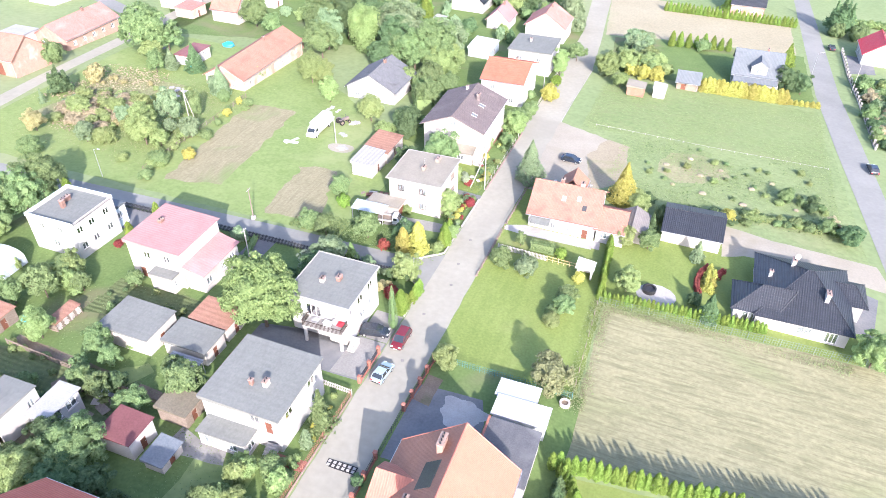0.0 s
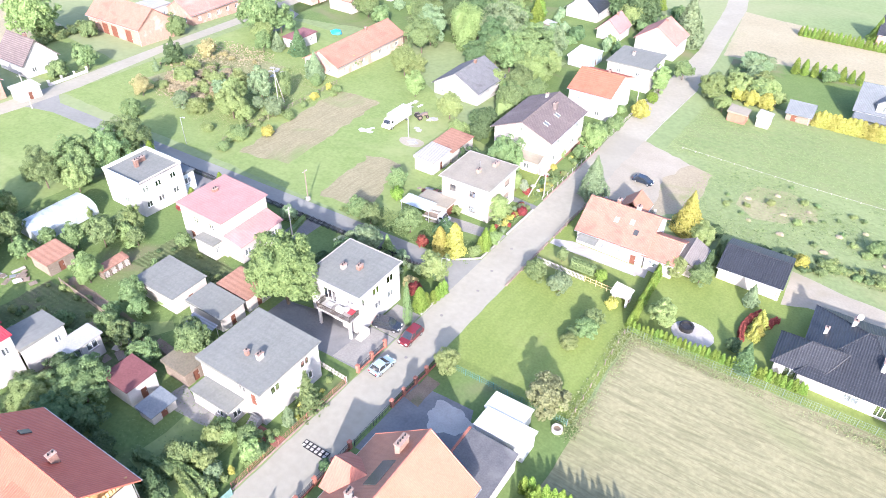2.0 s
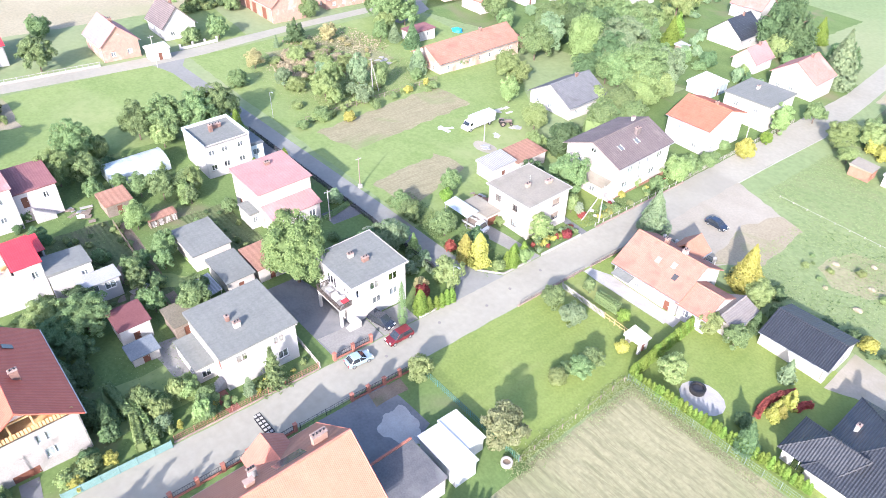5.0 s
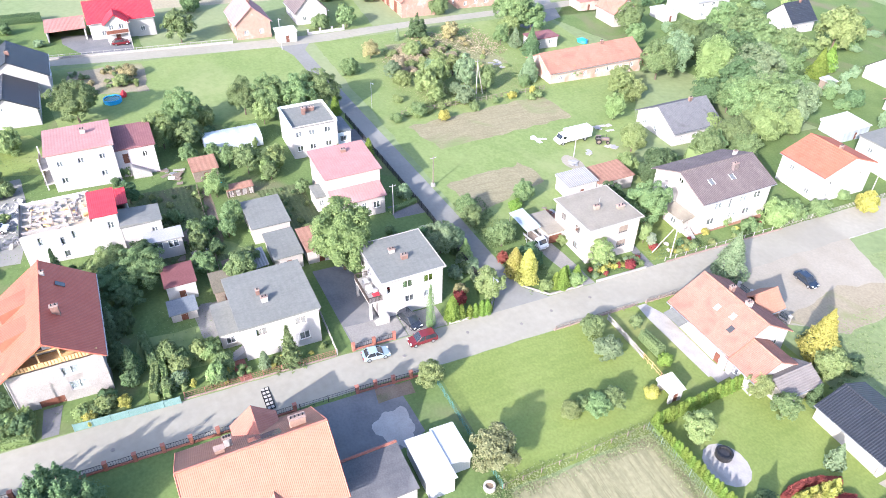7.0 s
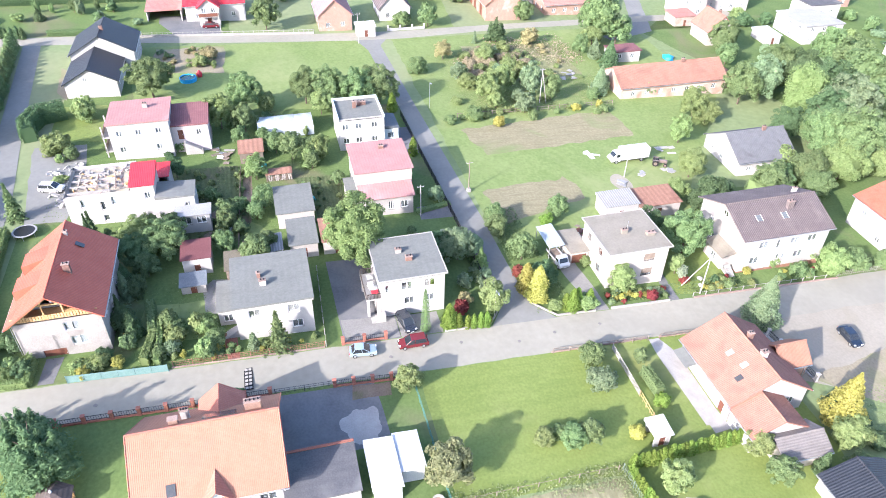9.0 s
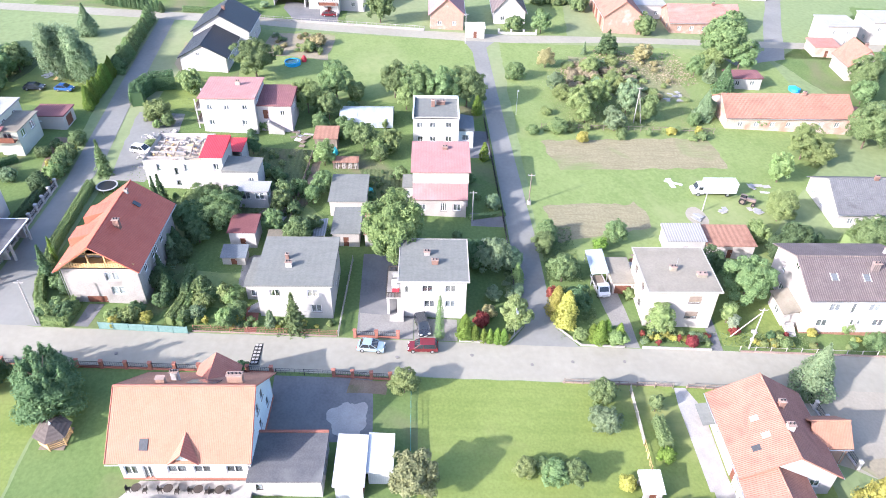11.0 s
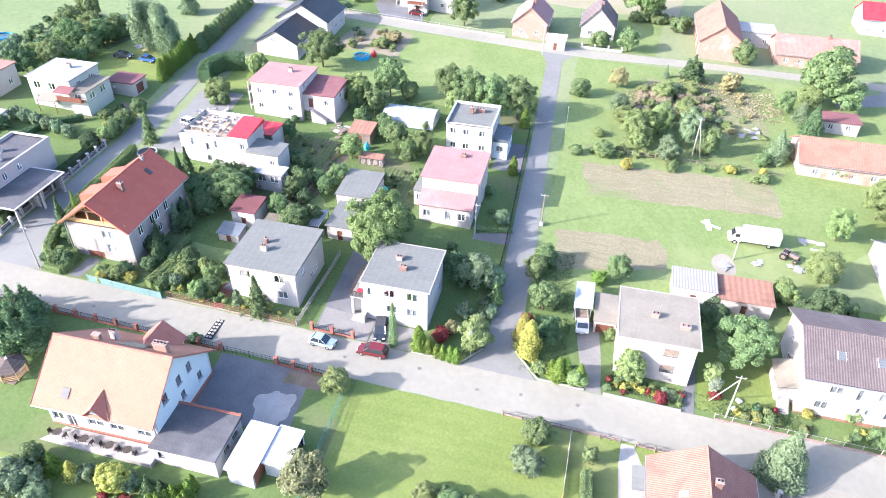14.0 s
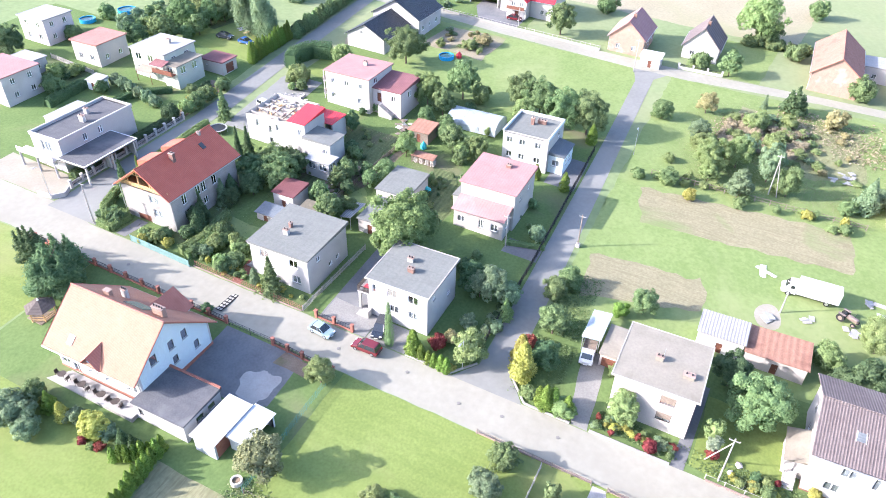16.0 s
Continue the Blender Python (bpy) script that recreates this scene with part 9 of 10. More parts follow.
car(-103.6, -18.2, 95, NEARBLACK, "dark car parked on garden grass", 4.3)
car(-103.8, -11.9, 85, BLUE, "blue car parked on garden grass", 3.9)
car(-156.0, 39.5, 90, RED, "bright red car before the red-roofed house", 4.2)
car(42.8, 158.7, 97, NEARBLACK, "black car on the far street", 4.3)
car(40.7, 244.2, 93, NEARBLACK, "dark car on the far street", 4.3)
car(-80.1, 12.2, 75, WHITEPAINT, "white car beside the building site", 4.3, wagon=True, h=1.55)


def box_truck():
    e = site("box_truck", -75.0, 122.9, "old white box truck on the meadow", "truck", -90)
    a = 4.3
    part("cargo_box", box(B(), -a, 2.0, -1.2, 1.2, 0.75, 3.0, 0.08), WHITEPAINT, e)
    bm = section(B(), [(2.05, 0.5), (4.2, 0.5), (4.3, 1.1), (3.7, 1.5), (3.2, 2.3), (2.05, 2.4)], -1.05, 1.05, 0.06)
    bmesh.ops.bevel(bm, geom=bm.edges[:], offset=0.06, segments=2, affect="EDGES", profile=0.6)
    part("cab", bm, WHITEPAINT, e)
    bm = slope(B(), (3.78, -0.85, 1.55), (3.78, 0.85, 1.55), (3.3, 0.8, 2.25), (3.3, -0.8, 2.25), 0.04)
    roof_done("windscreen", bm, CARGLASS, e)
    for s in (-1, 1):
        part("side_window", box(B(), 2.4, 3.2, s * 1.0, s * 1.04, 1.5, 2.1), CARGLASS, e)
        part("headlight", box(B(), 4.2, 4.33, s * 0.6, s * 0.95, 0.8, 1.0, 0.02), LAMPGLASS, e)
    part("chassis", box(B(), -a + 0.1, 3.6, -0.8, 0.8, 0.45, 0.75), DARKMETAL, e)
    wheels(e, (3.1, -2.6), 2.2, 0.42)


def pickup():
    e = site("pickup_truck", -45.4, 95.2, "white flatbed truck under a canopy", "truck", 6, lift=LIFT[0] + 0.01)
    bm = section(B(), [(0.6, 0.45), (2.3, 0.45), (2.4, 1.0), (1.9, 1.2), (1.45, 1.95), (0.6, 2.0)], -0.95, 0.95, 0.06)
    bmesh.ops.bevel(bm, geom=bm.edges[:], offset=0.05, segments=2, affect="EDGES", profile=0.6)
    part("cab", bm, WHITEPAINT, e)
    bm = slope(B(), (1.98, -0.75, 1.25), (1.98, 0.75, 1.25), (1.55, 0.7, 1.88), (1.55, -0.7, 1.88), 0.04)
    roof_done("windscreen", bm, CARGLASS, e)
    for s in (-1, 1):
        part("side_window", box(B(), 0.8, 1.5, s * 0.91, s * 0.94, 1.25, 1.75), CARGLASS, e)
        part("side_board", box(B(), -2.6, 0.5, s * 0.93, s * 0.98, 0.85, 1.25), FELTPALE, e)
        part("headlight", box(B(), 2.3, 2.42, s * 0.5, s * 0.85, 0.7, 0.88, 0.02), LAMPGLASS, e)
    part("flatbed", box(B(), -2.6, 0.5, -0.92, 0.92, 0.75, 0.86), WOOD, e)
    part("number_plate", box(B(), 2.42, 2.44, -0.26, 0.26, 0.5, 0.62), FRAMEWHITE, e)
    wheels(e, (1.7, -1.7), 1.9, 0.34)


TRACTORPAINT = paint("faded_brown_paint", (0.16, 0.12, 0.1), 0.6)


def tractor():
    e = site("tractor", -72.2, 128.6, "old grey tractor beside the truck", "tractor", 60)
    part("hood", box(B(), 0.0, 1.7, -0.35, 0.35, 0.7, 1.3, 0.08), TRACTORPAINT, e)
    part("seat", box(B(), -0.7, -0.2, -0.3, 0.3, 0.9, 1.35, 0.05), DARKPLASTIC, e)
    for s in (-1, 1):
        t = part("wheel", cyl(B(), (-0.6, s * 0.6, 0.65), (-0.6, s * 0.95, 0.65), 0.65, n=18), RUBBER, e)
        part("rim", cyl(B(), (-0.6, s * 0.95, 0.65), (-0.6, s * 0.97, 0.65), 0.35, n=12), TRACTORPAINT, t)
        t = part("wheel", cyl(B(), (1.4, s * 0.5, 0.38), (1.4, s * 0.7, 0.38), 0.38, n=14), RUBBER, e)
        part("rim", cyl(B(), (1.4, s * 0.7, 0.38), (1.4, s * 0.72, 0.38), 0.2, n=12), TRACTORPAINT, t)
        part("mudguard", box(B(), -1.2, 0.0, s * 0.55, s * 0.95, 1.32, 1.4, 0.03), TRACTORPAINT, e)
    part("exhaust", cyl(B(), (1.0, 0.2, 1.3), (1.0, 0.2, 2.0), 0.04), DARKMETAL, e)


box_truck()
pickup()
tractor()


# ---- garden things ----
def boards(x, y, label, n=9, spread=1.4, material=None, seed=1, length=2.4):
    rng = random.Random(seed)
    e = site("board_pile", x, y, label, "boards")
    for k in range(n):
        l, w = rng.uniform(0.45, 0.9) * length, rng.uniform(0.5, 1.2)
        bm = box(B(), -l / 2, l / 2, -w / 2, w / 2, 0, 0.08)
        bm.transform(pose(rng.gauss(0, spread), rng.gauss(0, spread), 0.02 + 0.07 * (k % 4), rng.uniform(-4, 4), rng.uniform(-4, 4), rng.uniform(0, 180)))
        part("board", bm, rng.choice(material or (WHITESHEET, FELTPALE, CONCRETE)), e)


boards(-67.2, 117.4, "pale slabs and boards lying on grass", 4, 0.9, (CONCRETE, FELTPALE), seed=2)
patch("rubble_patch", [(-67.2 + 3.0 * math.cos(a), 117.6 + 2.0 * math.sin(a)) for a in [k * 0.314 for k in range(20)]], GRAVEL, "pale rubble spread on the grass", "rubble", edge=0.7)
boards(-69.4, 123.2, "pale sheet scraps beside the truck", 4, 0.6, (CONCRETE, FELTPALE), seed=3)
boards(-69.6, 129.4, "crumpled pale sheeting on grass", 6, 0.7, seed=4)
boards(-78.2, 116.0, "long white board on the meadow", 2, 0.2, (WHITESHEET,), 5, 4.5)
boards(-78.0, 133.4, "pale tarpaulin scraps under the tree", 6, 0.9, seed=6)
boards(-52.0, 102.5, "timber and scrap behind the garage", 12, 1.6, (WOOD, RUST, CONCRETE, BROWNPAINT), 7)
boards(-116.5, 126.0, "stack of pale stones on waste ground", 12, 1.6, (CONCRETE, FELTPALE), 8)
boards(-62.0, 40.5, "old garden frames and boards", 8, 1.2, (CONCRETE, WOOD, METAL), 9)
boards(-88.0, 40.5, "garden scrap and frames by the fence", 10, 1.4, (CONCRETE, WOOD, METAL, FRAMEWHITE), 10)


def woodpile():
    e = site("woodpile", -78.2, 51.6, "stack of split firewood under a rusty roof", "firewood")
    rng = random.Random(3)
    for k in range(48):
        y, z = -2.2 + 4.4 * (k % 12) / 11 + rng.uniform(-0.08, 0.08), 0.16 + 0.3 * (k // 12)
        part("log", cyl(B(), (-0.6, y, z), (0.6 + rng.uniform(-0.1, 0.1), y, z), rng.uniform(0.12, 0.18), n=7), CREAM if k % 3 else WOOD, e)
    bm = slope(B(), (0.9, -2.5, 1.6), (0.9, 2.5, 1.6), (-1.0, 2.5, 1.9), (-1.0, -2.5, 1.9), 0.06)
    roof_done("roof", bm, RUST, e)
    for y in (-2.3, 2.3):
        for x in (-0.8, 0.8):
            part("post", cyl(B(), (x, y, -0.2), (x, y, 1.6), 0.06, n=6), WOOD, e)


woodpile()


def pool(x, y, r, label):
    e = site("garden_pool", x, y, label, "pool")
    bm = B()
    n = 20
    rings = [[bm.verts.new((q * math.cos(2 * math.pi * k / n), q * math.sin(2 * math.pi * k / n), z)) for k in range(n)] for q, z in ((r, 0), (r, 0.9), (r - 0.12, 0.9), (r - 0.12, 0.1))]
    for a, b in zip(rings, rings[1:]):
        for k in range(n):
            bm.faces.new((a[k], a[(k + 1) % n], b[(k + 1) % n], b[k]))
    part("wall", bm, BLUETARP, e)
    part("water", cyl(B(), (0, 0, 0.05), (0, 0, 0.7), r - 0.13, n=n), glass_mat("pool_water", (0.3, 0.75, 0.85)), e)


pool(-123.4, 34.3, 1.9, "round blue garden pool on grass")
pool(-92.9, -53.7, 2.0, "round pale blue garden pool")
pool(-102.9, -50.3, 2.4, "round light blue pool in a garden")


def heap(x, y, r, material, label, name="covered_pile", h=1.2):
    rng = np.random.default_rng(int(abs(x) * 7))
    e = site(name, x, y, label, "tarpaulin" if "tarp" in label else "pile")
    v, f = blob_core((0, 0, 0.1), (r * 1.5, r * 1.2, h * 1.5), rng)
    v[:, 2] = np.maximum(v[:, 2], -0.1)
    raw_part("cover", v, f, material, e)


heap(-123.8, 159.3, 1.6, BLUETARP, "pile under a bright blue tarp")
heap(-112.0, 141.6, 1.2, TEALTARP, "pile under a teal tarp")
heap(-121.5, 140.6, 1.0, TEALTARP, "low teal covered garden pile")
heap(-125.5, 36.8, 0.8, REDSHEET, "red garden toys covered by tarp")
heap(-69.4, 56.8, 0.9, TEALTARP, "dark teal covered garden pile")
heap(-83.0, 49.0, 0.7, TEALTARP, "small teal tarp on garden soil")
for k, (x, y) in enumerate(((-2.9, 137.9), (0.0, 134.4), (12.0, 147.0), (14.0, 141.6), (18.0, 139.0), (20.7, 146.7), (23.0, 139.0), (26.8, 139.0), (14.0, 131.7))):
    plant("shrub", x, y, 0.4 + 0.15 * (k % 3), 0.5 + 0.15 * (k % 3), GREEN, "meadow bushes")


def speed_bump():
    e = site("speed_bump", -29.2, 43.9, "dark rubber speed bump with pale gaps", "speed bump", lift=LIFT[0])
    part("base", box(B(), -2.0, 2.0, -0.58, 0.58, 0, 0.05, 0.03), RUBBER, e)
    for k in range(6):
        for j in (0, 1):
            x = -1.65 + 0.66 * k
            bm = box(B(), x - 0.2, x + 0.2, -0.44 + 0.5 * j, -0.06 + 0.5 * j, 0.05, 0.09, 0.02)
            part("segment", bm, CONCRETE, e)


speed_bump()


def hot_tub():
    e = site("round_tub", 1.6, 94.4, "black round garden tub on the patio", "tub", lift=LIFT[0])
    bm = B()
    n = 18
    rings = [[bm.verts.new((q * math.cos(2 * math.pi * k / n), q * math.sin(2 * math.pi * k / n), z)) for k in range(n)] for q, z in ((1.1, 0), (1.15, 0.75), (0.85, 0.8), (0.75, 0.3))]
    for a, b in zip(rings, rings[1:]):
        for k in range(n):
            bm.faces.new((a[k], a[(k + 1) % n], b[(k + 1) % n], b[k]))
    bm.faces.new(rings[-1])
    part("shell", bm, DARKPLASTIC, e)
    part("rim", cyl(B(), (0, 0, 0.5), (0, 0, 0.55), 0.76, n=n), DARKMETAL, e)


hot_tub()


def well():
    e = site("stone_planter", -6.1, 64.4, "round pale stone well ring", "well")
    bm = B()
    n = 16
    rings = [[bm.verts.new((q * math.cos(2 * math.pi * k / n), q * math.sin(2 * math.pi * k / n), z)) for k in range(n)] for q, z in ((0.75, -0.2), (0.75, 0.6), (0.5, 0.6), (0.5, 0.1))]
    for a, b in zip(rings, rings[1:]):
        for k in range(n):
            bm.faces.new((a[k], a[(k + 1) % n], b[(k + 1) % n], b[k]))
    part("ring", bm, STONE, e)
    part("soil", cyl(B(), (0, 0, 0.0), (0, 0, 0.4), 0.51, n=n), SOIL, e)


well()

# flower beds along the street gardens
rng = random.Random(21)
for k in range(34):
    y = rng.uniform(99.5, 109.5)
    plant("shrub", -33.9 - rng.random() * 2.2, y, rng.uniform(0.35, 0.7), rng.uniform(0.5, 1.1), rng.choice((REDLEAF, YELLOW, LIGHTGREEN, GREEN, BLUEGREEN, AUTUMN)), "flower bed shrubs")
items = []
for k in range(26):
    items.append((-33.9 - rng.random() * 1.6, rng.uniform(34, 54), rng.uniform(0.3, 0.7), rng.uniform(0.5, 1.2), rng.choice((GREEN, LIGHTGREEN, DARKGREEN, YELLOW, OLIVE))))
undergrowth("garden_bushes", "low mixed shrubs in the street gardens", items)
for k in range(22):
    plant("shrub", -34.0 - rng.random() * 3.0, rng.uniform(117, 141), rng.uniform(0.4, 0.9), rng.uniform(0.6, 1.4), rng.choice((GREEN, LIGHTGREEN, YELLOW, OLIVE, REDLEAF)), "front garden shrubs")
items = []
for k in range(16):
    items.append((-35.5 - rng.random() * 14, 80.0 + rng.random() * 0.9, rng.uniform(0.5, 0.9), rng.uniform(0.8, 1.6), rng.choice((GREEN, DARKGREEN, BLUEGREEN))))
undergrowth("lane_bushes", "low dark shrubs along the lane", items)
items = []
for k in range(46):
    items.append((rng.uniform(-102, -58), rng.uniform(12, 62), rng.uniform(0.5, 1.3), rng.uniform(0.8, 2.0), rng.choice((GREEN, DARKGREEN, LIGHTGREEN, OLIVE))))
undergrowth("garden_bushes", "low mixed green bushes in the back gardens", items)
items = []
for k in range(20):
    items.append((rng.uniform(-100, -96), 92 + 38 * rng.random(), rng.uniform(0.6, 1.2), rng.uniform(0.8, 1.8), rng.choice((GREEN, OLIVE, YELLOW, LIGHTGREEN))))
undergrowth("fence_bushes", "low bushes along the old garden fence", items)
items = []
for k in range(14):
    items.append((-10 + 40 * rng.random(), 121.5 + 3 * rng.random(), rng.uniform(0.6, 1.4), rng.uniform(0.8, 1.9), rng.choice((GREEN, OLIVE, DARKGREEN))))
undergrowth("edge_bushes", "low green bushes at the meadow edge", items)

patch("stubble_field", [(-180, 44), (-180, 112), (-330, 130), (-330, 30)], STUBBLE, "pale tan field behind the village houses", "field", edge=0.8)

# gardens beyond the village street
patch("garden_ground", [(-153, -40), (-152.6, 18), (-151.4, 44), (-176, 44), (-182, -40)], GARDEN, "garden grass behind the village street", "grass", edge=0.6)
patch("lawn", [(-150.4, 88), (-151.6, 106), (-176, 108), (-176, 86)], BRIGHTGRASS, "green lawn beside the cottage", "lawn", edge=0.5)
patch("forecourt", [(-152.2, 30), (-151.2, 42), (-160, 42), (-165, 32), (-165, 26), (-160, 26)], PAVING, "paved forecourt of the red-roofed house", "drive")
hedge([(-176.0, -20.0), (-178.0, 22.0)], 2.0, 2.2, DARKGREEN, "long dark garden hedge behind the village")
hedge([(-153.6, 0.0), (-153.4, 19.0)], 1.4, 1.3, GREEN, "green hedge along the village street")
rng = random.Random(77)
for k in range(26):
    plant(rng.choice(("shrub", "tree", "cone", "tallshrub")), rng.uniform(-172, -155), rng.uniform(-30, 24), rng.uniform(0.8, 2.0), rng.uniform(1.4, 4.0), rng.choice((GREEN, DARKGREEN, LIGHTGREEN, BLUEGREEN)), "village garden plants")

# terrace furniture beside the large house
def garden_chair(x, y, yaw):
    e = site("garden_chair", x, y, "dark wooden garden chair on the terrace", "chair", yaw, group="terrace chairs", lift=0.27)
    part("seat", box(B(), -0.25, 0.25, -0.25, 0.25, 0.4, 0.45, 0.01), DARKFRAME, e)
    part("backrest", box(B(), -0.25, -0.2, -0.25, 0.25, 0.46, 0.95, 0.01), DARKFRAME, e)
    for sx in (-0.22, 0.22):
        for sy in (-0.22, 0.22):
            part("leg", box(B(), sx - 0.03, sx + 0.03, sy - 0.03, sy + 0.03, 0, 0.4), DARKFRAME, e)


def garden_table(x, y):
    e = site("garden_table", x, y, "round dark garden table on the terrace", "table", lift=0.27)
    part("tabletop", cyl(B(), (0, 0, 0.7), (0, 0, 0.75), 0.55, n=18), DARKFRAME, e)
    part("leg", cyl(B(), (0, 0, 0), (0, 0, 0.7), 0.06), DARKFRAME, e)


for y in (34.6, 38.2, 41.6, 44.0):
    garden_table(-7.6, y)
    garden_chair(-7.6, y - 0.95, 90)
    garden_chair(-7.5, y + 0.95, -90)


def boulder(x, y, r, material, label):
    e = site("garden_stone", x, y, label, "stone")
    rs = np.random.default_rng(int(abs(x * 31 + y * 7)))
    vv, ff = blob_core((0, 0, 0.0), (r * 1.3, r * 1.1, r), rs)
    raw_part("stone", vv, ff, material, e)


boulder(-37.1, 117.5, 0.6, STONE, "pale garden stone on the lawn")
boulder(-35.5, 116.7, 0.5, STONE, "brownish garden stone on the lawn")
boulder(-34.5, 118.3, 0.6, STONE, "rounded pale stone by the fence")
for k in range(9):
    boulder(-76.5 + 0.8 * k, -2.2 + 0.5 * (k % 3), 0.35 + 0.1 * (k % 3), STONE, "rough stone in the planted bank")
for x, y, r, h, m in ((-33.9, 106.8, 0.95, 1.7, REDLEAF), (-35.0, 108.2, 0.9, 1.2, BLUEGREEN), (-36.0, 119.6, 0.8, 1.1, DARKGREEN), (-77.0, -5.2, 1.6, 1.9, GREEN), (-80.3, -4.0, 1.3, 1.7, DARKGREEN), (-49.1, 28.6, 1.8, 3.2, DARKGREEN), (-33.5, 79.0, 0.8, 1.2, YELLOW)):
    plant("shrub", x, y, r, h, m)
for x, y, r, h, m in ((-36.6, 14.2, 1.25, 1.9, LIGHTGREEN), (-35.2, 12.4, 1.1, 1.6, DARKGREEN), (-41.0, 12.2, 1.2, 1.9, GREEN), (-39.8, 14.2, 1.0, 2.2, DARKGREEN), (-36.2, 25.2, 1.3, 1.9, DARKGREEN), (-34.6, 24.0, 1.1, 1.5, GREEN), (-35.0, 22.2, 1.2, 1.6, OLIVE), (-38.2, 28.0, 1.1, 2.0, GREEN), (-36.0, 34.2, 1.2, 2.0, BLUEGREEN), (-40.6, 33.7, 1.3, 3.2, GREEN), (-39.4, 37.6, 1.4, 3.6, LIGHTGREEN), (-34.6, 38.6, 1.4, 3.0, LIGHTGREEN), (-35.4, 40.2, 0.9, 1.6, YELLOW)):
    plant("shrub", x, y, r, h, m)
hedge([(-41.6, 32.3), (-37.6, 32.5), (-33.8, 32.2)], 0.9, 1.5, LIGHTGREEN, "narrow clipped light green garden hedge")
hedge([(-33.6, 13.4), (-33.3, 16.4), (-37.2, 16.6)], 1.0, 1.2, LIGHTGREEN, "low clipped hedge by the cellar ramp")
plant("spruce", -60.1, 21.6, 1.8, 8.0, DARKGREEN)
plant("thin", -47.1, 9.3, 0.5, 5.0, THUJAGREEN)
plant("column", -40.1, 13.6, 0.8, 3.0, BLUEGREEN)
boards(-111.0, -17.0, "long pale pile of stacked timber on grass", 12, 1.2, (STONE, CREAM, NEWWOOD), 14, 3.6)

patch("rough_ground", [(-142, 26), (-128, 25), (-127, 42), (-143, 43)], DRYEARTH, "rough overgrown ground beside the new house", "ground", edge=0.9)
patch("trampled_ground", [(-133, 6), (-120, 7), (-116, 9.4), (-130, 9.2)], DRYEARTH, "bare earth before the new house", "ground", edge=0.5)
items = []
for k in range(30):
    items.append((rng.uniform(-141, -129), rng.uniform(27, 41), rng.uniform(0.4, 0.9), rng.uniform(0.6, 1.4), rng.choice((OLIVE, GREEN, AUTUMN, BLUEGREEN))))
undergrowth("scrub_growth", "low scrub on rough ground by the house", items)
MOSSY = mat("mossy_felt", (0.13, 0.115, 0.085), (0.18, 0.16, 0.12), 0.95, scale=0.6, fine=4, stain=(0.13, 0.15, 0.07), bump=0.3, glossy=0.08)
shed(-51.6, 43.4, 4.2, 3.4, 2.4, WOOD, MOSSY, "low garden shed with mossy felt roof")

patch("dry_scrub", [(-137, 104), (-124, 102), (-117, 108), (-112, 118), (-116, 131), (-138, 129)], SCRUBLAND, "dry brownish scrub on waste ground", "scrub", edge=1.2)
items = []
for k in range(70):
    x, y = (rng.uniform(-83, -61), rng.uniform(31, 45)) if k < 50 else (rng.uniform(-77, -63), rng.uniform(56, 62))
    items.append((x, y, rng.uniform(0.3, 0.7), rng.uniform(0.4, 1.0), rng.choice((GREEN, DARKGREEN, LIGHTGREEN, OLIVE))))
undergrowth("vegetable_plants", "leafy vegetables and low bushes in garden plots", items)
items = []
for k in range(34):
    items.append((rng.uniform(-136, -114), rng.uniform(104, 129), rng.uniform(0.5, 1.1), rng.uniform(0.6, 1.5), rng.choice((OLIVE, BLUEGREEN, AUTUMN, OLIVE))))
undergrowth("scrub_growth", "low grey-green and ochre scrub on waste ground", items)
plant("pine", -139.6, 114.6, 3.0, 6.4, DARKGREEN)
plant("spruce", -139.4, 108.5, 1.3, 3.4, BLUEGREEN)

hedge([(-63.1, 75.0), (-64.9, 81.4)], 0.9, 0.8, GREEN, "low clipped hedge at the garden end")
plant("column", -84.3, 72.7, 1.0, 3.4, THUJAGREEN)
plant("shrub", -66.9, 79.2, 1.5, 2.6, BLUEGREEN)
plant("shrub", -84.4, 69.7, 0.8, 1.2, REDLEAF)
plant("shrub", -75.0, 75.5, 1.1, 1.8, GREEN)
plant("shrub", -71.0, 74.0, 0.9, 1.3, DARKGREEN)
plant("shrub", -69.4, 76.9, 0.6, 0.9, LIGHTGREEN)


def trampoline(x, y):
    e = site("trampoline", x, y, "round garden trampoline with pale rim on grass", "trampoline")
    n = 24
    bm = B()
    rings = [[bm.verts.new((q * math.cos(2 * math.pi * k / n), q * math.sin(2 * math.pi * k / n), zz)) for k in range(n)] for q, zz in ((1.9, 0.78), (1.9, 0.84), (1.6, 0.86), (1.6, 0.8))]
    for i in range(4):
        for k in range(n):
            bm.faces.new((rings[i][k], rings[i][(k + 1) % n], rings[(i + 1) % 4][(k + 1) % n], rings[(i + 1) % 4][k]))
    bmesh.ops.recalc_face_normals(bm, faces=bm.faces[:])
    part("rim_pad", bm, FELTPALE, e, "pale padded rim")
    part("jumping_mat", cyl(B(), (0, 0, 0.8), (0, 0, 0.82), 1.6, n=n), DARKPLASTIC, e, "black jumping mat")
    for k in range(6):
        a = math.pi * k / 3
        part("leg", cyl(B(), (1.8 * math.cos(a), 1.8 * math.sin(a), -0.1), (1.8 * math.cos(a), 1.8 * math.sin(a), 0.8), 0.03, n=6), METAL, e)


trampoline(-67.2, 10.2)

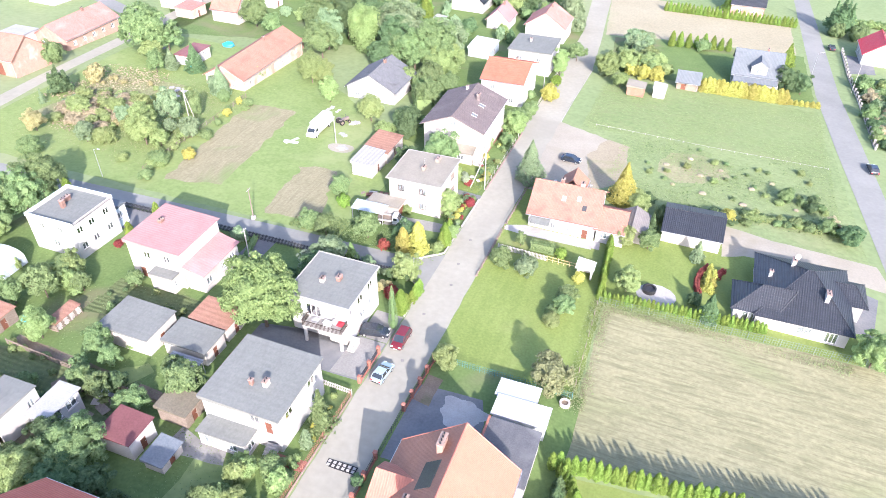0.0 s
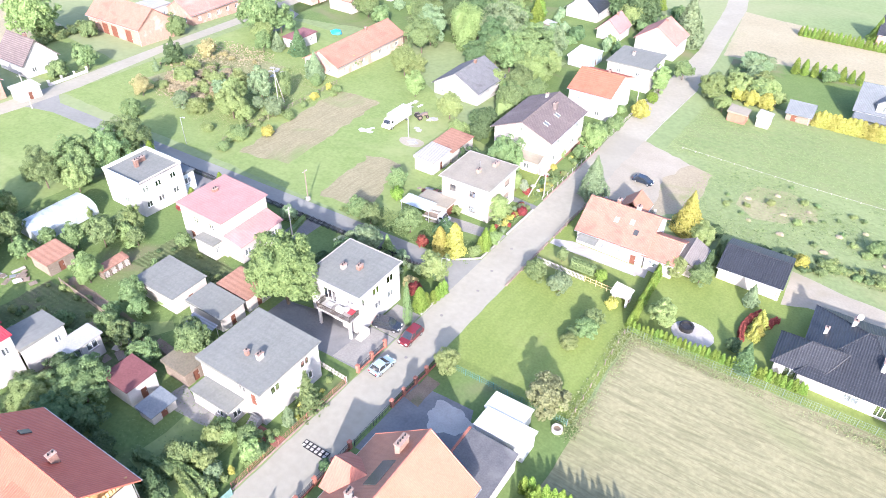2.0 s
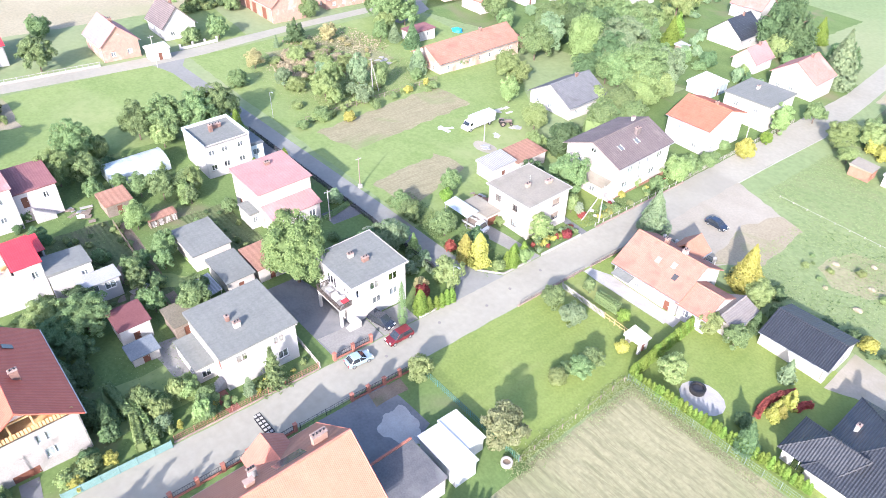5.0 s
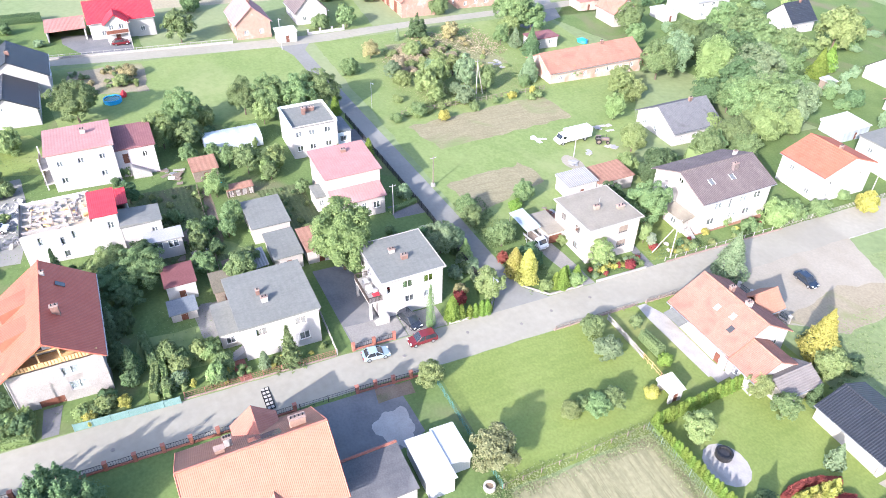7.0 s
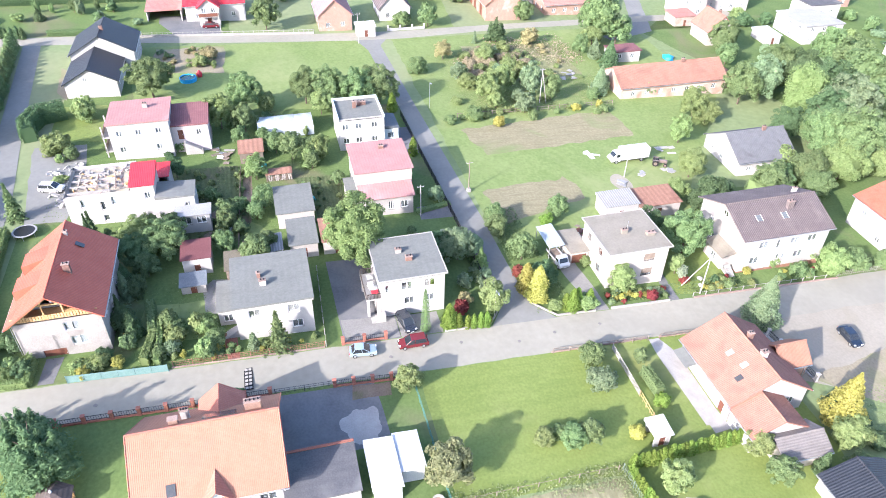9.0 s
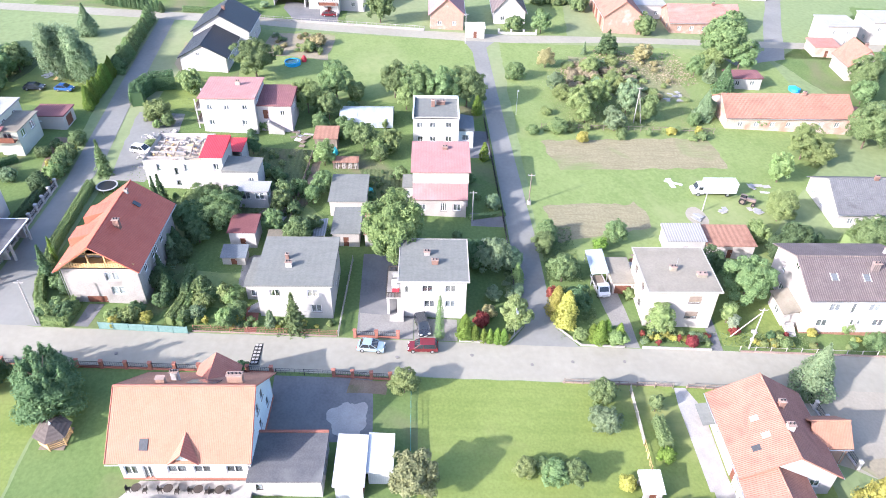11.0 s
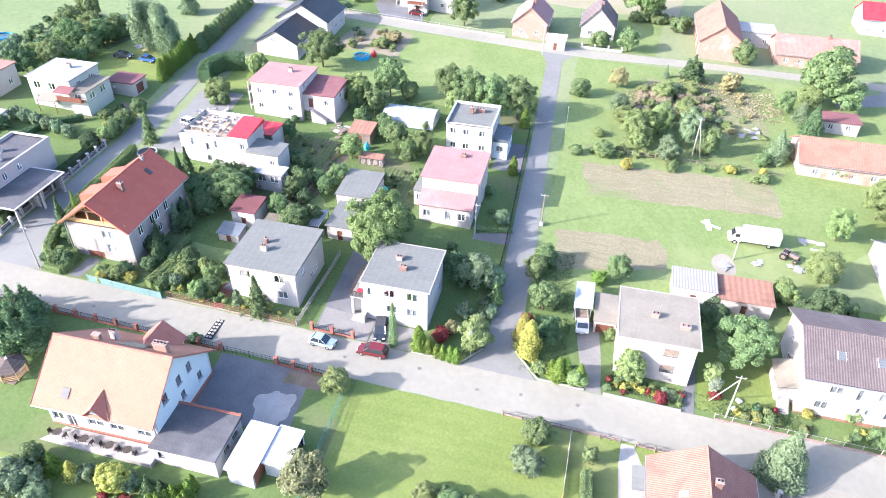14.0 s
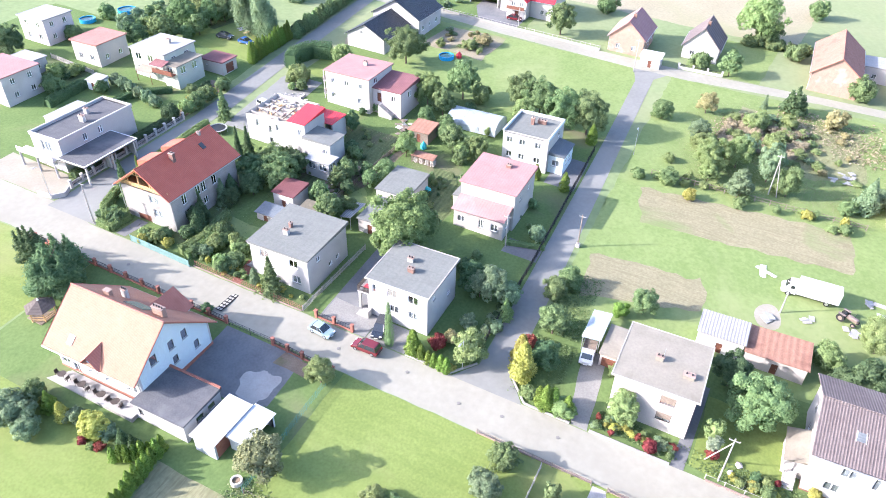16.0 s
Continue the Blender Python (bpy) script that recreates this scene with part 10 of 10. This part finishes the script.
patch("uncut_meadow", [(-20.5, 155.0), (7.0, 154.6), (33.0, 155.6), (33.6, 188.0), (4.0, 187.4), (-19.6, 186.0)], UNCUT, "taller uncut part of the meadow", "meadow", edge=0.7)
hedge([(-56.7, -25.6), (-67.3, -26.3)], 1.8, 1.9, DARKGREEN, "broad dark hedge behind the modern house")
fence([(-73.3, -43.9), (-72.2, -29.1)], 1.2, "board", "pale concrete panel fence between gardens", 2.2, CONCRETE)
patch("kitchen_garden", [(-72.4, -39.1), (-75.7, -31.0), (-67.7, -31.0), (-64.4, -39.1)], VEGPLOT, "vegetable beds behind the hedge", "garden", edge=0.5)
patch("flower_garden", [(-118.0, -38.0), (-108.0, -30.0), (-106.0, -24.0), (-118.0, -22.0), (-124.0, -32.0)], VEGPLOT, "ornamental garden bed with mixed shrubs", "garden", edge=0.8)
items = []
for k in range(60):
    x, y = (rng.uniform(-121, -107), rng.uniform(-36, -24)) if k < 38 else (-67.4 + rng.uniform(-6, 3), -34.1 + rng.uniform(-6, 2))
    items.append((x, y, rng.uniform(0.5, 1.2), rng.uniform(0.6, 1.8), rng.choice((GREEN, DARKGREEN, LIGHTGREEN, OLIVE, BLUEGREEN))))
undergrowth("garden_bushes", "mixed low shrubs in ornamental garden beds", items)

# growth between the far village houses
items = []
for k in range(120):
    x, y = (rng.uniform(-150, -92), rng.uniform(186, 262)) if k < 80 else (rng.uniform(-92, -46), rng.uniform(190, 250))
    if any(abs(x - hx) < 8.5 and abs(y - hy) < 9 for hx, hy in ((-136.5, 213.5), (-147.5, 224), (-134, 197.5), (-116, 234), (-74, 229), (-84, 257), (-59.6, 214.5), (-57, 187.6), (-136, 180))):
        continue
    items.append((x, y, rng.uniform(1.2, 2.6), rng.uniform(1.6, 4.2), rng.choice((GREEN, DARKGREEN, OLIVE, BLUEGREEN))))
undergrowth("village_shrubs", "mixed garden shrubs between the far village houses", items)

# ornamental garden behind the parked cars
items = []
for k in range(70):
    x, y = rng.uniform(-122, -96), rng.uniform(-48, -28)
    items.append((x, y, rng.uniform(0.7, 1.6), rng.uniform(0.8, 2.6), rng.choice((GREEN, DARKGREEN, OLIVE, BLUEGREEN))))
undergrowth("garden_bushes", "dense mixed shrubs behind the parked cars", items)

# dull brown weeds on the waste ground
BROWNWEED = leaf_mat("brown_weeds", (0.32, 0.28, 0.175), (0.41, 0.36, 0.24))
items = []
for k in range(55):
    items.append((rng.uniform(-133, -118), rng.uniform(102, 118), rng.uniform(0.9, 1.9), rng.uniform(0.9, 1.8), rng.choice((BROWNWEED, BROWNWEED, OLIVE))))
undergrowth("brown_weeds", "dull brown weeds and dry stalks on waste ground", items, "weeds")

# thicket and small thujas round the far garden
for k in range(12):
    plant("tree", -19.0 + 12.5 * rng.random(), 188.0 + 29.0 * rng.random(), rng.uniform(2.4, 3.6), rng.uniform(4.4, 6.8), rng.choice((GREEN, OLIVE, BLUEGREEN)), "thicket by the far street")
thuja_row([(-8.0, 221.6), (11.0, 226.2)], 2.4, 1.2, 4.4)
plant("cone", -22.0, 187.4, 1.6, 5.4, BLUEGREEN)
patch("garden_ground", [(-21, 192), (33, 193.5), (32, 232), (-10, 226), (-24, 221)], GARDEN, "garden grass round the blue-roofed house", "grass", edge=0.4)

# bare and mown places in the gardens
patch("concrete_yard", [(-50.6, 39.3), (-48.6, 37.8), (-42.2, 38.6), (-43.0, 40.6), (-46.0, 40.4), (-50.2, 41.8)], WORNCONCRETE, "cracked concrete yard between shed and house", "yard", edge=0.3)
patch("dug_bed", [(-71.0, 41.2), (-69.8, 44.4), (-65.1, 40.6), (-68.2, 38.8)], SOIL, "freshly dug dark soil bed", "bed", edge=0.4)
patch("small_lawn", [(-65.2, 45.8), (-61.8, 44.6), (-59.6, 48.0), (-61.4, 49.4)], BRIGHTGRASS, "small sunny lawn among fruit trees", "lawn", edge=0.4)

# rough near part of the meadow: dry patch, molehills, tufts and bushes
patch("dry_patch", [(-2.4, 143.0), (0.5, 147.4), (6.6, 149.1), (12.0, 146.5), (13.1, 141.0), (8.0, 136.0), (2.7, 134.3), (-1.5, 137.5)], MEADOWDRY, "dry brownish patch in the rough meadow", "meadow", edge=1.2)
for x, y, q in ((-0.3, 141.3, 0.7), (7.0, 139.4, 0.6), (7.9, 131.8, 0.8), (17.5, 138.0, 0.7), (15.9, 130.7, 0.8), (1.8, 132.9, 0.5), (4.5, 146.2, 0.6), (11.0, 143.6, 0.5), (21.6, 142.4, 0.6), (26.0, 133.0, 0.5)):
    heap(x, y, q, DRYEARTH, "low pale molehill in the meadow", name="molehill", h=0.32)
for k, (x, y) in enumerate(((-4.1, 140.0), (0.2, 138.0), (9.6, 146.4), (12.2, 139.9), (18.8, 147.3), (9.8, 137.6), (25.4, 138.6), (29.1, 145.7), (22.7, 133.9), (30.2, 140.6), (-3.4, 135.9), (4.0, 141.8), (16.6, 143.8), (20.2, 136.2), (27.6, 149.6), (6.2, 151.4), (31.4, 134.0))):
    plant("shrub", x, y, 0.55 + 0.2 * (k % 3), 0.6 + 0.2 * (k % 3), (GREEN, OLIVE, OLIVE)[k % 3], "meadow bushes")
for k, (x, y) in enumerate(((27.1, 135.6), (28.7, 133.9), (30.6, 135.0), (29.2, 137.2))):
    plant("shrub", x, y, 1.1 + 0.2 * (k % 2), 1.5 + 0.3 * (k % 2), DARKGREEN if k % 2 else GREEN, "meadow bushes")
items = []
for k in range(46):
    u = rng.random()
    items.append((15.0 + 18.5 * u + rng.uniform(-0.6, 0.6), 126.2 + 1.2 * u + rng.uniform(-1.1, 1.1), rng.uniform(0.6, 1.2), rng.uniform(0.6, 1.3), rng.choice((GREEN, OLIVE, LIGHTGREEN, DARKGREEN))))
undergrowth("wild_bushes", "low wild bushes along the edge of the meadow", items)
plant("tallshrub", 31.8, 128.4, 1.7, 2.8, BROWNWEED)
plant("tree", 34.6, 124.2, 2.4, 4.0, DARKGREEN)
tufts("meadow_grass", "coarse dark grass tufts in the rough meadow", 1500, [(-8, 34, 124, 153)], 0.34, DULLGRASS, 91, tall=0.8)

# shrubs of the small front gardens
SILVERLEAF = leaf_mat("leaf_silver", (0.2, 0.25, 0.16), (0.3, 0.34, 0.24))
plant("round", -33.9, 95.3, 1.8, 2.6, LIGHTGREEN)
plant("shrub", -34.2, 121.2, 1.0, 1.6, GREEN)
plant("tallshrub", -37.4, 114.0, 1.1, 3.2, SILVERLEAF)
plant("tallshrub", -52.0, 77.0, 2.0, 3.6, SILVERLEAF)

patch("forecourt", [(-38.0, 57.6), (-33.1, 57.8), (-33.1, 65.4), (-37.2, 65.4), (-37.9, 62.6)], WORNCONCRETE, "worn pale concrete forecourt inside the gate", "drive", edge=0.25)

# front gardens along the far street
fence([(43.6, 243.0), (43.4, 221.0), (44.2, 202.1), (44.9, 171.1)], 1.3, "pillar", "pale pillar fence along the far street", 2.6, CONCRETE)
pole(43.2, 207.7, 8.2, "pale street lamp on the verge", lamp=True, material=CONCRETE, name="street_lamp", category="lamp")
patch("drive", [(44.8, 241.0), (52.0, 240.0), (51.5, 226.0), (44.2, 223.3)], PAVING, "grey paved drive behind the fence", "drive", edge=0.2)
patch("garden_ground", [(45.2, 171.5), (60.0, 172.5), (60.0, 222.5), (44.6, 222.0)], GARDEN, "planted garden behind the pillar fence", "grass", edge=0.3)
items = []
for k in range(58):
    y = rng.uniform(170, 220)
    items.append((45.8 + 9.0 * rng.random() ** 1.4, y, rng.uniform(0.8, 1.8), rng.uniform(0.9, 2.6), rng.choice((GREEN, DARKGREEN, OLIVE, BLUEGREEN, BROWNWEED))))
undergrowth("garden_bushes", "mixed shrubs behind the pillar fence", items)
plant("spruce", 44.8, 264.5, 3.4, 9.0, BLUEGREEN)
items = []
for k in range(26):
    items.append((48.0 + 13.0 * rng.random(), 276.4 + rng.uniform(-1.2, 1.2), rng.uniform(1.0, 1.7), rng.uniform(1.4, 2.6), rng.choice((GREEN, OLIVE, LIGHTGREEN))))
undergrowth("garden_bushes", "loose hedge before the white house", items)

# growth along the upper street
tufts("dry_grass", "tall pale dry grass on waste ground", 2600, [(-142, -124, 112, 134), (-134, -120, 100, 112)], 0.5, BROWNWEED, 92, tall=0.8, soft=1.0)
plant("tree", -135.6, 149.0, 4.4, 7.4, GREEN)
plant("tree", -135.0, 141.4, 3.6, 5.6, OLIVE)
items = []
for k in range(34):
    u = rng.random()
    items.append((-176.0 - 1.4 * u + rng.uniform(-0.8, 0.8), 99.5 + 16.0 * u, rng.uniform(1.0, 1.8), rng.uniform(1.2, 2.4), rng.choice((GREEN, DARKGREEN, OLIVE))))
undergrowth("garden_bushes", "row of shrubs behind the cottage lawn", items)
